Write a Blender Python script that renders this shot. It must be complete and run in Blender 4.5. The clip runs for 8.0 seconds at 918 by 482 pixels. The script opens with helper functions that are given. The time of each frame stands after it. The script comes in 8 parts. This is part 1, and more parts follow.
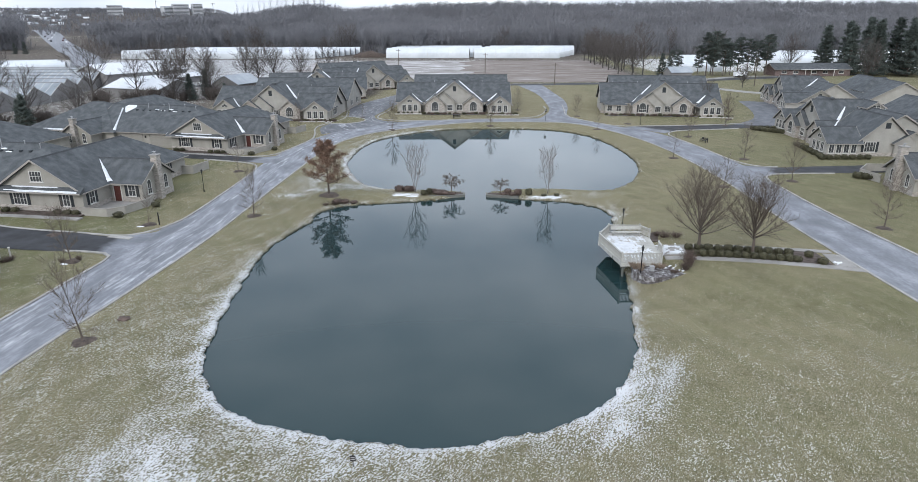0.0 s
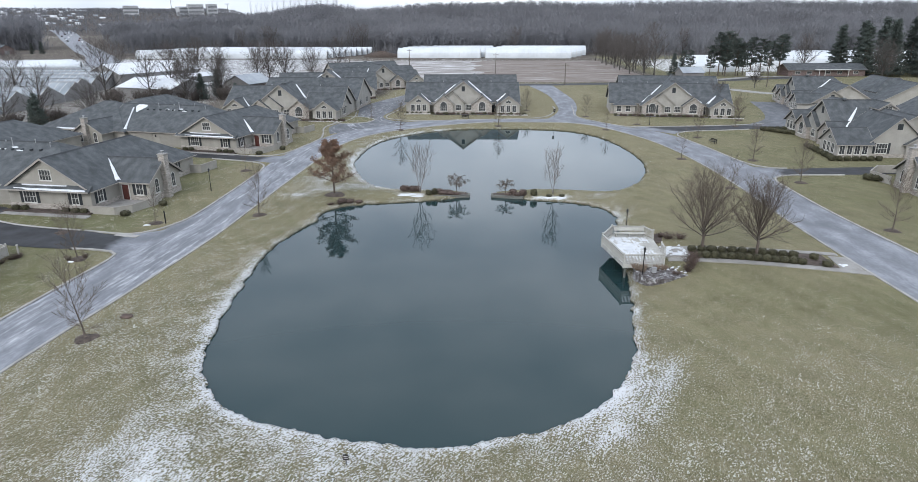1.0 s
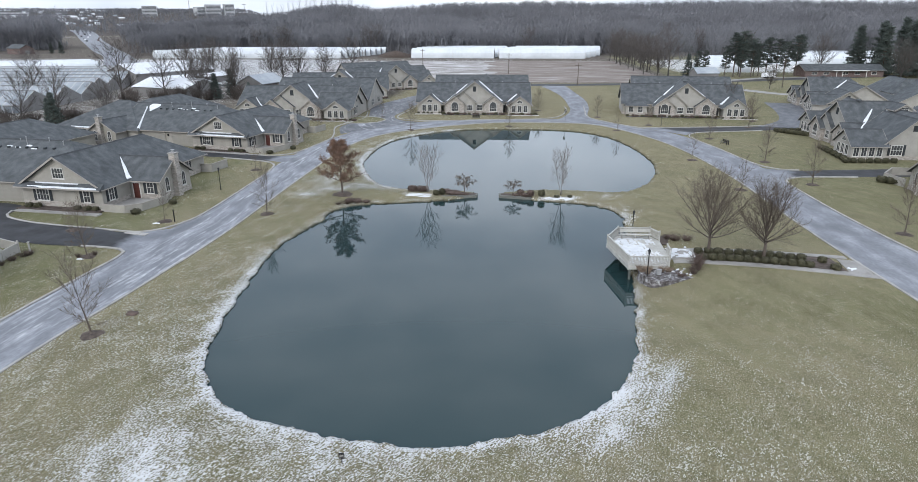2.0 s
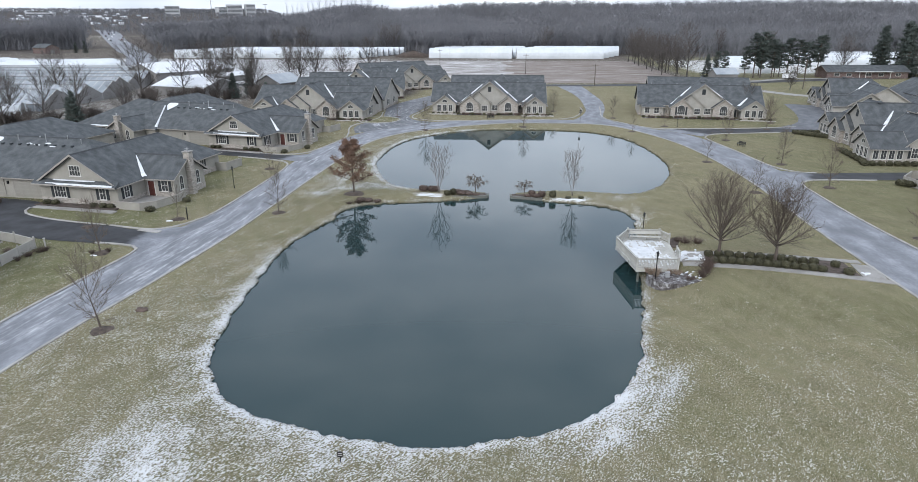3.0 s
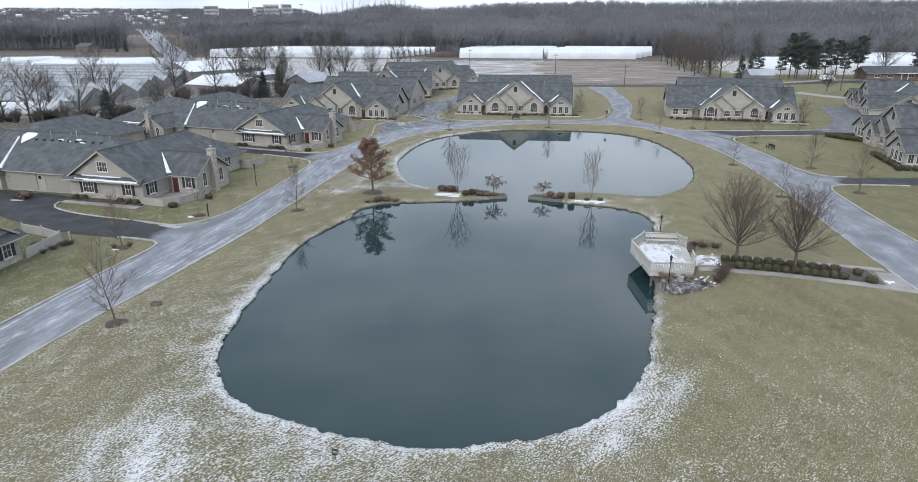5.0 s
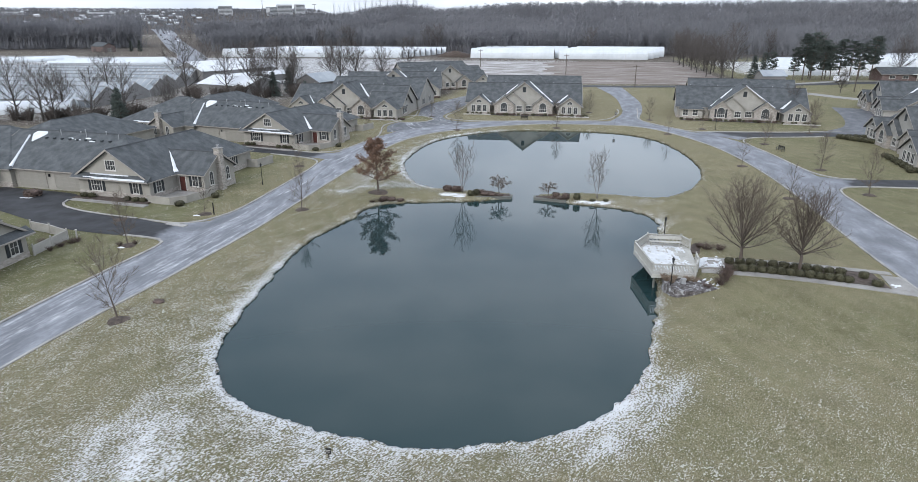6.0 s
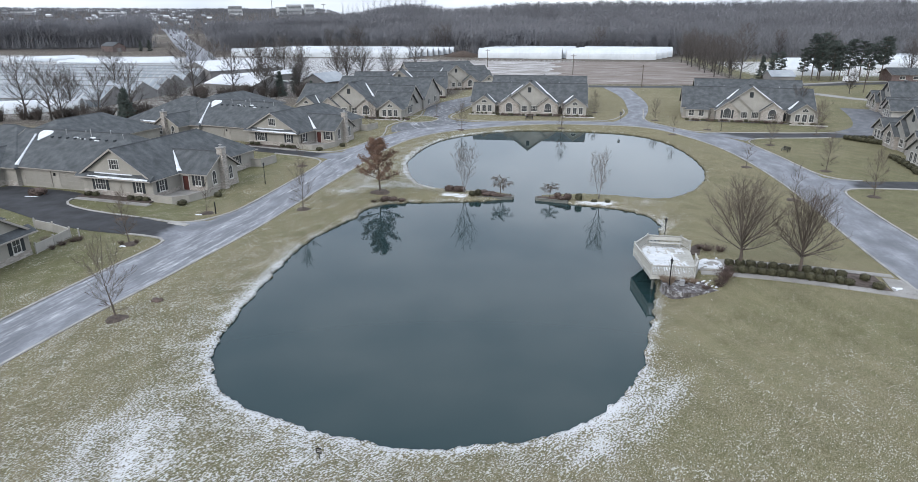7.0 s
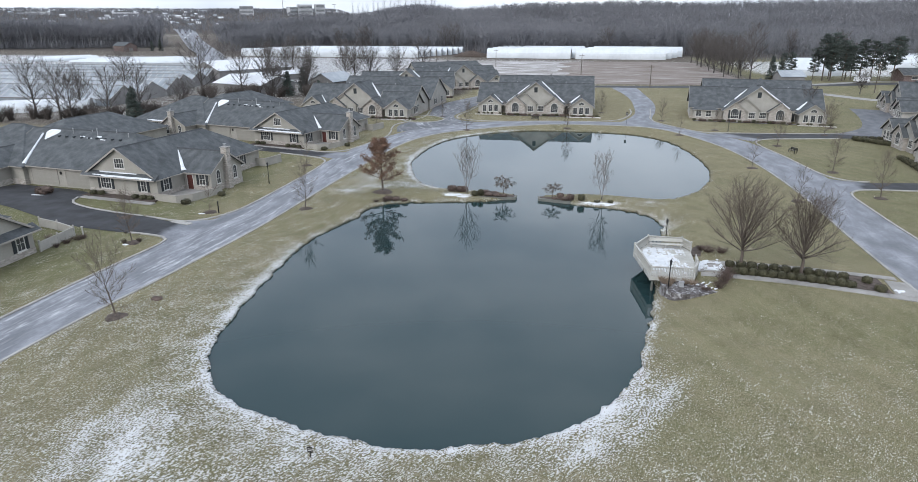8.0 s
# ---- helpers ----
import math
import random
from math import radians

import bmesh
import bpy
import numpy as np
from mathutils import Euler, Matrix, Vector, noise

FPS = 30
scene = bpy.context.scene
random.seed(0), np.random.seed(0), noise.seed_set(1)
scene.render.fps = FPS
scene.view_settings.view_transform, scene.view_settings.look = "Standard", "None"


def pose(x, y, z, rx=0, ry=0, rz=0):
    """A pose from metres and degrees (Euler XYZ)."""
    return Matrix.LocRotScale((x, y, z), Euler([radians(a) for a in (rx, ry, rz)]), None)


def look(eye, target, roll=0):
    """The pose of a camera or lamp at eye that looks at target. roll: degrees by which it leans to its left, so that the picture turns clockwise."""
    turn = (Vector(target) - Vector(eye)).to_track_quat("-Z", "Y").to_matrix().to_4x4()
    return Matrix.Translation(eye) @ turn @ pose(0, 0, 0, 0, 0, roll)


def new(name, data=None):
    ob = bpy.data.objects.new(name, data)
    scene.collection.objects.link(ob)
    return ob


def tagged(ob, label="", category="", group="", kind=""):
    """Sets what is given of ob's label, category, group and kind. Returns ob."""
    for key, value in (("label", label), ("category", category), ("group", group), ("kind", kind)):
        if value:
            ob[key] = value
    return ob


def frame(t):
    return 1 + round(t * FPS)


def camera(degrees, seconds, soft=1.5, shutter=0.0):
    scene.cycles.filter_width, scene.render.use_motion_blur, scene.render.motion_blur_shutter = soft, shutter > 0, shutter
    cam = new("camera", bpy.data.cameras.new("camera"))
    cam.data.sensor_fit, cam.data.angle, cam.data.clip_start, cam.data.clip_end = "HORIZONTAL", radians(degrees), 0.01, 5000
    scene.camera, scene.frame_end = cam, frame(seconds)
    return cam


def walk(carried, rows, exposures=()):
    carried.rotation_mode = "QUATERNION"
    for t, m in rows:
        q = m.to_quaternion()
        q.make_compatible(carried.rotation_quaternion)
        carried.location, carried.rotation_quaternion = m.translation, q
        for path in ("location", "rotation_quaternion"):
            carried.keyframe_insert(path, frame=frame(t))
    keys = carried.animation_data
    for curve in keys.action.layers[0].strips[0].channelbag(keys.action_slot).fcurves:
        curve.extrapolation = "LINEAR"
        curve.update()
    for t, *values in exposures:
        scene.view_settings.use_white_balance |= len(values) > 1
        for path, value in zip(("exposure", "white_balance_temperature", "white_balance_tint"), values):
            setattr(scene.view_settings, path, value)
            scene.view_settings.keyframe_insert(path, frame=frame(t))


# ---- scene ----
# Camera: a drone about 23 m over the lawn, sliding sideways while it turns left.
EXPO = 0.95
cam = camera(71.21, 8.0, soft=0.7)
PATH = [  # t, x, y, z, yaw, pitch, roll
    (0.0, 0.000, 0.000, 23.350, 0.000, -19.076, -0.104),
    (0.5, 0.492, -0.013, 23.365, 0.586, -19.089, -0.130),
    (1.0, 0.991, -0.019, 23.382, 1.107, -19.078, -0.134),
    (2.5, 2.407, 0.025, 23.412, 3.205, -19.061, -0.128),
    (3.0, 2.889, 0.075, 23.423, 4.038, -19.056, -0.106),
    (3.5, 3.361, 0.137, 23.441, 4.781, -19.058, -0.095),
    (4.0, 3.827, 0.206, 23.445, 5.550, -19.060, -0.080),
    (4.5, 4.271, 0.294, 23.444, 6.256, -19.072, -0.109),
    (6.0, 5.627, 0.565, 23.424, 7.978, -19.057, -0.055),
    (6.5, 6.091, 0.666, 23.440, 8.344, -19.063, -0.080),
    (7.0, 6.568, 0.752, 23.450, 8.745, -19.065, -0.051),
    (7.5, 7.049, 0.838, 23.458, 9.172, -19.061, -0.050),
    (8.0, 7.552, 0.937, 23.463, 9.633, -19.074, -0.068),
]
walk(cam, [(t, pose(x, y, z, 90 + p, 0, w) @ pose(0, 0, 0, 0, 0, r)) for t, x, y, z, w, p, r in PATH], exposures=[(0.0, EXPO, 6165, 10)])

# ---------------------------------------------------------------- light
world = bpy.data.worlds.new("overcast_sky")
scene.world = world
world.use_nodes = True
wn, wl = world.node_tree.nodes, world.node_tree.links
wn.clear()
sky = wn.new("ShaderNodeTexSky")
sky.sky_type = "NISHITA"
sky.sun_disc = False
SUN_EL, SUN_ROT = radians(32), radians(200)
sky.sun_elevation, sky.sun_rotation = SUN_EL, SUN_ROT
sky.air_density, sky.dust_density, sky.ozone_density = 1.0, 3.0, 1.0
wco = wn.new("ShaderNodeTexCoord")
wmap = wn.new("ShaderNodeMapping")
wmap.inputs["Scale"].default_value = (1.0, 1.0, 2.4)
wmap.inputs["Location"].default_value = (0.4, 0.0, 0.0)
cloud = wn.new("ShaderNodeTexNoise")
cloud.inputs["Scale"].default_value = 3.4
cloud.inputs["Detail"].default_value = 4.0
cramp = wn.new("ShaderNodeValToRGB")
cramp.color_ramp.elements[0].position, cramp.color_ramp.elements[0].color = 0.34, (4.9, 5.4, 6.2, 1)
cramp.color_ramp.elements[1].position, cramp.color_ramp.elements[1].color = 0.68, (8.7, 9.05, 9.6, 1)
smix = wn.new("ShaderNodeMixRGB")
smix.inputs[0].default_value = 0.85
bg = wn.new("ShaderNodeBackground")
bg.inputs["Strength"].default_value = 0.1
wout = wn.new("ShaderNodeOutputWorld")
wl.new(wco.outputs["Generated"], wmap.inputs[0])
wl.new(wmap.outputs[0], cloud.inputs["Vector"])
wl.new(cloud.outputs["Fac"], cramp.inputs[0])
wl.new(sky.outputs[0], smix.inputs[1])
wl.new(cramp.outputs[0], smix.inputs[2])
# An overcast sky dims towards the horizon.
wsep = wn.new("ShaderNodeSeparateXYZ")
wl.new(wco.outputs["Generated"], wsep.inputs[0])
wdim = wn.new("ShaderNodeMapRange")
wdim.inputs["From Min"].default_value, wdim.inputs["From Max"].default_value = 0.0, 0.32
wdim.inputs["To Min"].default_value, wdim.inputs["To Max"].default_value = 0.8, 1.06
wl.new(wsep.outputs["Z"], wdim.inputs["Value"])
wmul = wn.new("ShaderNodeVectorMath")
wmul.operation = "SCALE"
wl.new(smix.outputs[0], wmul.inputs[0])
wl.new(wdim.outputs[0], wmul.inputs["Scale"])
wl.new(wmul.outputs[0], bg.inputs["Color"])
wl.new(bg.outputs[0], wout.inputs[0])
sun = new("sun", bpy.data.lights.new("sun", "SUN"))
sun.data.energy, sun.data.angle, sun.data.color = 0.8, radians(25), (1.0, 0.97, 0.92)
sun.matrix_world = look((0, 0, 60), (math.sin(SUN_ROT) * -60 * math.cos(SUN_EL), math.cos(SUN_ROT) * -60 * math.cos(SUN_EL), 60 - 60 * math.sin(SUN_EL)))


# ---------------------------------------------------------------- materials
def mat(name, c1, c2, scale=1.0, rough=0.8, bump=0.0, fine=12.0, metal=0.0, rand=0.0, spec=0.3, c3=None, stretch=(1, 1, 1), world_space=False):
    """Two-scale noise between c1 and c2 with fine grain and relief; rand varies brightness by object or by island."""
    m = bpy.data.materials.new(name)
    m.use_nodes = True
    n, l = m.node_tree.nodes, m.node_tree.links
    b = n["Principled BSDF"]
    b.inputs["Roughness"].default_value, b.inputs["Metallic"].default_value = rough, metal
    b.inputs["Specular IOR Level"].default_value = spec
    if world_space:
        src = n.new("ShaderNodeNewGeometry").outputs["Position"]
    else:
        src = n.new("ShaderNodeTexCoord").outputs["Object"]
    mp = n.new("ShaderNodeMapping")
    mp.inputs["Scale"].default_value = stretch
    l.new(src, mp.inputs[0])
    big = n.new("ShaderNodeTexNoise")
    big.inputs["Scale"].default_value, big.inputs["Detail"].default_value = scale, 4
    small = n.new("ShaderNodeTexNoise")
    small.inputs["Scale"].default_value, small.inputs["Detail"].default_value = fine, 3
    l.new(mp.outputs[0], big.inputs["Vector"])
    l.new(mp.outputs[0], small.inputs["Vector"])
    add = n.new("ShaderNodeMath")
    add.operation = "MULTIPLY_ADD"
    l.new(small.outputs["Fac"], add.inputs[0])
    add.inputs[1].default_value = 0.45
    l.new(big.outputs["Fac"], add.inputs[2])
    ramp = n.new("ShaderNodeValToRGB")
    e = ramp.color_ramp.elements
    e[0].position, e[0].color = 0.52, (*c1, 1)
    e[1].position, e[1].color = 0.95, (*c2, 1)
    if c3:
        k = e.new(0.74)
        k.color = (*c3, 1)
    l.new(add.outputs[0], ramp.inputs[0])
    out = ramp.outputs[0]
    if rand:
        g = n.new("ShaderNodeNewGeometry")
        o = n.new("ShaderNodeObjectInfo")
        s = n.new("ShaderNodeMath")
        s.operation = "ADD"
        l.new(g.outputs["Random Per Island"], s.inputs[0])
        l.new(o.outputs["Random"], s.inputs[1])
        r = n.new("ShaderNodeMapRange")
        r.inputs["From Max"].default_value = 2.0
        r.inputs["To Min"].default_value, r.inputs["To Max"].default_value = 1 - rand, 1 + rand
        l.new(s.outputs[0], r.inputs["Value"])
        h = n.new("ShaderNodeHueSaturation")
        l.new(r.outputs[0], h.inputs["Value"])
        l.new(out, h.inputs["Color"])
        out = h.outputs[0]
    l.new(out, b.inputs["Base Color"])
    if bump:
        bp = n.new("ShaderNodeBump")
        bp.inputs["Strength"].default_value, bp.inputs["Distance"].default_value = 0.6, bump
        l.new(small.outputs["Fac"], bp.inputs["Height"])
        l.new(bp.outputs[0], b.inputs["Normal"])
    return m


def siding(name, c1, c2, course=0.15):
    """Horizontal lap boards: a saw-tooth relief up the wall."""
    m = mat(name, c1, c2, 0.6, 0.7, 0.0, 6.0)
    n, l = m.node_tree.nodes, m.node_tree.links
    tc = n.new("ShaderNodeTexCoord")
    sp = n.new("ShaderNodeSeparateXYZ")
    l.new(tc.outputs["Object"], sp.inputs[0])
    d = n.new("ShaderNodeMath")
    d.operation = "DIVIDE"
    d.inputs[1].default_value = course
    fr = n.new("ShaderNodeMath")
    fr.operation = "FRACT"
    l.new(sp.outputs["Z"], d.inputs[0])
    l.new(d.outputs[0], fr.inputs[0])
    bp = n.new("ShaderNodeBump")
    bp.invert = True
    bp.inputs["Distance"].default_value, bp.inputs["Strength"].default_value = 0.02, 0.8
    l.new(fr.outputs[0], bp.inputs["Height"])
    l.new(bp.outputs[0], n["Principled BSDF"].inputs["Normal"])
    return m


def brickwork(name, c1, c2, mortar, scale=1.0):
    m = mat(name, c1, c2, 1.0, 0.85)
    n, l = m.node_tree.nodes, m.node_tree.links
    tc = n.new("ShaderNodeTexCoord")
    sp = n.new("ShaderNodeSeparateXYZ")
    l.new(tc.outputs["Object"], sp.inputs[0])
    s = n.new("ShaderNodeMath")
    s.operation = "ADD"
    l.new(sp.outputs["X"], s.inputs[0])
    l.new(sp.outputs["Y"], s.inputs[1])
    cb = n.new("ShaderNodeCombineXYZ")
    l.new(s.outputs[0], cb.inputs[0])
    l.new(sp.outputs["Z"], cb.inputs[1])
    br = n.new("ShaderNodeTexBrick")
    br.inputs["Color1"].default_value, br.inputs["Color2"].default_value, br.inputs["Mortar"].default_value = (*c1, 1), (*c2, 1), (*mortar, 1)
    br.inputs["Scale"].default_value = scale
    br.inputs["Brick Width"].default_value, br.inputs["Row Height"].default_value, br.inputs["Mortar Size"].default_value = 0.36, 0.16, 0.015
    l.new(cb.outputs[0], br.inputs["Vector"])
    l.new(br.outputs["Color"], n["Principled BSDF"].inputs["Base Color"])
    bp = n.new("ShaderNodeBump")
    bp.invert = True
    bp.inputs["Distance"].default_value = 0.01
    l.new(br.outputs["Fac"], bp.inputs["Height"])
    l.new(bp.outputs[0], n["Principled BSDF"].inputs["Normal"])
    return m


M = {}
M["asphalt"] = mat("asphalt", (0.024, 0.0245, 0.027), (0.05, 0.0515, 0.055), 0.3, 0.75, 0.004, 9, world_space=True)


def road_material(name, drive=False, base=((0.13, 0.136, 0.15), (0.26, 0.271, 0.293), (0.178, 0.186, 0.205))):
    """Frost-streaked asphalt; the streaks run along the road by its own lane coordinates. A drive is dark but for its mouth."""
    m = mat(name, base[0], base[1], 1.0, 0.75, 0.004, 9, c3=base[2])
    n, l = m.node_tree.nodes, m.node_tree.links
    b = n["Principled BSDF"]
    a = n.new("ShaderNodeAttribute")
    a.attribute_name = "lane"
    for k in list(n):
        if k.type == "MAPPING":
            l.new(a.outputs["Vector"], k.inputs[0])
            k.inputs["Scale"].default_value = (0.5, 0.22, 1)
    out = b.inputs["Base Color"].links[0].from_socket

    def streak(scale, detail, lo, hi, loc=0.0):
        mp = n.new("ShaderNodeMapping")
        mp.inputs["Scale"].default_value = scale
        mp.inputs["Location"].default_value = (loc, loc, 0)
        l.new(a.outputs["Vector"], mp.inputs[0])
        t = n.new("ShaderNodeTexNoise")
        t.inputs["Scale"].default_value, t.inputs["Detail"].default_value = 1.0, detail
        l.new(mp.outputs[0], t.inputs["Vector"])
        r = n.new("ShaderNodeMapRange")
        r.inputs["From Min"].default_value, r.inputs["From Max"].default_value = lo, hi
        l.new(t.outputs["Fac"], r.inputs["Value"])
        return r.outputs[0]

    def times(p, q):
        k = n.new("ShaderNodeMath")
        k.operation = "MULTIPLY"
        for i, v in enumerate((p, q)):
            if isinstance(v, float):
                k.inputs[i].default_value = v
            else:
                l.new(v, k.inputs[i])
        return k.outputs[0]

    def mixed(fac, p, q):
        k = n.new("ShaderNodeMixRGB")
        l.new(fac, k.inputs[0])
        for i, v in ((1, p), (2, q)):
            if isinstance(v, tuple):
                k.inputs[i].default_value = (*v, 1)
            else:
                l.new(v, k.inputs[i])
        return k.outputs[0]
    frost = times(times(times(streak((2.0, 0.24, 1), 7, 0.48, 0.64), streak((1.6, 1.1, 1), 5, 0.3, 0.6, 3.0)), streak((0.5, 0.045, 1), 4, 0.4, 0.6, 7.0)), 0.95)
    fa = n.new("ShaderNodeAttribute")
    fa.attribute_name = "frost"
    frost = times(frost, fa.outputs["Fac"])
    worn = times(streak((0.3, 0.13, 1), 6, 0.5, 0.7, 21.0), 0.6)
    out = mixed(worn, out, (0.1, 0.105, 0.116))
    out = mixed(frost, out, (0.44, 0.45, 0.468))
    if drive:
        g = n.new("ShaderNodeNewGeometry")
        t = n.new("ShaderNodeTexNoise")
        t.inputs["Scale"].default_value, t.inputs["Detail"].default_value = 0.45, 5
        l.new(g.outputs["Position"], t.inputs["Vector"])
        dark = n.new("ShaderNodeValToRGB")
        dark.color_ramp.elements[0].position, dark.color_ramp.elements[0].color = 0.35, (0.019, 0.0195, 0.0215, 1)
        dark.color_ramp.elements[1].position, dark.color_ramp.elements[1].color = 0.68, (0.043, 0.0445, 0.049, 1)
        l.new(t.outputs["Fac"], dark.inputs[0])
        mo = n.new("ShaderNodeAttribute")
        mo.attribute_name = "mouth"
        k = n.new("ShaderNodeMath")
        k.operation = "MULTIPLY_ADD"
        k.use_clamp = True
        l.new(t.outputs["Fac"], k.inputs[0])
        k.inputs[1].default_value = 0.7
        l.new(mo.outputs["Fac"], k.inputs[2])
        ed = n.new("ShaderNodeMapRange")
        ed.inputs["From Min"].default_value, ed.inputs["From Max"].default_value = 0.5, 1.0
        l.new(k.outputs[0], ed.inputs["Value"])
        out = mixed(ed.outputs[0], dark.outputs[0], out)
    l.new(out, b.inputs["Base Color"])
    return m


M["frosted"] = road_material("salt_frosted_asphalt")
M["drive"] = road_material("drive_asphalt", True)
M["court"] = road_material("court_asphalt", False, ((0.07, 0.073, 0.081), (0.16, 0.166, 0.178), (0.105, 0.109, 0.119)))
M["kerb"] = mat("kerb_concrete", (0.23, 0.223, 0.208), (0.37, 0.36, 0.338), 0.6, 0.85, 0.003, 12, world_space=True)
M["walkway"] = mat("walkway_concrete", (0.2, 0.192, 0.178), (0.32, 0.31, 0.295), 0.5, 0.85, 0.003, 10, world_space=True)
M["shingle"] = mat("roof_shingles", (0.046, 0.051, 0.054), (0.098, 0.106, 0.111), 0.9, 0.8, 0.012, 7, c3=(0.07, 0.076, 0.08), stretch=(1, 1, 0.45))
M["ridge"] = mat("ridge_shingles", (0.035, 0.037, 0.04), (0.06, 0.063, 0.067), 1.2, 0.8, 0.01, 9)
M["siding"] = siding("beige_siding", (0.255, 0.243, 0.214), (0.325, 0.31, 0.275))
M["siding_light"] = siding("cream_siding", (0.28, 0.27, 0.243), (0.355, 0.342, 0.312))
M["stone"] = brickwork("tan_stone", (0.24, 0.215, 0.19), (0.42, 0.385, 0.345), (0.33, 0.315, 0.295))
M["brick"] = brickwork("red_brick", (0.1, 0.068, 0.061), (0.145, 0.098, 0.088), (0.2, 0.18, 0.17), 1.4)
M["trim"] = mat("white_trim", (0.46, 0.45, 0.425), (0.56, 0.55, 0.52), 1.0, 0.6)
M["beige_trim"] = mat("beige_trim", (0.25, 0.232, 0.208), (0.31, 0.29, 0.262), 1.0, 0.6)
M["shutter"] = mat("dark_shutter", (0.02, 0.025, 0.028), (0.035, 0.04, 0.045), 2.0, 0.6)
M["red_door"] = mat("red_door", (0.07, 0.024, 0.019), (0.095, 0.034, 0.027), 2.0, 0.5)
M["garage"] = mat("garage_door", (0.23, 0.22, 0.195), (0.285, 0.273, 0.243), 1.0, 0.6)
M["glass"] = mat("window_glass", (0.03, 0.033, 0.036), (0.1, 0.104, 0.107), 0.5, 0.1, 0, 1.5, spec=0.5)
M["snow"] = mat("snow", (0.52, 0.54, 0.565), (0.66, 0.68, 0.7), 1.5, 0.75, 0.02, 5)
M["vent"] = mat("grey_vent_pipe", (0.24, 0.245, 0.25), (0.34, 0.345, 0.35), 2, 0.5)
M["black"] = mat("black_metal", (0.012, 0.012, 0.013), (0.03, 0.03, 0.032), 3, 0.45, metal=0.6)
M["bark"] = mat("grey_brown_bark", (0.075, 0.06, 0.05), (0.15, 0.125, 0.105), 1.2, 0.9, 0.01, 14, rand=0.15, stretch=(1, 1, 0.3))
M["twig"] = mat("winter_twigs", (0.085, 0.069, 0.054), (0.14, 0.115, 0.092), 0.7, 0.9, 0, 5, rand=0.2)
M["birch"] = mat("pale_birch_bark", (0.15, 0.135, 0.13), (0.26, 0.24, 0.232), 1.0, 0.85, 0.005, 8, rand=0.1)
M["oakleaf"] = mat("rust_oak_leaf", (0.14, 0.085, 0.058), (0.24, 0.15, 0.105), 0.8, 0.8, 0, 3, rand=0.4)
# Needle green is lightened to carry the haze over the far pines.
M["needle"] = mat("hazed_pine_needles", (0.06, 0.075, 0.067), (0.1, 0.12, 0.106), 0.5, 0.85, 0, 3, rand=0.4)
M["mulch"] = mat("brown_mulch", (0.04, 0.031, 0.026), (0.11, 0.088, 0.075), 2.0, 0.95, 0.03, 9, world_space=True)
M["snowy_mulch"] = mat("snow_dusted_mulch", (0.042, 0.036, 0.032), (0.4, 0.405, 0.41), 2.6, 0.95, 0.03, 11, world_space=True, c3=(0.11, 0.1, 0.1))
M["hedge"] = mat("boxwood_leaf", (0.04, 0.04, 0.022), (0.085, 0.08, 0.048), 1.5, 0.8, 0, 6, rand=0.4)
M["shrub"] = mat("brown_shrub_twig", (0.06, 0.045, 0.038), (0.13, 0.095, 0.08), 1.5, 0.9, 0, 6, rand=0.35)
M["deck"] = mat("weathered_deck_paint", (0.3, 0.295, 0.27), (0.46, 0.455, 0.425), 0.8, 0.7, 0.002, 8, rand=0.08)
M["timber"] = mat("grey_retaining_timber", (0.095, 0.097, 0.086), (0.18, 0.183, 0.166), 0.8, 0.85, 0.008, 9, stretch=(0.3, 0.3, 2))
M["plastic"] = mat("greenhouse_film", (0.46, 0.49, 0.515), (0.58, 0.61, 0.635), 0.08, 0.5, 0, 0.6)
M["ghglass"] = mat("greenhouse_glass", (0.18, 0.205, 0.225), (0.31, 0.335, 0.36), 0.15, 0.3, 0, 1.0)
M["field"] = mat("frozen_field_soil", (0.12, 0.096, 0.08), (0.34, 0.32, 0.31), 0.34, 0.95, 0.05, 1.6, world_space=True, c3=(0.18, 0.15, 0.128), stretch=(0.16, 1.0, 1))
M["field_snowy"] = mat("snow_streaked_field", (0.13, 0.11, 0.096), (0.62, 0.62, 0.63), 0.3, 0.95, 0.05, 1.4, world_space=True, c3=(0.29, 0.275, 0.262), stretch=(0.2, 1.0, 1))
# Twigs of the farm trees, dark but raised in tone for haze.
M["dark_twig"] = mat("hazed_dark_twigs", (0.07, 0.062, 0.057), (0.125, 0.112, 0.104), 0.7, 0.9, 0, 5, rand=0.25)
M["dark_bark"] = mat("dark_wet_bark", (0.055, 0.05, 0.046), (0.105, 0.094, 0.087), 1.2, 0.9, 0.01, 14, rand=0.15, stretch=(1, 1, 0.3))
M["thicket"] = mat("grey_thicket_stems", (0.055, 0.047, 0.042), (0.125, 0.108, 0.097), 1.5, 0.9, 0, 6, rand=0.35)
M["far_wall"] = mat("distant_wall", (0.15, 0.145, 0.14), (0.25, 0.245, 0.24), 0.05, 0.8, 0, 0.5)
M["carpaint"] = mat("white_car_paint", (0.7, 0.71, 0.72), (0.76, 0.77, 0.78), 1, 0.3, spec=0.5)
M["rubber"] = mat("tyre_rubber", (0.015, 0.015, 0.016), (0.03, 0.03, 0.03), 3, 0.85)
M["rock"] = mat("pale_edging_stone", (0.32, 0.3, 0.28), (0.55, 0.53, 0.5), 3, 0.9, 0.01, 12, rand=0.2)


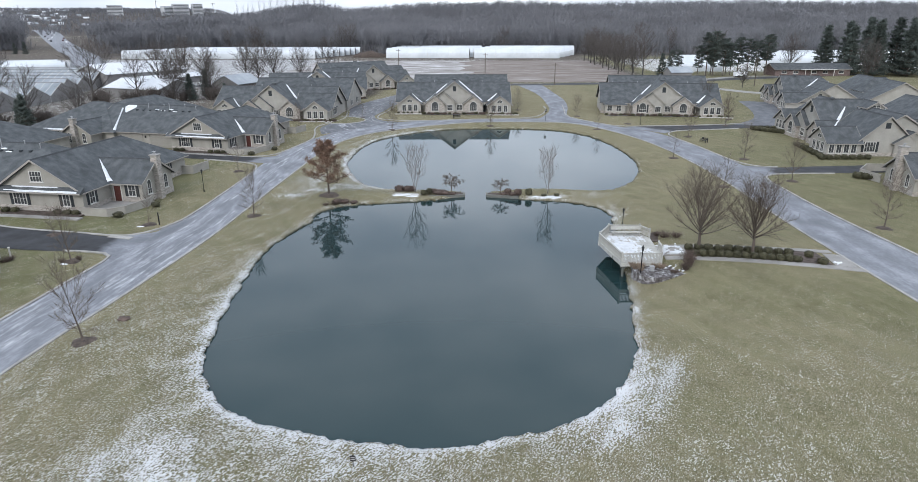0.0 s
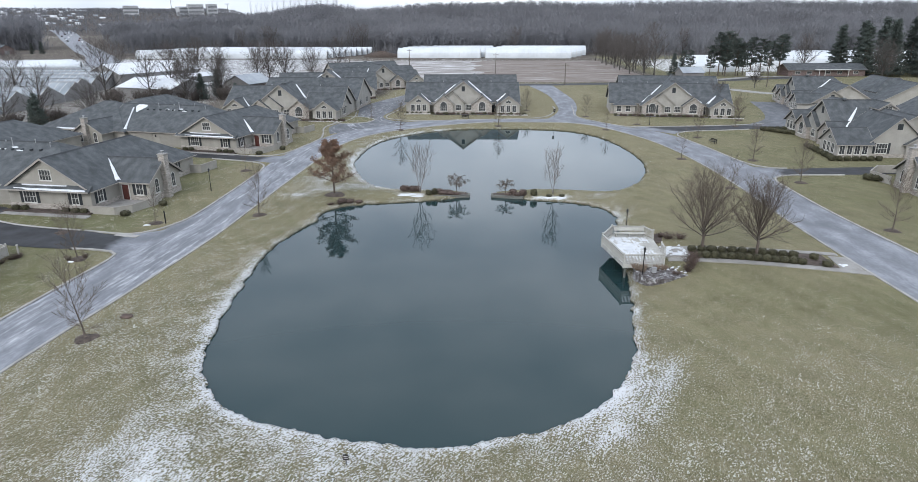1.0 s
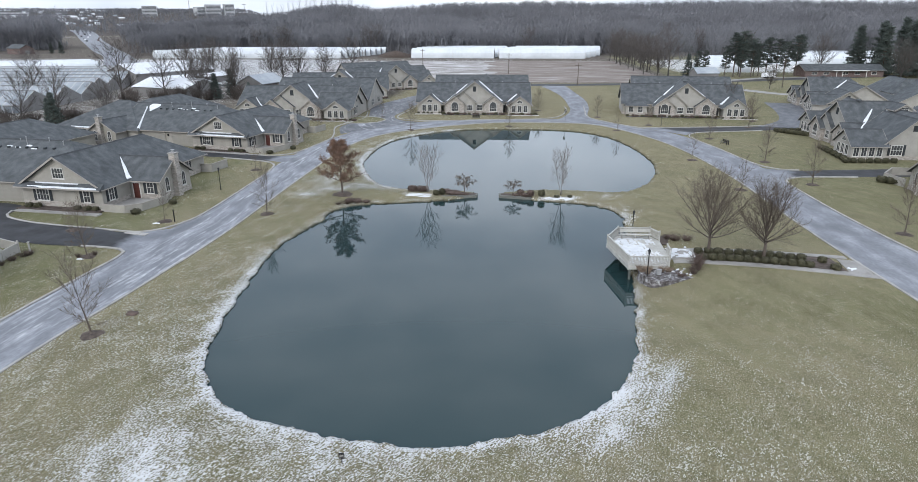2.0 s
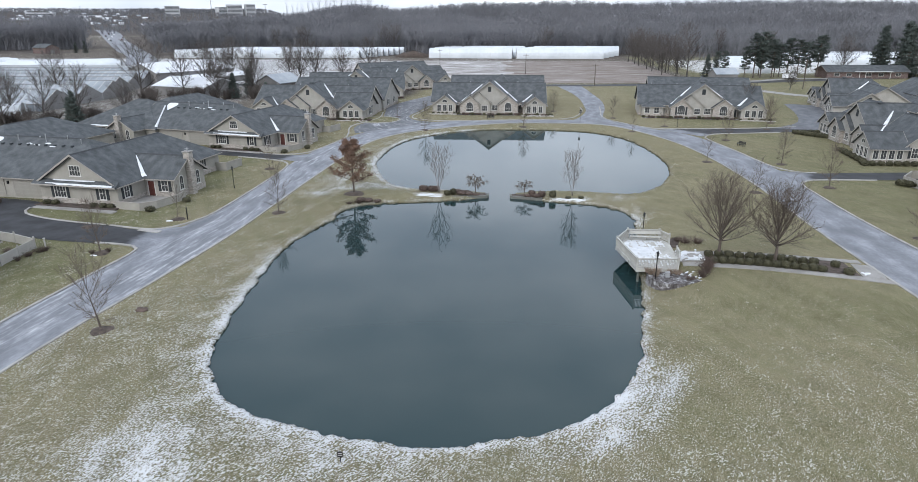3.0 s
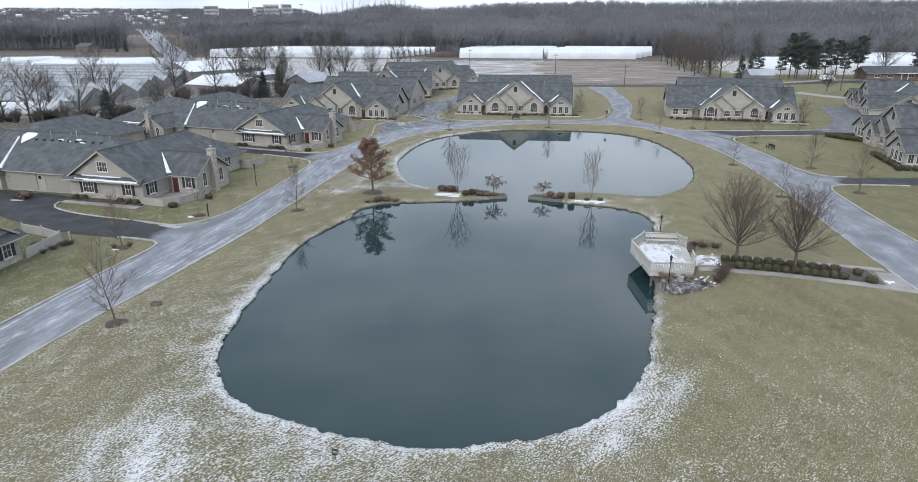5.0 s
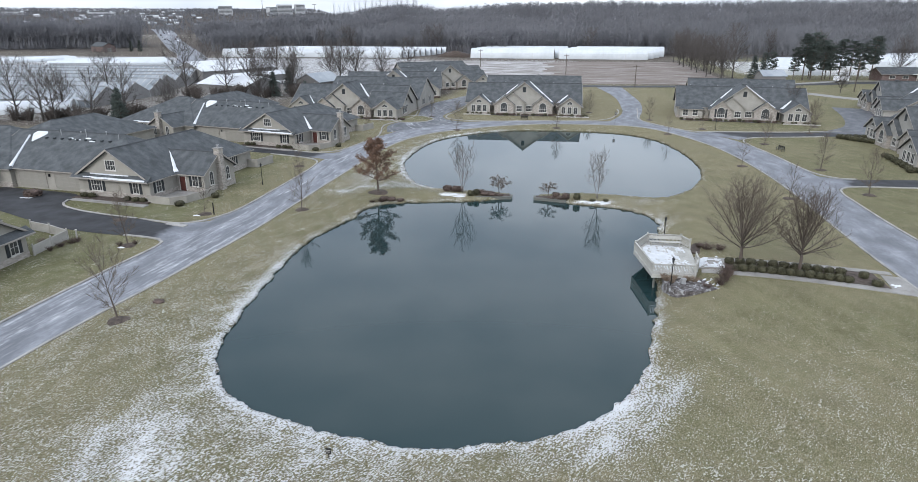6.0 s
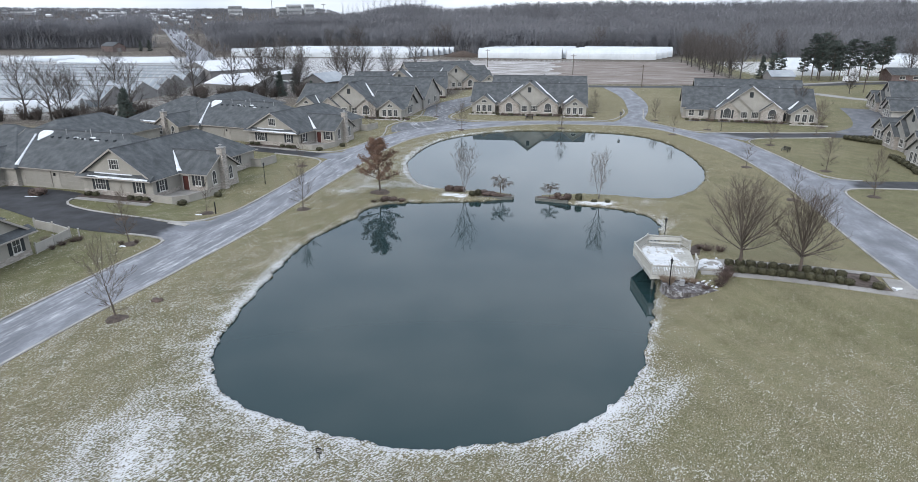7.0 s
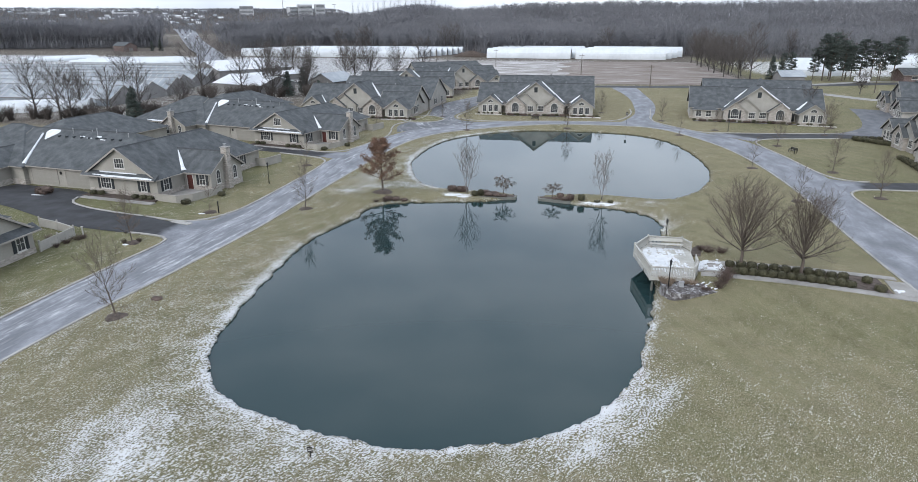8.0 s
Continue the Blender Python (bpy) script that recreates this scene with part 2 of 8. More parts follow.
# ---------------------------------------------------------------- mesh helpers
class MB:
    """Collects vertices and faces."""

    def __init__(self):
        self.v, self.f = [], []

    def add(self, vs, fs):
        k = len(self.v)
        self.v.extend(tuple(p) for p in vs)
        self.f.extend(tuple(k + i for i in f) for f in fs)
        return self

    def box(self, x0, y0, z0, x1, y1, z1, c=0.0):
        """A box; c: width of its bevelled upright and top edges."""
        if c <= 0:
            vs = [(x, y, z) for z in (z0, z1) for x, y in ((x0, y0), (x1, y0), (x1, y1), (x0, y1))]
            return self.add(vs, [(3, 2, 1, 0), (4, 5, 6, 7), (0, 1, 5, 4), (1, 2, 6, 5), (2, 3, 7, 6), (3, 0, 4, 7)])
        o = [(x0 + c, y0), (x1 - c, y0), (x1, y0 + c), (x1, y1 - c), (x1 - c, y1), (x0 + c, y1), (x0, y1 - c), (x0, y0 + c)]
        mx, my = (x0 + x1) / 2, (y0 + y1) / 2
        t = [(x + math.copysign(min(c, abs(mx - x)), mx - x), y + math.copysign(min(c, abs(my - y)), my - y)) for x, y in o]
        vs = [(x, y, z0) for x, y in o] + [(x, y, z1 - c) for x, y in o] + [(x, y, z1) for x, y in t]
        fs = [tuple(range(7, -1, -1)), tuple(range(16, 24))]
        for k in (0, 8):
            fs += [(k + i, k + (i + 1) % 8, k + 8 + (i + 1) % 8, k + 8 + i) for i in range(8)]
        return self.add(vs, fs)

    def prism(self, pts, z0, z1):
        n = len(pts)
        vs = [(x, y, z0) for x, y in pts] + [(x, y, z1) for x, y in pts]
        return self.add(vs, [tuple(range(n - 1, -1, -1)), tuple(range(n, 2 * n))] + [(i, (i + 1) % n, n + (i + 1) % n, n + i) for i in range(n)])

    def tube(self, pts, radii, sides=5):
        """A tapered tube along points."""
        vs, fs = [], []
        for i, p in enumerate(pts):
            p = Vector(p)
            a = Vector(pts[max(0, i - 1)])
            b = Vector(pts[min(len(pts) - 1, i + 1)])
            d = (b - a).normalized() if (b - a).length > 1e-6 else Vector((0, 0, 1))
            s = d.cross(Vector((0.31, 0.17, 0.94)) if abs(d.z) < 0.9 else Vector((1, 0, 0))).normalized()
            q = d.cross(s)
            for k in range(sides):
                t = 2 * math.pi * k / sides
                vs.append(p + (s * math.cos(t) + q * math.sin(t)) * radii[i])
        for i in range(len(pts) - 1):
            for k in range(sides):
                fs.append((i * sides + k, i * sides + (k + 1) % sides, (i + 1) * sides + (k + 1) % sides, (i + 1) * sides + k))
        fs.append(tuple(range(sides - 1, -1, -1)))
        fs.append(tuple((len(pts) - 1) * sides + k for k in range(sides)))
        return self.add(vs, fs)

    def lump(self, c, r, seed=0, rough=0.18, nu=10, nv=7):
        """A rounded uneven lump."""
        vs, fs = [], []
        for j in range(nv + 1):
            for i in range(nu):
                t, p = 2 * math.pi * i / nu, math.pi * j / nv
                d = Vector((math.sin(p) * math.cos(t), math.sin(p) * math.sin(t), math.cos(p)))
                k = 1 + rough * noise.noise(d * 2.3 + Vector((seed * 7.1, 3.3, 1.7)))
                vs.append((c[0] + d.x * r[0] * k, c[1] + d.y * r[1] * k, c[2] + d.z * r[2] * k))
        for j in range(nv):
            for i in range(nu):
                fs.append((j * nu + i, (j + 1) * nu + i, (j + 1) * nu + (i + 1) % nu, j * nu + (i + 1) % nu))
        return self.add(vs, fs)

    def mesh(self, name, smooth=False):
        me = bpy.data.meshes.new(name)
        me.from_pydata(self.v, [], self.f)
        if smooth:
            me.polygons.foreach_set("use_smooth", [True] * len(me.polygons))
        me.update()
        return me


def part(name, mb, material, parent, label="", smooth=False, at=None):
    me = mb if isinstance(mb, bpy.types.Mesh) else mb.mesh(name, smooth)
    if not me.materials:
        me.materials.append(M[material])
    ob = new(name, me)
    ob.parent = parent
    if at is not None:
        ob.matrix_basis = at
    return tagged(ob, label)


def thing(name, m, label, category, group="", kind=""):
    ob = new(name)
    ob.empty_display_size = 0.5
    ob.matrix_basis = m
    return tagged(ob, label, category, group, kind)


def solo(name, mb, material, label, category, group="", kind="", m=None, smooth=False):
    ob = part(name, mb, material, None, smooth=smooth, at=m)
    return tagged(ob, label, category, group, kind)


def spline(ctrl, closed=True, per=8):
    """Catmull-Rom curve through control points."""
    n, out = len(ctrl), []
    for i in range(n if closed else n - 1):
        g = (lambda k: ctrl[k % n]) if closed else (lambda k: ctrl[min(max(k, 0), n - 1)])
        p0, p1, p2, p3 = (np.array(g(i + k), float) for k in (-1, 0, 1, 2))
        for s in range(per):
            t = s / per
            out.append(0.5 * (2 * p1 + (p2 - p0) * t + (2 * p0 - 5 * p1 + 4 * p2 - p3) * t * t + (3 * p1 - p0 - 3 * p2 + p3) * t ** 3))
    if not closed:
        out.append(np.array(ctrl[-1], float))
    return np.array(out)


def signed_distance(P, poly):
    """Distance of points to a closed outline, negative inside."""
    d = np.full(len(P), 1e9)
    inside = np.zeros(len(P), bool)
    for a, b in zip(poly, np.roll(poly, -1, 0)):
        ab = b - a
        t = np.clip(((P - a) @ ab) / max(ab @ ab, 1e-9), 0, 1)
        d = np.minimum(d, np.hypot(*(P - a - t[:, None] * ab).T))
        hit = (a[1] > P[:, 1]) != (b[1] > P[:, 1])
        x = a[0] + (P[:, 1] - a[1]) / (b[1] - a[1] if b[1] != a[1] else 1e-9) * ab[0]
        inside ^= hit & (P[:, 0] < x)
    return np.where(inside, -d, d)


# ---------------------------------------------------------------- the lie of the land
WATER = -0.65
POND_NEAR = spline([(4.1, 88.3), (8.5, 87.2), (12.8, 86.2), (17.3, 84.5), (19.3, 80.5), (19.2, 76), (17.9, 68), (16.6, 60.7), (15.8, 55), (14.5, 48), (13, 41.8),
                    (11, 37.9), (7.8, 34.8), (3, 32.5), (-2.3, 31.8), (-7.9, 32.8), (-13, 34.4), (-16.2, 37), (-18.7, 41.3), (-20, 47.5), (-20.6, 54),
                    (-21.2, 64), (-20.4, 70.5), (-18.6, 76.5), (-18.3, 80.8), (-15.5, 84), (-9, 85.5), (-3, 87), (0.6, 88.3)])
POND_FAR = spline([(-12.6, 93.7), (-15.5, 97.5), (-18, 104), (-19.7, 112), (-19.6, 121), (-18.2, 130), (-14.8, 137.5), (-8.4, 144), (-1, 147.8), (7, 148.6),
                   (15, 148.2), (21.8, 146.2), (27.2, 140.5), (30.3, 130.5), (31.4, 119), (30.8, 108.5), (28, 99.5), (23.8, 93.2), (20, 91.6), (15, 92.5),
                   (9.5, 92.6), (4.2, 91), (0.8, 91), (-4, 92), (-9, 92.6)])
CHANNEL = np.array([(0.7, 86), (4.0, 86), (4.1, 93), (0.8, 93)], float)


def pond_distance(P):
    return np.minimum(np.minimum(signed_distance(P, POND_NEAR), signed_distance(P, POND_FAR)), signed_distance(P, CHANNEL))


def smooth01(t):
    t = np.clip(t, 0, 1)
    return t * t * (3 - 2 * t)


def land(P, near=True):
    """Height of the ground at points (n, 2)."""
    x, y = P[:, 0], P[:, 1]
    z = 0.9 * np.exp(-((x - 28) ** 2 + (y - 62) ** 2) / (2 * 10.0 ** 2))
    z = z - 0.3 * smooth01((-26 - x) / 10) * smooth01((80 - y) / 20)
    r = np.hypot(x, y)
    z = z + (21 + 6 * smooth01((x + 150) / 200)) * smooth01((y - 450) / 420) * smooth01((x + 330) / 150) + 60 * smooth01((r - 900) / 2500) * smooth01((-0.3 * y - x) / 200)
    z = z + 0.05 * np.sin(x * 0.21 + 1) * np.sin(y * 0.17)
    if near:
        sel = (x > -45) & (x < 60) & (y > 15) & (y < 170)
        if sel.any():
            d = pond_distance(P[sel])
            q = P[sel]
            d = d - 0.3 + 0.05 * np.sin(q[:, 0] * 1.9 + 1.3 * np.sin(q[:, 1] * 1.1))
            out = WATER + 0.32 * smooth01(d / 0.45) + (z[sel] - WATER - 0.32) * smooth01(d / 4.5)
            z[sel] = np.where(d > 0, out, WATER + np.maximum(d * 0.9, -1.6))
    return z


def h(x, y):
    return float(land(np.array([[x, y]], float))[0])


def axis_lines(a, b, lo, hi, step, grow=1.11):
    """Even lines from a to b, growing apart outside."""
    mid = list(np.arange(a, b + 1e-6, step))
    up, down = [], []
    v, s = mid[-1], step
    while v < hi:
        s *= grow
        v += s
        up.append(v)
    v, s = a, step
    while v > lo:
        s *= grow
        v -= s
        down.append(v)
    return np.array(down[::-1] + mid + up)


# Snow left lying: thick along the near pond's bank, in two broad patches and thinly over the near grass.
def snow_cover(P):
    x, y = P[:, 0], P[:, 1]
    d = np.full(len(P), 99.0)
    sel = (x > -45) & (x < 60) & (y > 10) & (y < 170)
    d[sel] = pond_distance(P[sel])
    blob = lambda cx, cy, rx, ry: np.exp(-(((x - cx) / rx) ** 2 + ((y - cy) / ry) ** 2))
    s = 0.19 + 0.0 * x
    s += 0.19 * smooth01((4 - x) / 12) * smooth01((66 - y) / 30)
    s += 0.16 * smooth01((37 - y) / 7) * smooth01((x + 14) / 8) * smooth01((26 - x) / 10)
    s -= 0.17 * smooth01((x - 15) / 5) * smooth01((y - 41) / 8)
    s += 0.07 * smooth01((x - 16) / 10) * smooth01((56 - y) / 12)
    near = smooth01((88 - y) / 4)
    out = np.clip(d, 0, None)
    south = smooth01((72 - y) / 14)
    s += np.exp(-out / 1.5) * near * (0.09 + 0.15 * south)
    s += 0.07 * np.exp(-out / 3.5) * smooth01((-x) / 8) * smooth01((70 - y) / 8)
    s += np.exp(-((d - 0.5) / 0.35) ** 2) * (0.16 + 0.06 * smooth01((y - 86) / 6))
    s += 0.14 * np.exp(-out / 2.0) * smooth01((x - 14) / 5) * smooth01((y - 84) / 8) * smooth01((158 - y) / 8)
    s += 0.3 * np.exp(-out / 3.4) * smooth01((-x) / 8) * smooth01((y - 84) / 8) * smooth01((158 - y) / 8)
    # the drift on the south-east bank ends along a fairly sharp edge
    s += 0.4 * smooth01((4.8 - d) / 2.2) * smooth01((44.5 - y + 0.3 * (x - 13)) / 6.5) * smooth01((x - 4) / 7)
    # thin drift with wheel tracks on the south-west lawn
    s += 0.3 * blob(-17.0, 27.6, 3.8, 3.2) + 0.22 * blob(-18.4, 31.6, 2.6, 3.0) + 0.06 * blob(-12.0, 26.6, 3.0, 2.0) - 0.1 * blob(-25, 35, 5, 6)
    for ax, ay, bx, by, wd, st in ((-15.8, 25.6, -17.3, 30.2, 0.3, 0.34), (-18.6, 25.8, -20.4, 30.4, 0.26, 0.22), (-14.3, 27.4, -16.2, 32.0, 0.26, 0.24), (-17.0, 25.6, -18.7, 29.6, 0.3, -0.12), (-13.4, 25.8, -15.4, 30.6, 0.25, 0.14)):
        L2 = (bx - ax) ** 2 + (by - ay) ** 2
        tt = np.clip(((x - ax) * (bx - ax) + (y - ay) * (by - ay)) / L2, 0, 1)
        s += st * np.exp(-(np.hypot(x - ax - tt * (bx - ax), y - ay - tt * (by - ay)) / wd) ** 2)
    s += 0.36 * blob(-23.2, 87.4, 2.6, 1.2) + 0.3 * blob(-20.4, 90.3, 2.6, 1.6) + 0.28 * blob(-16.5, 92.5, 4.5, 2.2) + 0.24 * blob(-22.5, 97, 2.5, 4) + 0.36 * blob(19.5, 88, 4, 2.4) + 0.42 * blob(20.6, 80, 2.0, 6) + 0.66 * blob(-8.3, 88.5, 1.3, 0.6) + 0.66 * blob(-6.3, 88.2, 1.0, 0.6) + 0.66 * blob(12.5, 87.5, 2.6, 0.6)
    s += 0.14 * blob(-24, 90, 3.4, 26) + 0.16 * blob(23, 66, 3, 3)
    s += 0.1 * smooth01((-38 - x) / 4) * blob(-42, 74, 7, 14) - 0.05 * smooth01((-40 - x) / 4)
    s += 0.3 * smooth01((-70 - x) / 10) * smooth01((y - 130) / 20) * smooth01((430 - y) / 10)
    s += 0.26 * smooth01((y - 235) / 20) * smooth01((430 - y) / 10) * smooth01((90 - x) / 10)
    s += 0.3 * smooth01((np.hypot(x, y) - 900) / 300) * smooth01((-300 - x) / 50)
    s += 0.7 * smooth01((x - 86) / 10) * smooth01((y - 298) / 10) * smooth01((430 - y) / 10)
    s -= 0.12 * smooth01((x - 40) / 6) * smooth01((200 - y) / 20) + 0.05 * smooth01((y - 100) / 20) * smooth01((x + 20) / 10) * smooth01((200 - y) / 20)
    return np.clip(s, 0, 0.86)


def ground_material():
    m = bpy.data.materials.new("winter_lawn")
    m.use_nodes = True
    n, l = m.node_tree.nodes, m.node_tree.links
    b = n["Principled BSDF"]
    b.inputs["Roughness"].default_value, b.inputs["Specular IOR Level"].default_value = 0.95, 0.1
    pos = n.new("ShaderNodeNewGeometry").outputs["Position"]

    def nz(scale, detail=3, stretch=None, turn=0.0):
        """Noise over the ground; stretch: lengths along and across the direction turn."""
        t = n.new("ShaderNodeTexNoise")
        t.inputs["Scale"].default_value, t.inputs["Detail"].default_value = scale, detail
        if stretch:
            mp = n.new("ShaderNodeMapping")
            mp.vector_type = "TEXTURE"
            mp.inputs["Rotation"].default_value = (0, 0, radians(turn))
            mp.inputs["Scale"].default_value = stretch
            l.new(pos, mp.inputs[0])
            l.new(mp.outputs[0], t.inputs["Vector"])
        else:
            l.new(pos, t.inputs["Vector"])
        return t.outputs["Fac"]

    def ramp(fac, *stops):
        r = n.new("ShaderNodeValToRGB")
        e = r.color_ramp.elements
        e[0].position, e[0].color = stops[0][0], (*stops[0][1], 1)
        e[1].position, e[1].color = stops[-1][0], (*stops[-1][1], 1)
        for p, c in stops[1:-1]:
            e.new(p).color = (*c, 1)
        l.new(fac, r.inputs[0])
        return r.outputs[0]

    def math_(op, a, bb, c=None):
        k = n.new("ShaderNodeMath")
        k.operation = op
        for i, v in enumerate((a, bb, c)):
            if v is None:
                continue
            if isinstance(v, (int, float)):
                k.inputs[i].default_value = v
            else:
                l.new(v, k.inputs[i])
        return k.outputs[0]

    def mixc(fac, a, c):
        k = n.new("ShaderNodeMixRGB")
        if isinstance(fac, (int, float)):
            k.inputs[0].default_value = fac
        else:
            l.new(fac, k.inputs[0])
        for i, v in ((1, a), (2, c)):
            if isinstance(v, tuple):
                k.inputs[i].default_value = (*v, 1)
            else:
                l.new(v, k.inputs[i])
        return k.outputs[0]

    blades = nz(15.0, 5, (1.6, 0.85, 1), 58)
    tuft = nz(1.6, 4)
    wide = nz(0.09, 4)
    dry = ramp(blades, (0.34, (0.115, 0.1, 0.056)), (0.5, (0.18, 0.16, 0.096)), (0.68, (0.31, 0.285, 0.2)))
    green = ramp(blades, (0.34, (0.075, 0.075, 0.035)), (0.5, (0.122, 0.121, 0.062)), (0.68, (0.2, 0.192, 0.115)))
    ga = n.new("ShaderNodeAttribute")
    ga.attribute_name = "green"
    gf = math_("ADD", math_("MULTIPLY_ADD", math_("SUBTRACT", wide, 0.5), 1.5, 0.0), ga.outputs["Fac"])
    gf = math_("ADD", gf, math_("MULTIPLY", math_("SUBTRACT", tuft, 0.5), 1.0))
    mow = n.new("ShaderNodeTexWave")
    mow.inputs["Scale"].default_value, mow.inputs["Distortion"].default_value, mow.inputs["Detail"].default_value = 0.14, 1.2, 2
    mrot = n.new("ShaderNodeMapping")
    mrot.inputs["Rotation"].default_value = (0, 0, radians(-28))
    l.new(pos, mrot.inputs[0])
    l.new(mrot.outputs[0], mow.inputs["Vector"])
    gf = math_("ADD", gf, math_("MULTIPLY", math_("SUBTRACT", mow.outputs["Fac"], 0.5), 0.22))
    c = mixc(ramp(gf, (0.0, (0, 0, 0)), (1.0, (1, 1, 1))), dry, green)
    mottle = n.new("ShaderNodeMapRange")
    mottle.inputs["From Min"].default_value, mottle.inputs["From Max"].default_value = 0.3, 0.7
    mottle.inputs["To Min"].default_value, mottle.inputs["To Max"].default_value = 0.89, 1.11
    l.new(nz(0.3, 6), mottle.inputs["Value"])
    tone = n.new("ShaderNodeHueSaturation")
    l.new(mottle.outputs[0], tone.inputs["Value"])
    l.new(c, tone.inputs["Color"])
    c = tone.outputs[0]
    sa = n.new("ShaderNodeAttribute")
    sa.attribute_name = "snow"
    flake = nz(8.8, 4, (1.4, 0.85, 1), 58)
    patch = nz(0.55, 5, (1.5, 0.8, 1), 70)
    cover = math_("MULTIPLY_ADD", math_("SUBTRACT", patch, 0.5), 1.05, sa.outputs["Fac"])
    thr = math_("SUBTRACT", 0.682, math_("MULTIPLY", cover, 0.325))
    k = math_("MULTIPLY", math_("SUBTRACT", flake, thr), 18.0)
    kk = n.new("ShaderNodeClamp")
    l.new(k, kk.inputs[0])
    sf = math_("MULTIPLY", kk.outputs[0], 0.93)
    mud = n.new("ShaderNodeAttribute")
    mud.attribute_name = "mud"
    c = mixc(mud.outputs["Fac"], c, ramp(tuft, (0.3, (0.035, 0.03, 0.024)), (0.7, (0.1, 0.085, 0.065))))
    farm = n.new("ShaderNodeAttribute")
    farm.attribute_name = "farm"
    c = mixc(farm.outputs["Fac"], c, ramp(tuft, (0.3, (0.07, 0.06, 0.05)), (0.7, (0.15, 0.13, 0.11))))
    dist = n.new("ShaderNodeAttribute")
    dist.attribute_name = "wood"
    c = mixc(dist.outputs["Fac"], c, ramp(wide, (0.35, (0.055, 0.048, 0.043)), (0.7, (0.1, 0.088, 0.08))))
    deep = n.new("ShaderNodeMapRange")
    deep.inputs["From Min"].default_value, deep.inputs["From Max"].default_value = 0.25, 0.6
    l.new(sa.outputs["Fac"], deep.inputs["Value"])
    c = mixc(sf, c, mixc(deep.outputs[0], (0.5, 0.485, 0.42), (0.66, 0.67, 0.68)))
    l.new(c, b.inputs["Base Color"])
    bp = n.new("ShaderNodeBump")
    bp.inputs["Distance"].default_value, bp.inputs["Strength"].default_value = 0.09, 0.85
    l.new(math_("ADD", blades, sf), bp.inputs["Height"])
    l.new(bp.outputs[0], b.inputs["Normal"])
    return m


M["lawn"] = ground_material()
gx = axis_lines(-40, 46, -4200, 4200, 0.42)
gy = axis_lines(20, 158, -900, 4600, 0.42)
GX, GY = np.meshgrid(gx, gy)
GP = np.stack([GX.ravel(), GY.ravel()], 1)
GZ = land(GP)
nx, ny = len(gx), len(gy)
idx = np.arange(nx * ny).reshape(ny, nx)
quads = np.stack([idx[:-1, :-1], idx[:-1, 1:], idx[1:, 1:], idx[1:, :-1]], -1).reshape(-1, 4)
gme = bpy.data.meshes.new("ground")
gme.from_pydata(np.column_stack([GP, GZ]).tolist(), [], quads.tolist())
gme.polygons.foreach_set("use_smooth", [True] * len(gme.polygons))
x_, y_ = GP[:, 0], GP[:, 1]
wood = smooth01((y_ - 436) / 12) * smooth01((1500 - y_) / 300) * np.clip(smooth01((x_ + 0.55 * y_ + 10) / 20) + smooth01((-0.652 * y_ - x_) / 20) * smooth01((y_ - 470) / 10) * smooth01((640 - y_) / 40), 0, 1)
wood = np.maximum(wood, smooth01((np.hypot(x_, y_) - 1120) / 60) * smooth01((-0.28 * y_ - x_) / 60))
GD = np.full(len(GP), 99.0)
gsel = (x_ > -45) & (x_ < 60) & (y_ > 10) & (y_ < 170)
GD[gsel] = pond_distance(GP[gsel])
farm = np.clip(smooth01((-64 - x_) / 8) * smooth01((y_ - 128) / 10) * smooth01((800 - y_) / 200) + smooth01((y_ - 205) / 12) * smooth01((60 - x_) / 10) * smooth01((-24 - x_) / 6) + smooth01((y_ - 252) / 6) * smooth01((84 - x_) / 6), 0, 1)
for key, val in (("snow", snow_cover(GP) * (1 - wood)), ("wood", wood), ("farm", farm), ("mud", 0.8 * smooth01((0.5 - GD) / 0.3)),
                 ("green", 0.2 + 0.72 * smooth01((-36 - x_) / 6) * smooth01((130 - y_) / 30) + 0.22 * smooth01((x_ - 18) / 8) * smooth01((60 - y_) / 10) - 0.15 * smooth01((y_ - 100) / 30) * smooth01((x_ + 30) / 5) + 0.4 * smooth01((x_ - 40) / 7))):
    gme.attributes.new(key, "FLOAT", "POINT").data.foreach_set("value", np.asarray(val, np.float32))
gme.materials.append(M["lawn"])
tagged(new("ground", gme), "dormant winter lawn, tan and green, dusted with snow", "ground", kind="structure")

# Water: one still sheet under both basins.
wm = bpy.data.materials.new("pond_water")
wm.use_nodes = True
wnn, wll = wm.node_tree.nodes, wm.node_tree.links
wb = wnn["Principled BSDF"]
wb.inputs["Base Color"].default_value = (0.016, 0.034, 0.036, 1)
wb.inputs["Roughness"].default_value, wb.inputs["IOR"].default_value, wb.inputs["Specular IOR Level"].default_value = 0.02, 1.33, 0.5
wno = wnn.new("ShaderNodeTexNoise")
wno.inputs["Scale"].default_value, wno.inputs["Detail"].default_value = 0.9, 2
wbp = wnn.new("ShaderNodeBump")
wbp.inputs["Strength"].default_value, wbp.inputs["Distance"].default_value = 0.05, 0.02
wge = wnn.new("ShaderNodeNewGeometry")
wll.new(wge.outputs["Position"], wno.inputs["Vector"])
wll.new(wno.outputs["Fac"], wbp.inputs["Height"])
wll.new(wbp.outputs[0], wb.inputs["Normal"])
M["water"] = wm
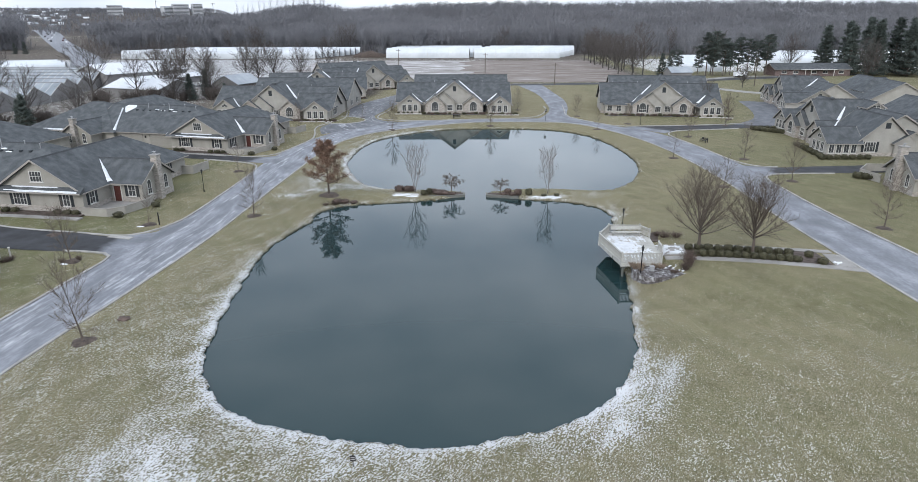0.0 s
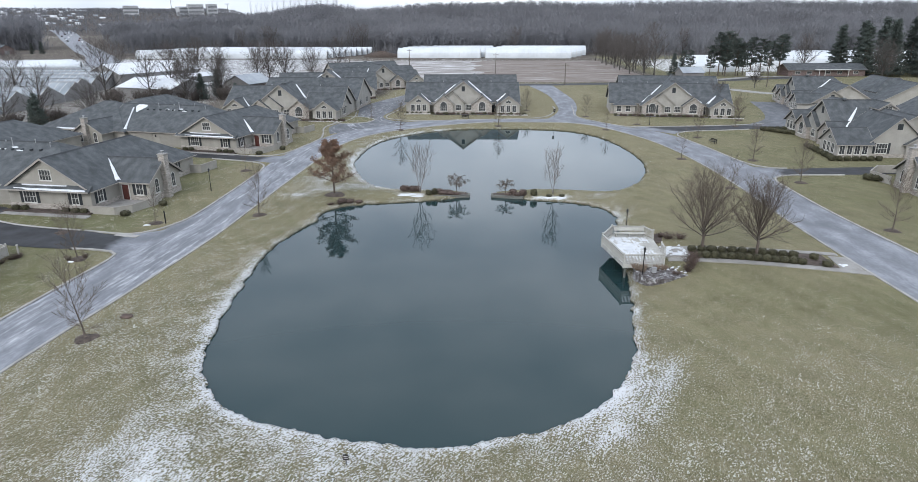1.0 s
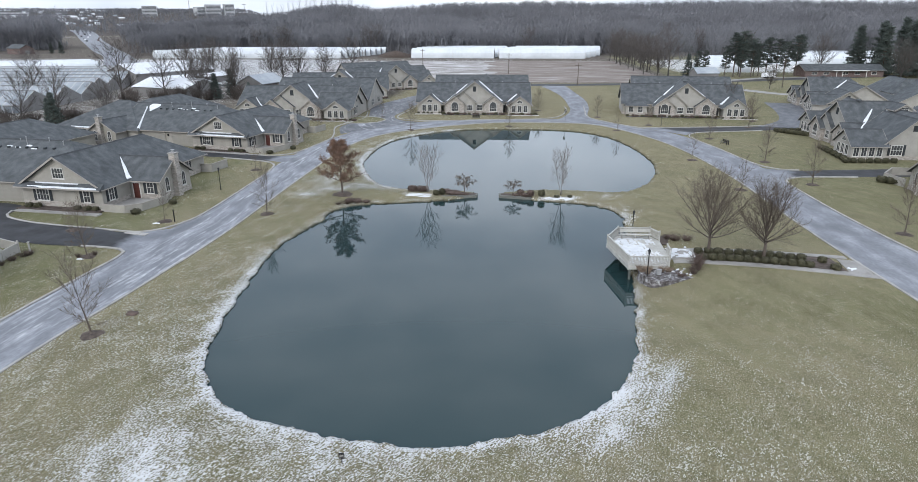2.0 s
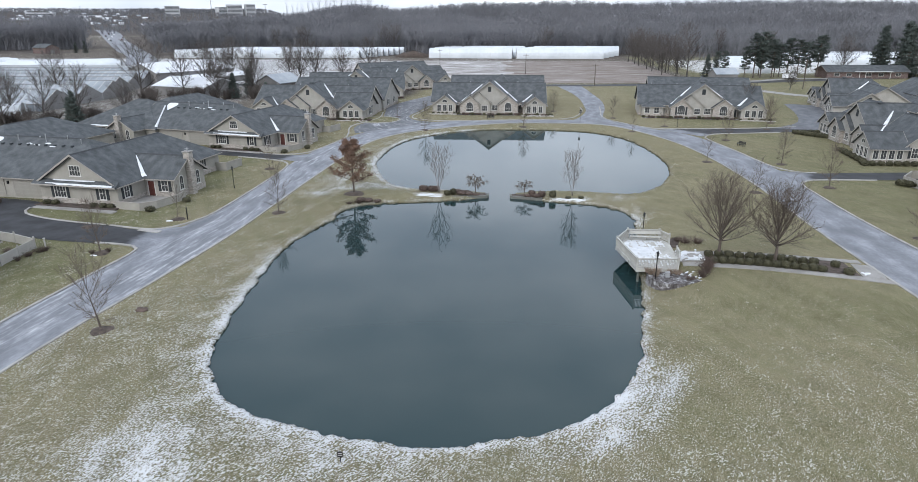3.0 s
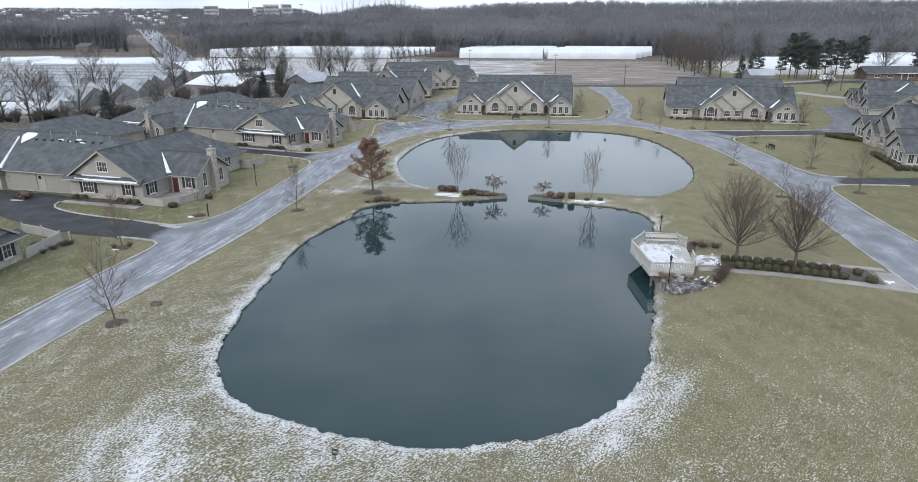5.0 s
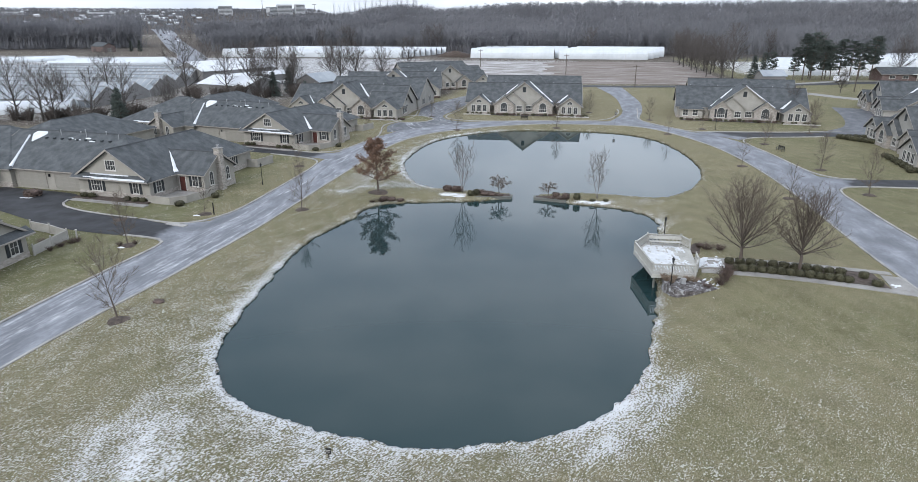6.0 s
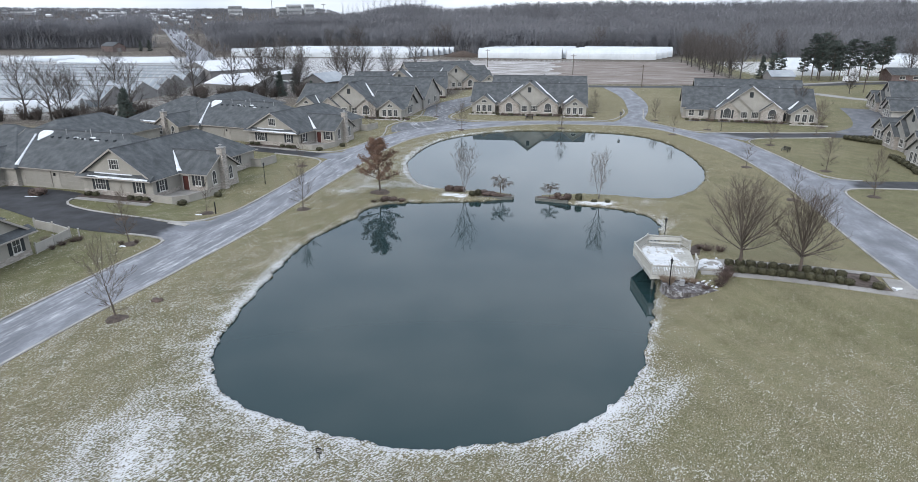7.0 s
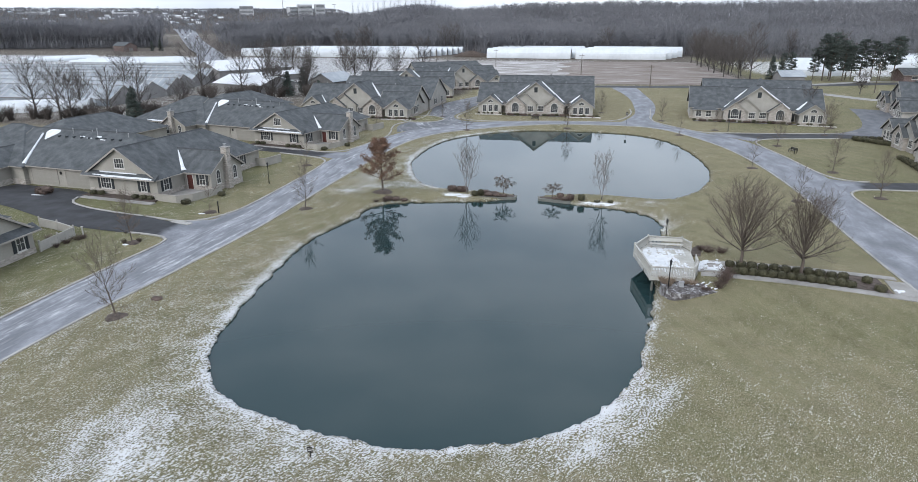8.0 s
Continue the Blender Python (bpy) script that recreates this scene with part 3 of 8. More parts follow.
solo("water", MB().add([(-24, 29, WATER), (34, 29, WATER), (34, 152, WATER), (-24, 152, WATER)], [(0, 1, 2, 3)]), "water",
     "still dark teal pond water reflecting a grey sky", "pond", kind="structure")


def bank(outline, step, label, snow_lift, seed):
    """The ragged lip of frozen turf over the water, with its dark undercut face."""
    rng = np.random.default_rng(seed)
    p = np.vstack([outline, outline[:1]])
    s = np.concatenate([[0], np.cumsum(np.hypot(*np.diff(p, axis=0).T))])
    n = int(s[-1] / step)
    t = np.linspace(0, s[-1], n, endpoint=False)
    q = np.stack([np.interp(t, s, p[:, 0]), np.interp(t, s, p[:, 1])], 1)
    d = np.roll(q, -2, 0) - np.roll(q, 2, 0)
    d /= np.hypot(*d.T)[:, None]
    nrm = np.stack([d[:, 1], -d[:, 0]], 1)
    if signed_distance(q[:1] + nrm[:1] * 0.3, outline)[0] < 0:
        nrm = -nrm

    def ragged(length):
        w = rng.normal(size=n)
        m = max(1, int(length / step))
        k = np.convolve(np.concatenate([w[-3 * m:], w, w[:3 * m]]), np.hanning(2 * m + 1), "same")[3 * m:3 * m + n]
        return k / k.std()
    e = 0.1 * ragged(1.1) + 0.06 * ragged(0.35)
    up = 0.04 * ragged(0.5)
    rows = [(e + 0.08, "under"), (e, "lip"), (e + 0.3, "top"), (e + 0.8, "top"), (e * 0.3 + 1.5, "in")]
    V = []
    for off, kind in rows:
        P = q + nrm * np.asarray(off)[:, None]
        z = land(P)
        z = {"under": np.full(n, WATER - 0.3), "lip": WATER + 0.15 + up, "top": np.maximum(z + 0.03, WATER + 0.2 + up), "in": z - 0.06}[kind]
        V.append(np.column_stack([P, z]))
    A = np.concatenate(V)
    clear = (signed_distance(q, CHANNEL) > 0.5) & ~((q[:, 0] > -4.6) & (q[:, 0] < 8.7) & (q[:, 1] > 87.2) & (q[:, 1] < 90.4))
    ok = clear & np.roll(clear, -1)
    f = [(k * n + i, k * n + (i + 1) % n, (k + 1) * n + (i + 1) % n, (k + 1) * n + i) for k in range(4) for i in range(n) if ok[i]]
    me = bpy.data.meshes.new("bank")
    me.from_pydata(A.tolist(), [], f)
    me.polygons.foreach_set("use_smooth", [True] * len(f))
    cover = snow_cover(A[:, :2])
    cover[:n] = 0
    cover[n:3 * n] = np.clip(cover[n:3 * n] + snow_lift, 0, 0.9)
    for key, val in (("snow", cover), ("mud", np.repeat([1.0, 0.35, 0.0, 0.0, 0.0], n)), ("green", np.full(5 * n, 0.2))):
        me.attributes.new(key, "FLOAT", "POINT").data.foreach_set("value", val.astype(np.float32))
    me.materials.append(M["lawn"])
    tagged(new("bank", me), label, "bank", kind="structure")


bank(POND_NEAR, 0.16, "ragged snowy turf lip of the near pond", 0.1, 4)
bank(POND_FAR, 0.3, "ragged turf lip of the far pond", 0.06, 5)


def ribbon(name, inner, outer, lift, material, label, category, n=160, cross=6, parent=None):
    """A strip of paving between two edge lines, laid on the land."""
    def even(p):
        p = spline(p, False, 6)
        s = np.concatenate([[0], np.cumsum(np.hypot(*np.diff(p, axis=0).T))])
        t = np.linspace(0, s[-1], n)
        return np.stack([np.interp(t, s, p[:, 0]), np.interp(t, s, p[:, 1])], 1)
    a, b = even(inner), even(outer)
    rows = [a + (b - a) * k / cross for k in range(cross + 1)]
    P = np.concatenate(rows)
    z = land(P) + lift
    mb = MB()
    mb.v = [(x, y, zz) for (x, y), zz in zip(P.tolist(), z)]
    for k in range(cross):
        for i in range(n - 1):
            mb.f.append((k * n + i, k * n + i + 1, (k + 1) * n + i + 1, (k + 1) * n + i))
    ob = solo(name, mb, material, label, category, kind="structure")
    wide = np.hypot(*(b - a).T).mean()
    run = np.concatenate([[0], np.cumsum(np.hypot(*np.diff((a + b) / 2, axis=0).T))])
    lane = np.stack([np.repeat(np.linspace(0, wide, cross + 1), n), np.tile(run, cross + 1), np.zeros(n * (cross + 1))], 1)
    ob.data.attributes.new("lane", "FLOAT_VECTOR", "POINT").data.foreach_set("vector", lane.astype(np.float32).ravel())
    ob.data.attributes.new("frost", "FLOAT", "POINT").data.foreach_set("value", (0.0 if name.startswith("drive_w") or name.startswith("drive_m") else 1.0) * (0.1 + 0.9 * smooth01((14 - P[:, 0]) / 26)).astype(np.float32))
    ob.data.attributes.new("mouth", "FLOAT", "POINT").data.foreach_set("value", np.tile(smooth01((5.0 - run) / 4.0), cross + 1).astype(np.float32))
    return ob


def kerb_line(pts, width=0.3, height=0.15, n=None, closed=False, name="kerb"):
    """A raised concrete edging along a line."""
    p = spline(pts, closed, 6)
    if closed:
        p = np.vstack([p, p[:1]])
    s = np.concatenate([[0], np.cumsum(np.hypot(*np.diff(p, axis=0).T))])
    k = max(4, int(s[-1] / 1.2))
    t = np.linspace(0, s[-1], k)
    q = np.stack([np.interp(t, s, p[:, 0]), np.interp(t, s, p[:, 1])], 1)
    d = np.gradient(q, axis=0)
    d /= np.maximum(np.hypot(*d.T), 1e-6)[:, None]
    nrm = np.stack([-d[:, 1], d[:, 0]], 1)
    z = land(q)
    mb = MB()
    prof = [(-width / 2, -0.1), (-width / 2, height - 0.03), (-width / 2 + 0.04, height), (width / 2 - 0.06, height), (width / 2, height - 0.05), (width / 2, -0.1)]
    for i in range(k):
        for o, zz in prof:
            mb.v.append((q[i, 0] + nrm[i, 0] * o, q[i, 1] + nrm[i, 1] * o, z[i] + zz))
    for i in range(k - 1):
        for j in range(5):
            mb.f.append((i * 6 + j, i * 6 + j + 1, (i + 1) * 6 + j + 1, (i + 1) * 6 + j))
    return solo(name, mb, "kerb", "pale concrete kerb along the asphalt", "kerb", kind="structure", group="kerbs")


# ---------------------------------------------------------------- roads
INNER = [(-35, 5), (-33.3, 25), (-32.5, 36.8), (-31.5, 45), (-30.6, 50.5), (-29.7, 57.5), (-28.9, 64), (-28.1, 72), (-27.5, 83.4), (-27.1, 94.4), (-26.5, 106), (-25.6, 118), (-23.6, 129.5), (-19.4, 138.3),
         (-13, 144.8), (-6, 150), (4, 154), (15.1, 155.2), (24.6, 153.6), (31, 147), (36, 135.5), (38.6, 124.5), (40, 112), (40.5, 99), (40.3, 88), (39.6, 77), (39, 66), (39.1, 58), (39.9, 48), (42, 30)]
OUTER = [(-42, 5), (-39.6, 25), (-38.9, 38.9), (-38.4, 46.6), (-37.4, 56.3), (-36.4, 64.7), (-35.4, 71.4), (-33.9, 78.0), (-33.3, 94.0), (-33.6, 107.0), (-32.6, 119.0), (-29.6, 134), (-23, 150),
         (-10, 157), (3, 158.6), (15, 160.5), (27, 160), (35, 149.5), (42.5, 139.5), (46.2, 123.0), (47.8, 106.0), (47.2, 90.0), (47.0, 69.7), (48.5, 49.9), (52, 28)]
ribbon("road", INNER, OUTER, 0.03, "frosted", "worn grey asphalt loop road with frost streaks", "road", 260, 8)
ribbon("road_north", [(17, 156.5), (21, 163), (24.6, 176), (25.6, 190), (26, 209), (24.5, 228), (21, 252)], [(30, 155), (28, 166), (30.2, 180), (31.6, 192), (32.2, 207), (31.6, 228), (31, 252)], 0.036,
       "frosted", "asphalt side road leading to the fields", "road", 60, 4)
ribbon("road_far", [(-300, 236), (-100, 241), (0, 243), (60, 249), (100, 262), (180, 290)], [(-300, 242), (-100, 247), (0, 250), (60, 256), (98, 269), (178, 297)], 0.04, "asphalt",
       "distant asphalt road along the fields", "road", 60, 2)
ribbon("drive_west", [(-35.9, 61.6), (-37.4, 63.6), (-39.9, 64.9), (-44.1, 65.0), (-50.4, 66.1), (-57.2, 68.5), (-66.3, 72.3), (-78.1, 76.1)], [(-35.0, 71.4), (-39.5, 69.6), (-44.5, 70.9), (-49.2, 71.8), (-54.5, 73.2), (-58.7, 75.6), (-60.2, 80.2), (-74.0, 83.0)],
       0.042, "drive", "dark asphalt driveway to the garages", "driveway", 60, 4)
ribbon("drive_middle", [(-32.8, 108.2), (-37.0, 109.7), (-45.0, 112.0), (-55.0, 114.5), (-66.0, 118.0), (-80.0, 124.0)], [(-32.4, 115.0), (-37.0, 113.6), (-45.0, 116.2), (-52.0, 118.0), (-60.0, 121.0), (-78.0, 129.0)], 0.042, "drive",
       "dark asphalt driveway to the garages", "driveway", 50, 4)
ribbon("drive_court", [(-29.5, 138), (-31.5, 148), (-28, 160), (-29, 172), (-30, 182), (-27, 195), (-20, 215)], [(-14, 155.5), (-19, 158), (-21.5, 165), (-20, 175), (-19, 184), (-16, 197), (-10, 215)], 0.042, "court",
       "asphalt court between the houses", "driveway", 50, 4)
ribbon("drive_north_east", [(37.5, 147), (43, 147.8), (50, 148.4), (60, 149.5), (70, 152), (80, 160), (86, 172)], [(44.5, 138), (48, 141.5), (55, 143), (63, 144.8), (74, 146.5), (84, 152), (92, 165)], 0.042, "drive",
       "dark asphalt driveway between the houses", "driveway", 50, 4)
ribbon("drive_east", [(47.2, 97.0), (49.5, 99.3), (54.0, 100.0), (60.0, 100.4), (75.0, 101.0)], [(47.8, 106.0), (50.5, 104.6), (54.0, 104.4), (60.0, 105.4), (75.0, 106.5)], 0.042, "drive", "dark asphalt driveway", "driveway", 40, 3)
kerb_line(INNER, 0.28, 0.1)
kerb_line(OUTER[:5] + [(-36.8, 62.9), (-38.5, 64.4), (-42.6, 65.0)])
kerb_line([(-44.5, 71.0), (-39.6, 69.9), (-37.2, 70.4), (-35.1, 73.1), (-33.9, 78.0), (-33.4, 94.0), (-33.6, 104.0), (-35.0, 107.6), (-38.0, 109.4), (-45.0, 111.8)])
kerb_line([(-45.0, 116.4), (-38.0, 114.2), (-34.2, 115.4), (-32.6, 119.0), (-30.4, 131), (-31, 138), (-32.5, 148), (-28.6, 160), (-29.6, 172)])
kerb_line([(-18, 185), (-19, 175), (-20.6, 165), (-18.5, 159.5), (-10, 157.4), (3, 158.9), (14.5, 161), (20.3, 165), (23.6, 176), (24, 184)])
kerb_line([(29.6, 186), (28.6, 176), (27.6, 166.5), (29, 159.6), (35, 149.8), (38.5, 148), (43, 148.2), (50, 148.8), (60, 150), (69.5, 152.4)])
kerb_line([(63, 144.6), (55, 142.8), (48, 141), (45, 137.5), (44.9, 132), (46.5, 122.0), (47.9, 109.0), (50.4, 105.0), (53.0, 104.7)])
kerb_line([(60.0, 100.2), (52.0, 99.7), (48.6, 98.4), (47.3, 95.5), (47.1, 90.0), (47.0, 69.7), (48.5, 49.9), (51.0, 34.0)])
kerb_line([(-45, 71.1), (-49.2, 71.9), (-54.5, 73.3), (-58.4, 75.2), (-59.4, 77.4)], 0.3, 0.13)
ribbon("drive_north_court", [(64, 150), (73, 160), (79, 176), (84, 196)], [(80, 147), (86, 158), (92, 172), (97, 190)], 0.05, "court", "dark asphalt court before the far house", "driveway", 30, 4)
ribbon("lane", [(58, 258), (84, 236), (98, 216), (120, 204), (160, 192)], [(60, 262), (88, 239), (102, 219), (122, 208), (162, 197)], 0.05, "walkway", "pale gravel lane across the far lawn", "lane", 40, 2)
ribbon("lane", [(78, 262), (98, 266), (124, 281), (136, 281)], [(77, 266), (97, 270), (122, 285), (136, 284)], 0.055, "walkway", "pale gravel lane to the brick house", "lane", 30, 2)


# ---------------------------------------------------------------- houses
def gable_roof(mb, x0, x1, y0, y1, axis, eave, pitch, ends, over=0.45, thick=0.2):
    """A pitched roof over a rectangle; ends: gable or hip at the low and the high end of the ridge."""
    if axis == "y":
        sw = lambda p: p
        a0, a1, b0, b1 = x0, x1, y0, y1
    else:
        sw = lambda p: (p[1], p[0], p[2])
        a0, a1, b0, b1 = y0, y1, x0, x1
    half = (a1 - a0) / 2
    mid, top = (a0 + a1) / 2, eave + half * pitch
    ez = eave - over * pitch
    A0, A1, B0, B1 = a0 - over, a1 + over, b0 - over, b1 + over
    r0 = B0 if ends[0] == "gable" else b0 + half
    r1 = B1 if ends[1] == "gable" else b1 - half
    if r0 > r1:
        r0 = r1 = (b0 + b1) / 2
    up = [(A0, B0, ez), (A1, B0, ez), (A1, B1, ez), (A0, B1, ez), (mid, r0, top), (mid, r1, top)]
    vs = [sw(p) for p in up] + [sw((p[0], p[1], p[2] - thick)) for p in up]
    fs = [(1, 2, 5, 4), (3, 0, 4, 5), (7, 10, 11, 8), (9, 11, 10, 6), (1, 7, 8, 2), (3, 9, 6, 0)]
    fs += [(0, 4, 10, 6), (4, 1, 7, 10)] if ends[0] == "gable" else [(0, 1, 4), (6, 10, 7), (0, 6, 7, 1)]
    fs += [(2, 5, 11, 8), (5, 3, 9, 11)] if ends[1] == "gable" else [(2, 3, 5), (8, 11, 9), (2, 8, 9, 3)]
    if axis == "x":
        fs = [tuple(reversed(f)) for f in fs]
    return mb.add(vs, fs)


def rake_trim(mb, x0, x1, y, axis_end, eave, pitch, over=0.45, thick=0.24, depth=0.05):
    """Pale boards along the two rakes of a gable in the plane y (normal towards axis_end)."""
    half = (x1 - x0) / 2
    mid, top = (x0 + x1) / 2, eave + half * pitch
    yy = y + axis_end * (over + depth / 2)
    for s in (-1, 1):
        xe, ze = mid + s * (half + over), eave - over * pitch
        vs = []
        for q in (yy - depth / 2, yy + depth / 2):
            vs += [(mid, q, top + 0.02), (xe, q, ze + 0.02), (xe, q, ze - thick), (mid, q, top - thick)]
        mb.add(vs, [(0, 1, 2, 3), (7, 6, 5, 4), (0, 4, 5, 1), (1, 5, 6, 2), (2, 6, 7, 3), (3, 7, 4, 0)])
    return mb


def wing(H, x0, x1, y0, y1, axis, eave, pitch, ends=("gable", "gable"), wall="siding", over=0.45, stone=0.6, base=-0.5):
    """One block of a house: walls with gable ends, stone foot and roof."""
    mb = MB()
    if axis == "y":
        a0, a1, b0, b1, sw = x0, x1, y0, y1, (lambda p: p)
    else:
        a0, a1, b0, b1, sw = y0, y1, x0, x1, (lambda p: (p[1], p[0], p[2]))
    mid, top = (a0 + a1) / 2, eave + (a1 - a0) / 2 * pitch - 0.12
    mb.box(x0, y0, base, x1, y1, eave)
    for k, b in ((0, b0), (1, b1)):
        if ends[k] == "gable":
            q0, q1 = (b, b + 0.25) if k == 0 else (b - 0.25, b)
            vs = [sw(p) for q in (q0, q1) for p in ((a0, q, eave), (a1, q, eave), (mid, q, top))]
            mb.add(vs, [(0, 1, 2), (5, 4, 3), (0, 3, 4, 1), (1, 4, 5, 2), (2, 5, 3, 0)])
    part("wall", mb, wall, H)
    if stone:
        part("stone_base", MB().box(x0 - 0.04, y0 - 0.04, base, x1 + 0.04, y1 + 0.04, stone), "stone", H, "tan stone foot course")
    part("roof", gable_roof(MB(), x0, x1, y0, y1, axis, eave + 0.02, pitch, ends, over), "shingle", H, "dark grey asphalt shingle roof")
    half = (a1 - a0) / 2
    r0, r1 = (b + (over if k else -over) if ends[k] == "gable" else b + (-half if k else half) for k, b in ((0, b0), (1, b1)))
    if r1 - r0 > 1.0:
        rt_ = eave + 0.02 + half * pitch
        one = MB().add([(x, y, z) for y in (r0, r1) for x, z in ((mid - 0.2, rt_ - 0.2 * pitch + 0.03), (mid, rt_ + 0.06), (mid + 0.2, rt_ - 0.2 * pitch + 0.03), (mid, rt_ - 0.05))],
                       [(0, 1, 5, 4), (1, 2, 6, 5), (2, 3, 7, 6), (3, 0, 4, 7), (3, 2, 1, 0), (4, 5, 6, 7)])
        part("ridge_cap", MB().add([sw(p) for p in one.v], one.f), "ridge", H, "dark shingle ridge cap")
    for k, b, s in ((0, b0, -1), (1, b1, 1)):
        if ends[k] == "gable":
            one = rake_trim(MB(), a0, a1, b, s, eave + 0.02, pitch, over)
            for q in (0, 1):
                part("rake_board", MB().add([sw(p) for p in one.v[8 * q:8 * q + 8]], one.f[:6]), "beige_trim", H)
    z = eave - over * pitch
    for a in ((a0 - over, a1 + over)):
        s = -1 if a == a0 - over else 1
        lo, hi = sorted((a, a + s * 0.1))
        one = MB().box(lo, b0 - over, z - 0.17, hi, b1 + over, z - 0.03)
        part("gutter", MB().add([sw(p) for p in one.v], one.f), "beige_trim", H)


WIN = {}


def arch_outline(w, hh, n=10):
    """An upright outline with a round head, width w, full height hh, standing on z = 0."""
    r = w / 2
    return [(-r, 0), (r, 0)] + [(r * math.cos(math.pi * k / n), hh - r + r * math.sin(math.pi * k / n)) for k in range(n + 1)]


def window(H, x, y, z, w, hh, face, style="rect", cols=2, rows=2, shutters=False, sill=True):
    """A window with frame and muntins, set on a wall; face 0 looks to -y, 90 to +x."""
    key = (w, hh, style, cols, rows)
    if key not in WIN:
        fr, pane = MB(), MB()
        f, d = 0.09, 0.07
        if style == "arch":
            o = arch_outline(w, hh)
            i = [(px * (w / 2 - f) / (w / 2), f + pz * (hh - 2 * f) / hh) for px, pz in o]
            n = len(o)
            vs = [(px, -d, pz) for px, pz in o] + [(px, -d, pz) for px, pz in i] + [(px, 0.02, pz) for px, pz in o] + [(px, 0.02, pz) for px, pz in i]
            fs = []
            for k in range(n):
                m = (k + 1) % n
                fs += [(k, m, n + m, n + k), (2 * n + k, 2 * n + m, m, k), (n + k, n + m, 3 * n + m, 3 * n + k)]
            fr.add(vs, fs)
            pane.add([(px, -0.02, pz) for px, pz in i], [tuple(range(n))])
            zt = hh - w / 2
        elif style == "fan":
            n = 9
            o = [(w / 2 * math.cos(math.pi * k / n), w / 2 * math.sin(math.pi * k / n)) for k in range(n + 1)]
            pane.add([(px, -0.03, pz) for px, pz in o], [tuple(range(n + 1))])
            fr.add([(px * 1.15, -d, pz * 1.15) for px, pz in o] + [(px, -d, pz) for px, pz in o], [(k, k + 1, n + 2 + k, n + 1 + k) for k in range(n)])
            fr.box(-w / 2 * 1.15, -d, -0.06, w / 2 * 1.15, 0, 0.0)
            for k in (3, 6):
                fr.tube([(0, -0.04, 0), (o[k][0], -0.04, o[k][1])], (0.02, 0.02), 4)
            zt = 0
        else:
            o = [(-w / 2, 0), (w / 2, 0), (w / 2, hh), (-w / 2, hh)]
            i = [(-w / 2 + f, f), (w / 2 - f, f), (w / 2 - f, hh - f), (-w / 2 + f, hh - f)]
            fr.add([(px, -d, pz) for px, pz in o + i] + [(px, 0.02, pz) for px, pz in o + i],
                   [q_ for k in range(4) for q_ in ((k, (k + 1) % 4, 4 + (k + 1) % 4, 4 + k), (8 + k, 8 + (k + 1) % 4, (k + 1) % 4, k), (4 + k, 4 + (k + 1) % 4, 12 + (k + 1) % 4, 12 + k))])
            pane.add([(-w / 2 + f, -0.02, f), (w / 2 - f, -0.02, f), (w / 2 - f, -0.02, hh - f), (-w / 2 + f, -0.02, hh - f)], [(0, 1, 2, 3)])
            zt = hh
        bars = []
        if style != "fan":
            bars = [MB().box(-0.018, -d * 0.7, f, 0.018, -0.01, zt - f).mesh("muntin"), MB().box(-w / 2 + f, -d * 0.75, -0.02, w / 2 - f, -0.01, 0.02).mesh("muntin")]
            for b in bars:
                b.materials.append(M["trim"])
        WIN[key] = fr.mesh("window_frame"), pane.mesh("pane"), bars, zt
        WIN[key][0].materials.append(M["trim"])
        WIN[key][1].materials.append(M["glass"])
    wf = part("window", WIN[key][0], "trim", H, "white framed window", at=pose(x, y, z, 0, 0, face))
    part("pane", WIN[key][1], "glass", wf)
    if style != "fan":
        for k in range(1, cols):
            part("muntin", WIN[key][2][0], "trim", wf, at=pose(-w / 2 + w * k / cols, 0, 0))
        for k in range(1, rows):
            part("muntin", WIN[key][2][1], "trim", wf, at=pose(0, 0, WIN[key][3] * k / rows))
    if sill and style != "fan":
        ks = ("sill", w)
        if ks not in WIN:
            WIN[ks] = MB().box(-w / 2 - 0.08, -0.13, -0.08, w / 2 + 0.08, 0.02, 0.0, 0.01).mesh("sill")
        part("sill", WIN[ks], "trim", wf)
    if shutters:
        sh = hh if style == "rect" else hh - w / 4
        ks = ("shutter", sh, style)
        if ks not in WIN:
            s = MB().box(-0.21, -0.05, 0, 0.21, 0.0, sh, 0.012)
            for k in range(int(sh / 0.12)):
                s.box(-0.16, -0.065, 0.06 + k * 0.12, 0.16, -0.045, 0.12 + k * 0.12)
            WIN[ks] = s.mesh("shutter")
        m = pose(x, y, z, 0, 0, face)
        for sx in (-1, 1):
            part("shutter", WIN[ks], "shutter", H, "dark green-black louvred shutter", at=m @ pose(sx * (w / 2 + 0.26), -0.004, 0))


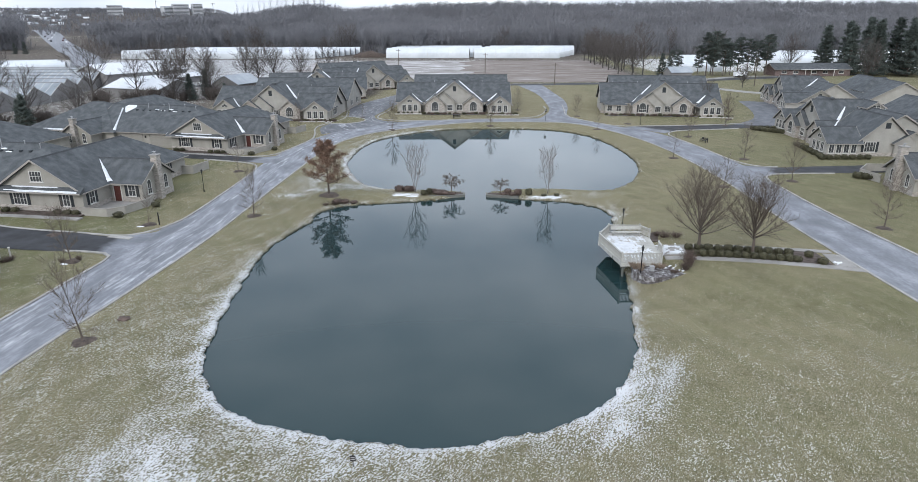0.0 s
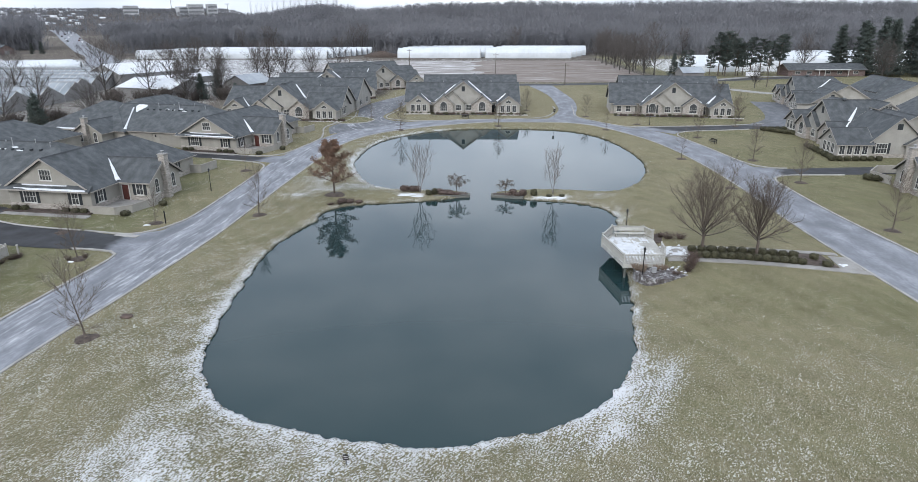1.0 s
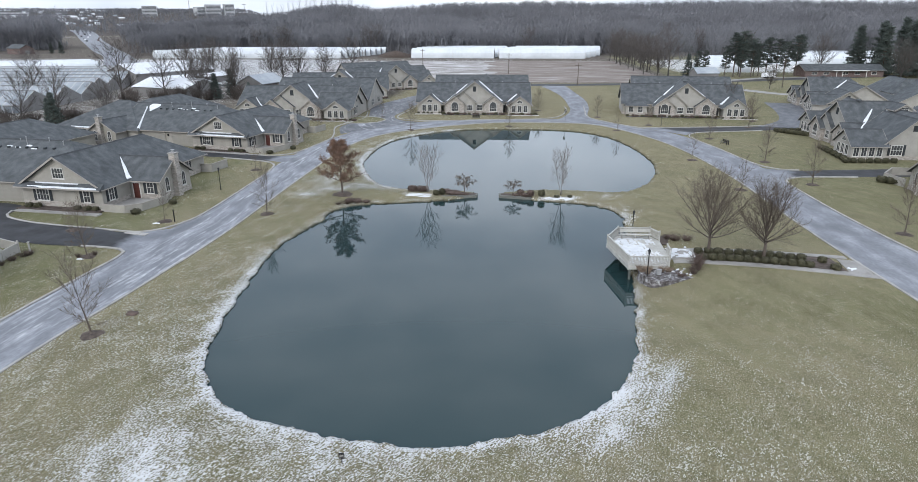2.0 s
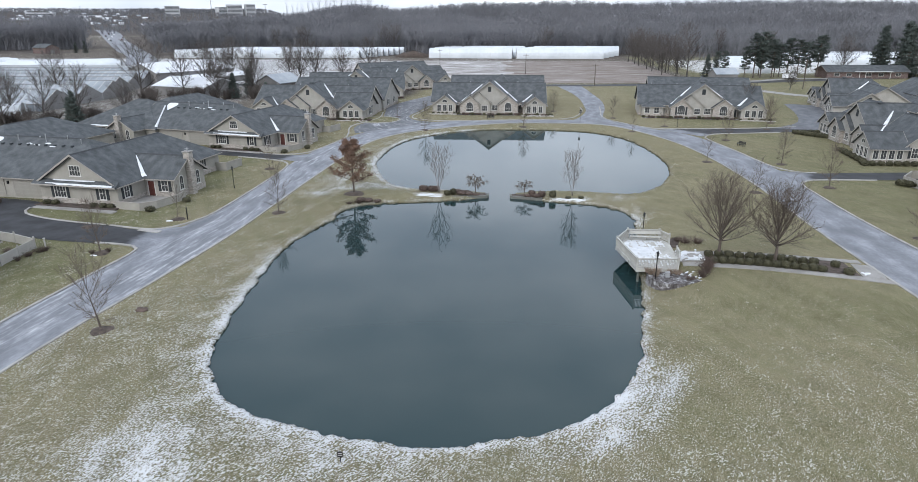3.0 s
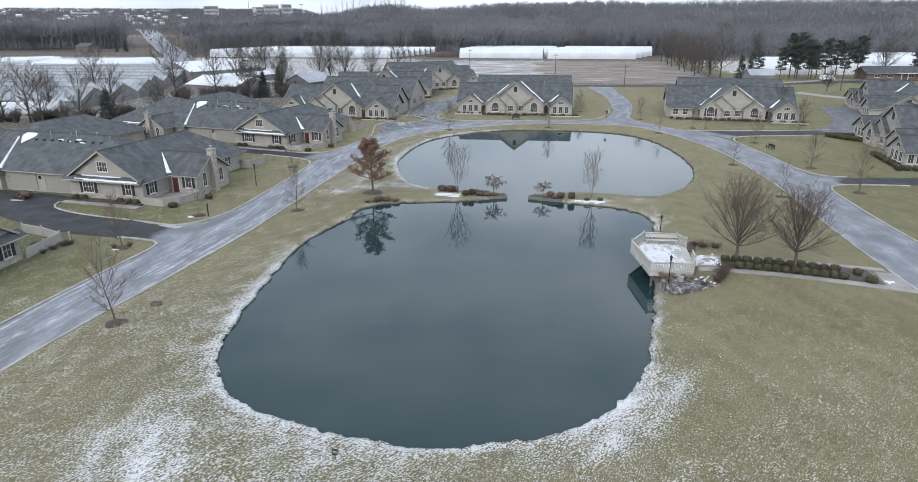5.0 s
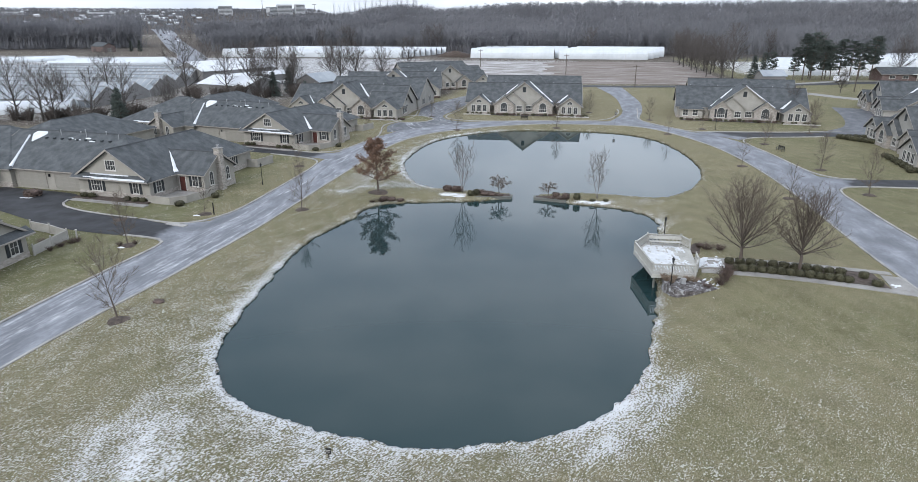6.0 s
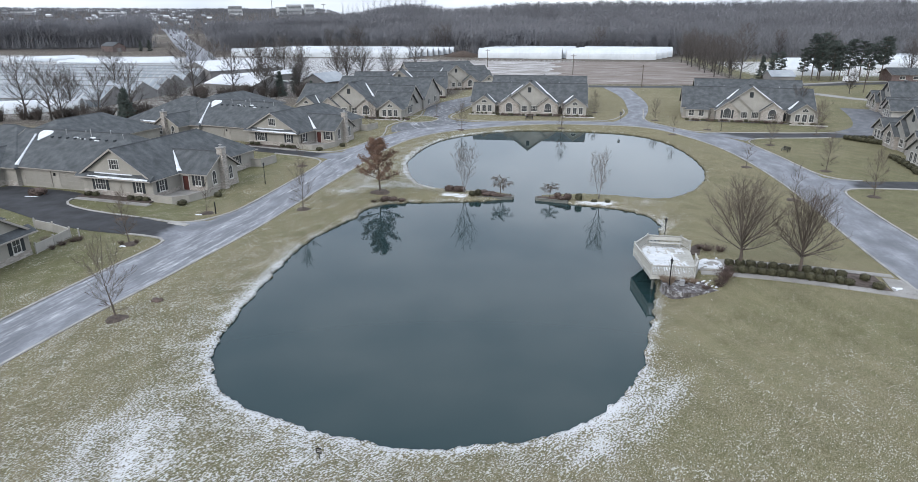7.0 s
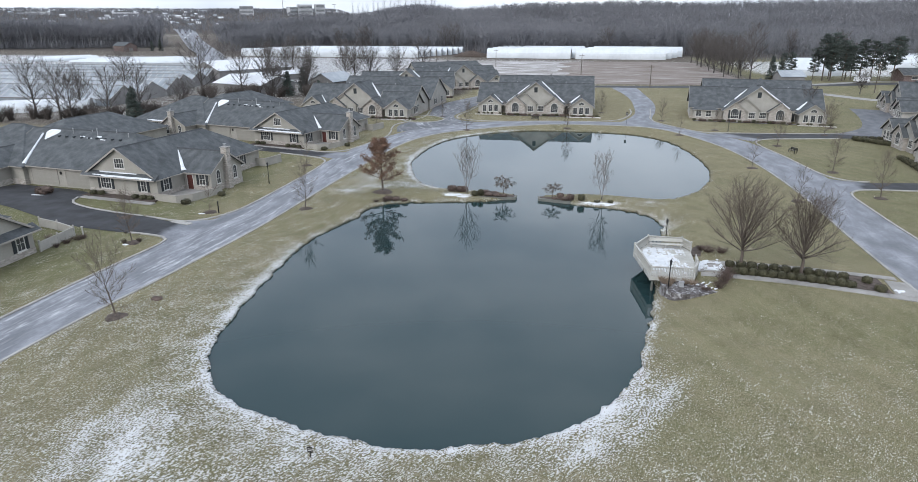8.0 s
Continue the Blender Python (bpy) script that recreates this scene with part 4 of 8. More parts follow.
def garage_door(H, x, y, w, hh, face):
    g = MB().box(-w / 2, -0.06, 0, w / 2, 0.02, hh)
    gd = part("garage_door", g, "garage", H, "wide beige panelled garage door", at=pose(x, y, 0, 0, 0, face))
    panel = MB().box(-w / 8 + 0.07, -0.085, 0.07, w / 8 - 0.07, -0.055, hh / 4 - 0.07, 0.015).mesh("panel")
    for i in range(4):
        for j in range(4):
            part("panel", panel, "garage", gd, at=pose(-w / 2 + w / 8 + i * w / 4, 0, j * hh / 4))
    fr = MB()
    fr.box(-w / 2 - 0.18, -0.1, 0, -w / 2, 0.02, hh + 0.18).box(w / 2, -0.1, 0, w / 2 + 0.18, 0.02, hh + 0.18).box(-w / 2, -0.1, hh, w / 2, 0.02, hh + 0.18)
    part("door_frame", fr, "beige_trim", gd)


def door(H, x, y, face, material="red_door", label="dark red panelled front door"):
    d = part("door", MB().box(-0.48, -0.05, 0, 0.48, 0.02, 2.08), material, H, label, at=pose(x, y, 0.05, 0, 0, face))
    p = MB()
    for px in (-0.22, 0.22):
        for z0, z1 in ((0.2, 0.8), (0.95, 1.5), (1.62, 1.95)):
            p.box(px - 0.15, -0.065, z0, px + 0.15, -0.045, z1, 0.01)
    part("door_panel", p, material, d)
    fr = MB().box(-0.6, -0.09, 0, -0.48, 0.02, 2.2).box(0.48, -0.09, 0, 0.6, 0.02, 2.2).box(-0.48, -0.09, 2.08, 0.48, 0.02, 2.2)
    part("door_frame", fr, "trim", d)
    part("door_handle", MB().box(0.36, -0.1, 0.95, 0.42, -0.05, 1.08, 0.01), "black", d)


def chimney(H, x, y, top, w=1.1, d=0.9, m="stone"):
    c = part("chimney", MB().box(x - w / 2, y - d / 2, -0.5, x + w / 2, y + d / 2, top, 0.03), m, H, "tan stone chimney")
    part("chimney_cap", MB().box(x - w / 2 - 0.1, y - d / 2 - 0.1, top, x + w / 2 + 0.1, y + d / 2 + 0.1, top + 0.14, 0.03), "walkway", c, "pale concrete cap")
    part("flue", MB().tube([(x, y, top + 0.1), (x, y, top + 0.45)], (0.14, 0.14), 8).box(x - 0.2, y - 0.2, top + 0.5, x + 0.2, y + 0.2, top + 0.54), "vent", c)


def roof_vent(H, x, y, z, tall=0.9):
    p = MB().tube([(x, y, z - 0.3), (x, y, z + tall)], (0.06, 0.06), 7).tube([(x, y, z + tall), (x, y, z + tall + 0.1)], (0.1, 0.1), 7)
    part("vent_pipe", p, "vent", H, "grey roof vent pipe")


def snow_strip(H, pts, widths, lift=0.05):
    """A drift of old snow lying in a valley or along an eave of the roof."""
    mb, n = MB(), len(pts)
    for i, (p, w) in enumerate(zip(pts, widths)):
        a, b = Vector(pts[max(i - 1, 0)]), Vector(pts[min(i + 1, n - 1)])
        d = (b - a)
        s = Vector((-d.y, d.x, 0)).normalized() * w / 2
        p = Vector(p) + Vector((0, 0, lift))
        for o, zz in ((-1, -0.12), (-0.7, 0.04), (0, 0.07), (0.7, 0.04), (1, -0.12)):
            mb.v.append(tuple(p + s * o + Vector((0, 0, zz))))
    for i in range(n - 1):
        for j in range(4):
            mb.f.append((i * 5 + j, i * 5 + j + 1, (i + 1) * 5 + j + 1, (i + 1) * 5 + j))
    part("snow_drift", mb, "snow", H, "old snow lying in the roof valley", smooth=True)


def low_wall(H, pts, height=1.0, thick=0.12, material="siding", base=-0.6):
    for a, b in zip(pts[:-1], pts[1:]):
        L = math.hypot(b[0] - a[0], b[1] - a[1])
        at = pose(a[0], a[1], 0, 0, 0, math.degrees(math.atan2(b[1] - a[1], b[0] - a[0])))
        w = part("patio_wall", MB().box(-thick / 2, -thick / 2, base, L + thick / 2, thick / 2, height), material, H, "low beige patio wall", at=at)
        part("wall_cap", MB().box(-0.1, -0.1, height, L + 0.1, 0.1, height + 0.06, 0.015), "beige_trim", w)


def ranch_unit_house(m, label, pitch=0.63, group="condominium houses"):
    """Low four-unit house: gabled front wing, bay with a chimney, garages between the wings."""
    H = thing("house", m, label, "house", group)
    wing(H, -12.0, 0, 0, 23.5, "y", 2.85, pitch, ("gable", "hip"))
    wing(H, -4.0, 4.6, 5.4, 12.4, "x", 2.85, 0.66, ("gable", "gable"))
    wing(H, -31.0, -3.5, 1.3, 16.5, "x", 2.95, 0.52, ("gable", "hip"), stone=0)
    wing(H, -45.5, -25.2, 0.6, 18.0, "x", 2.85, 0.5, ("hip", "hip"))
    wing(H, -46, -32, 14, 38, "y", 2.85, 0.48, ("hip", "hip"))
    # pent roof over the ground-floor windows of the front gable
    pr = MB().add([(-12.5, -0.85, 2.62), (0.45, -0.85, 2.62), (0.45, 0.1, 3.25), (-12.5, 0.1, 3.25), (-12.5, -0.85, 2.42), (0.45, -0.85, 2.42), (0.45, 0.1, 2.6), (-12.5, 0.1, 2.6)],
                  [(0, 1, 2, 3), (7, 6, 5, 4), (0, 4, 5, 1), (1, 5, 6, 2), (3, 7, 4, 0)])
    part("pent_roof", pr, "shingle", H, "narrow shingled pent roof")
    part("pent_gutter", MB().box(-12.5, -0.97, 2.44, 0.45, -0.85, 2.6, 0.02), "beige_trim", H)
    snow_strip(H, [(-10.4 + k * 1.3, -0.66 + 0.1 * math.sin(k * 2.2), 2.72) for k in range(9)], (0.12, 0.3, 0.5, 0.36, 0.55, 0.42, 0.5, 0.6, 0.2), 0.03)
    snow_strip(H, [(-9.6 + k * 1.3, -0.12, 3.1) for k in range(6)], (0.1, 0.2, 0.14, 0.22, 0.16, 0.1), 0.03)
    window(H, -8.9, 0, 0.65, 1.9, 1.72, 0, cols=4, rows=2, shutters=True)
    window(H, -2.3, 0, 0.65, 1.05, 1.72, 0, cols=2, rows=2, shutters=True)
    window(H, -6.0, 0, 3.7, 1.75, 1.45, 0, cols=4, rows=2)
    window(H, 0, 1.7, 0.7, 1.05, 1.7, 90, cols=2, rows=2, shutters=True)
    window(H, 0, 18.8, 0.7, 1.05, 1.7, 90, cols=2, rows=2, shutters=True)
    door(H, 1.0, 5.4, 0)
    window(H, 3.1, 5.4, 0.75, 1.1, 1.7, 0, cols=2, rows=2, shutters=True)
    window(H, 4.6, 7.0, 0.75, 0.95, 2.05, 90, "arch", 2, 2)
    window(H, 4.6, 10.8, 0.75, 0.95, 2.05, 90, "arch", 2, 2)
    chimney(H, 4.9, 8.8, 5.7, 0.95, 0.95)
    v = lambda x, lift=0.0: (x, 5.4 - x * pitch / 0.66, 2.87 - pitch * x + lift)
    snow_strip(H, [v(-3.2), v(-2.2), v(-1.2), v(-0.4), (0.45, 5.15, 2.72)], (0.1, 0.35, 0.7, 1.2, 1.0))
    garage_door(H, -21.9, 1.3, 4.9, 2.2, 0)
    garage_door(H, -15.2, 1.3, 4.9, 2.2, 0)
    part("wall_lamp", MB().box(-18.7, 1.1, 1.7, -18.45, 1.3, 2.1, 0.03), "black", H)
    snow_strip(H, [(-25.3 - 0.55 * k, 0.9 + 1.3 * k, 2.76 + 0.68 * k) for k in range(6)], (0.7, 0.4, 0.3, 0.26, 0.24, 0.3), 0.16)
    snow_strip(H, [(-26.6, 6.3 + 0.45 * k, 2.99 + 0.52 * (5.0 + 0.45 * k)) for k in range(6)], (0.3, 1.0, 2.0, 2.9, 3.4, 2.6), -0.02)
    for k, (x, y, w) in enumerate(((-20.5, 7.4, 0.5), (-19.0, 7.2, 0.35), (-17.4, 7.6, 0.6), (-16.2, 7.0, 0.3))):
        snow_strip(H, [(x, y, 2.97 + 0.52 * (y - 1.3)), (x + 0.5, y + 0.1, 3.0 + 0.52 * (y - 1.3)), (x + 1.0, y, 2.97 + 0.52 * (y - 1.3))], (0.1, w, 0.1), 0.03)
    snow_strip(H, [(-13.4, 1.0, 2.78), (-12.6, 0.8, 2.78), (-11.9, 0.4, 2.85)], (0.4, 0.7, 0.4))
    for k in range(5):
        roof_vent(H, -11.5 - k * 2.6 - (k % 3) * 0.4, 7.9 + (k % 2) * 0.8, 6.5, 0.45 + 0.25 * (k % 3))
    for k in range(9):
        x = -12.5 - k * 1.5
        part("roof_vent", MB().box(x - 0.2, 7.0, 5.9, x + 0.2, 7.4, 6.22, 0.04), "shutter", H, "small dark roof vent")
    low_wall(H, [(0.05, -0.6), (3.6, -0.7), (5.0, 0.8), (5.8, 4.6), (5.2, 6.6)], 0.72)
    low_wall(H, [(0.1, 22.4), (1.8, 22.6), (2.2, 26.6)], 1.1)
    part("patio", MB().box(0.05, 0.2, -0.5, 4.7, 5.35, 0.02), "walkway", H, "pale brick patio floor")
    wing(H, -34.2, -27.8, -2.4, 6.0, "y", 2.85, 0.62, ("gable", "gable"))
    chimney(H, -31.0, -2.7, 5.4, 0.95, 0.95)
    for x in (-32.7, -29.3):
        window(H, x, -2.4, 0.75, 0.95, 2.0, 0, "arch", 2, 2)
    window(H, -38.4, 0.6, 0.7, 1.2, 1.7, 0, shutters=True)
    snow_strip(H, [(-41.5 + 1.1 * k, 0.5 + 0.1 * math.sin(k * 2.0), 2.74) for k in range(6)], (0.2, 0.5, 0.7, 0.5, 0.8, 0.2), 0.06)
    part("walk", MB().box(-11.4, -2.7, -0.6, 1.0, -1.75, -0.13), "walkway", H, "pale concrete front walk")
    part("planting_bed", MB().box(-11.9, -1.72, -0.6, 0.4, -0.02, -0.1), "mulch", H, "brown mulch bed")
    return H


def corner_house(m, label):
    """The near end of a house of the same kind: a gabled wing with a pent roof over shuttered windows."""
    H = thing("house", m, label, "house", "condominium houses")
    wing(H, -12.0, 0, 0, 14, "y", 2.85, 0.63, ("gable", "gable"))
    wing(H, -3.0, 3.2, 6.5, 14.0, "x", 2.85, 0.6, ("gable", "hip"))
    pr = MB().add([(-12.5, -0.85, 2.62), (0.45, -0.85, 2.62), (0.45, 0.1, 3.25), (-12.5, 0.1, 3.25), (-12.5, -0.85, 2.42), (0.45, -0.85, 2.42), (0.45, 0.1, 2.6), (-12.5, 0.1, 2.6)],
                  [(0, 1, 2, 3), (7, 6, 5, 4), (0, 4, 5, 1), (1, 5, 6, 2), (3, 7, 4, 0)])
    part("pent_roof", pr, "shingle", H, "narrow shingled pent roof")
    part("pent_gutter", MB().box(-12.5, -0.97, 2.44, 0.45, -0.85, 2.6, 0.02), "beige_trim", H)
    window(H, -1.7, 0, 0.7, 1.1, 1.7, 0, cols=2, rows=2, shutters=True)
    window(H, -8.9, 0, 0.7, 1.9, 1.7, 0, cols=4, rows=2, shutters=True)
    return H


def gabled_villa(m, label, left="sun", back=True, east=None, group="condominium houses"):
    """House with a large cream front gable, nested small gables and sunrooms at the sides."""
    H = thing("house", m, label, "house", group)
    wing(H, -15.2, 14.6, 2.0, 16.0, "x", 2.95, 0.6, ("gable", "gable"), "siding_light")
    wing(H, -7.0, 7.0, 0.0, 17.0, "y", 2.95, 0.75, ("gable", "hip"), "siding_light", 0.5)
    wing(H, -7.6, -2.6, -1.3, 6.2, "y", 2.75, 0.78, ("gable", "gable"), "stone", 0.35)
    wing(H, -5.8, 0.2, -0.6, 6.2, "y", 3.15, 0.8, ("gable", "gable"), "siding_light", 0.35)
    wing(H, 2.4, 7.4, -1.3, 6.2, "y", 2.75, 0.78, ("gable", "gable"), "stone", 0.35)
    sx0, sx1, sy = (10.5, 16.8, -4.6) if east == "corner" else (8.8, 14.6, -2.6)
    wing(H, sx0, sx1, sy, 1.1 if east == "corner" else 6.0, "y", 2.65, 0.72, ("gable", "gable"), "siding_light", 0.4)
    window(H, -5.1, -1.3, 0.7, 1.9, 2.45, 0, "arch", 4, 2, shutters=left != "sun")
    window(H, -1.2, -0.6, 0.75, 1.5, 1.5, 0, cols=3, rows=2)
    window(H, 1.3, 0.0, 0.75, 1.6, 1.5, 0, cols=4, rows=2)
    window(H, 4.9, -1.3, 0.7, 1.9, 2.45, 0, "arch", 4, 2)
    part("gable_vent", MB().box(-0.42, -0.05, 5.6, 0.42, 0.01, 6.9, 0.02), "shutter", H, "dark louvred attic vent")
    part("ridge_cap", MB().box(-0.6, 3.2, 8.15, 0.6, 3.9, 8.5, 0.08), "shingle", H)
    smid = (sx0 + sx1) / 2
    for px in (smid - 1.5, smid, smid + 1.5):
        window(H, px, sy, 0.6, 1.1, 1.75, 0, cols=2, rows=1)
    window(H, smid, sy, 2.95, 1.3, 0.7, 0, "fan")
    if east == "corner":
        for py in (-3.8, -2.5, -1.2, 0.1):
            window(H, sx1, py, 0.6, 1.0, 1.75, 90, cols=2, rows=1)
    door(H, 8.1, 1.98, 0, "shutter", "dark entry door")
    if left == "sun":
        wing(H, -14.6, -8.8, -0.4, 6.0, "y", 2.65, 0.72, ("gable", "gable"), "siding_light", 0.4)
        for px in (-13.2, -11.7, -10.2):
            window(H, px, -0.4, 0.6, 1.1, 1.75, 0, cols=2, rows=1)
        window(H, -11.7, -0.4, 2.95, 1.3, 0.7, 0, "fan")
    else:
        wing(H, -14.4, -9.2, 0.2, 4.0, "x", 2.6, 0.5, ("hip", "hip"), "siding_light", 0.4)
        window(H, -13.2, 0.2, 0.75, 1.3, 1.5, 0, cols=2, rows=2)
        window(H, -10.9, 0.2, 0.75, 1.3, 1.5, 0, cols=2, rows=2)
    if east == "corner":  # dormer over the front wing and a chimney bay on the back wing
        wing(H, 0.6, 4.6, 8.2, 11.4, "x", 7.2, 0.6, ("gable", "gable"), "siding_light", 0.3, 0, 4.5)
        window(H, 4.6, 9.8, 6.75, 1.5, 0.85, 90, cols=2, rows=2)
        wing(H, 8.0, 18.2, 21.0, 27.0, "x", 2.85, 0.72, ("gable", "gable"), "siding_light", 0.4)
        window(H, 18.2, 22.6, 0.9, 1.1, 2.3, 90, "arch", 2, 2)
        chimney(H, 18.5, 24.6, 6.4, 1.0, 1.1)
        vc = lambda x: (x, 1.2 + (5.08 - 0.75 * x) / 0.88, 8.2 - 0.75 * x)
        snow_strip(H, [(7.2, 0.8, 2.75), vc(6.4), vc(5.2), vc(4.0), vc(2.8), vc(1.9)], (0.8, 0.9, 0.75, 0.6, 0.45, 0.2), 0.12)
        snow_strip(H, [(13.0 - 0.4 * k, 17.2 + 1.1 * k, 3.3 + 0.55 * k) for k in range(6)], (0.5, 0.9, 0.8, 0.6, 0.4, 0.15), 0.2)
    vr = lambda x: (x, 2.0 + 1.25 * (7 - abs(x)), 2.97 + 0.75 * (7 - abs(x)))
    snow_strip(H, [(7.3, 1.6, 2.8), vr(6.6), vr(5.2), vr(3.8), vr(2.2), vr(1.2)], (0.8, 0.85, 0.7, 0.55, 0.4, 0.2), 0.2)
    sr = lambda x: (x + sx0 - 8.8, 2.0 + (0.72 * (x - 8.8) - 0.3) / 0.6, 2.67 + 0.72 * (x - 8.8))
    snow_strip(H, [(8.7, 1.5, 2.72), sr(9.3), sr(10.2), sr(11.2)], (0.9, 1.0, 0.7, 0.25), 0.16)
    snow_strip(H, [(-7.4, 1.5, 2.8), vr(-6.4), vr(-5.0), vr(-3.6), vr(-2.2)], (0.7, 0.8, 0.65, 0.5, 0.2), 0.18)
    if left == "sun":
        sl_ = lambda x: (x, 2.0 + (0.72 * (-8.8 - x) - 0.3) / 0.6, 2.67 + 0.72 * (-8.8 - x))
        snow_strip(H, [(-8.6, 1.5, 2.72), sl_(-9.4), sl_(-10.4), sl_(-11.3)], (0.4, 0.4, 0.3, 0.15))
    if east:
        ex, e0, e1 = (16.2, 1.2, 10.2) if east == "corner" else (14.8, 1.0, 10.0)
        wing(H, 6.0, ex, e0, e1, "x", 3.1 if east == "corner" else 2.9, 0.88 if east == "corner" else 0.64, ("gable", "gable"), "siding_light", 0.5)
        window(H, ex, e0 + (2.0 if east == "corner" else 3.2), 0.7, 2.0, 1.85, 90, cols=4, rows=2, shutters=True)
        if east == "corner":
            wing(H, 9.0, ex + 0.5, 7.2, 13.0, "x", 2.6, 0.62, ("gable", "gable"), "siding_light", 0.4)
        gz = 4.9 if east == "corner" else 3.7
        part("gable_vent", MB().box(ex - 0.02, (e0 + e1) / 2 - 0.45, gz, ex + 0.06, (e0 + e1) / 2 + 0.45, gz + 1.0, 0.02), "shutter", H, "dark louvred attic vent")
    if back:
        wing(H, -11.5, 15.0, 16.5, 34.0, "x", 2.95, 0.56, ("gable", "hip" if east == "corner" else "gable"), "siding_light")
        wing(H, -1.0, 7.0, 19.0, 30, "y", 4.6, 0.9, ("hip", "hip"), "siding_light", 0)
        window(H, 15.0, 22.0, 0.9, 1.2, 1.5, 90, shutters=True)
        window(H, 15.0, 29.0, 0.9, 1.2, 1.5, 90, shutters=True)
    for k in range(4):
        roof_vent(H, -12 + k * 6.5, 9.8, 6.9, 0.45)
    return H


def at_place(x, y, rot):
    return pose(x, y, h(x, y) + 0.05, 0, 0, rot)


beige_label = "long low beige-sided house with dark shingle roof and stone chimney"
cream_label = "cream house with front gable and grey roof"
ranch_unit_house(at_place(-47.6, 78.4, -8.6) @ pose(0, 0, 0.2), "long beige-sided house with red front door and roof snow")
ranch_unit_house(at_place(-42.6, 117.6, -14) @ pose(0, 0, 0.2), beige_label, 0.56)
corner_house(at_place(-48.4, 57.5, 89), "beige-sided house corner with dark shuttered window")
gabled_villa(at_place(-1.1, 170.6, 0), cream_label + " facing the pond")
gabled_villa(at_place(52.2, 166.4, -7.5), "cream house with shuttered arched windows and grey shingle roof", "porch")
gabled_villa(at_place(-46.3, 160.6, -4), cream_label + " and gabled sunroom", "sun", True, "end")
gabled_villa(at_place(70.8, 130.0, -92), cream_label + " and stone bays", "sun", True, "corner")
gabled_villa(at_place(-44.0, 205.0, 8), cream_label + " in the second row", "sun", False, "end")
gabled_villa(at_place(-30.0, 232.0, 30), cream_label + " closing the court", "sun", True, "end")
gabled_villa(at_place(91.0, 186.0, -98), cream_label + " beyond the east drive", "sun", True, "end")


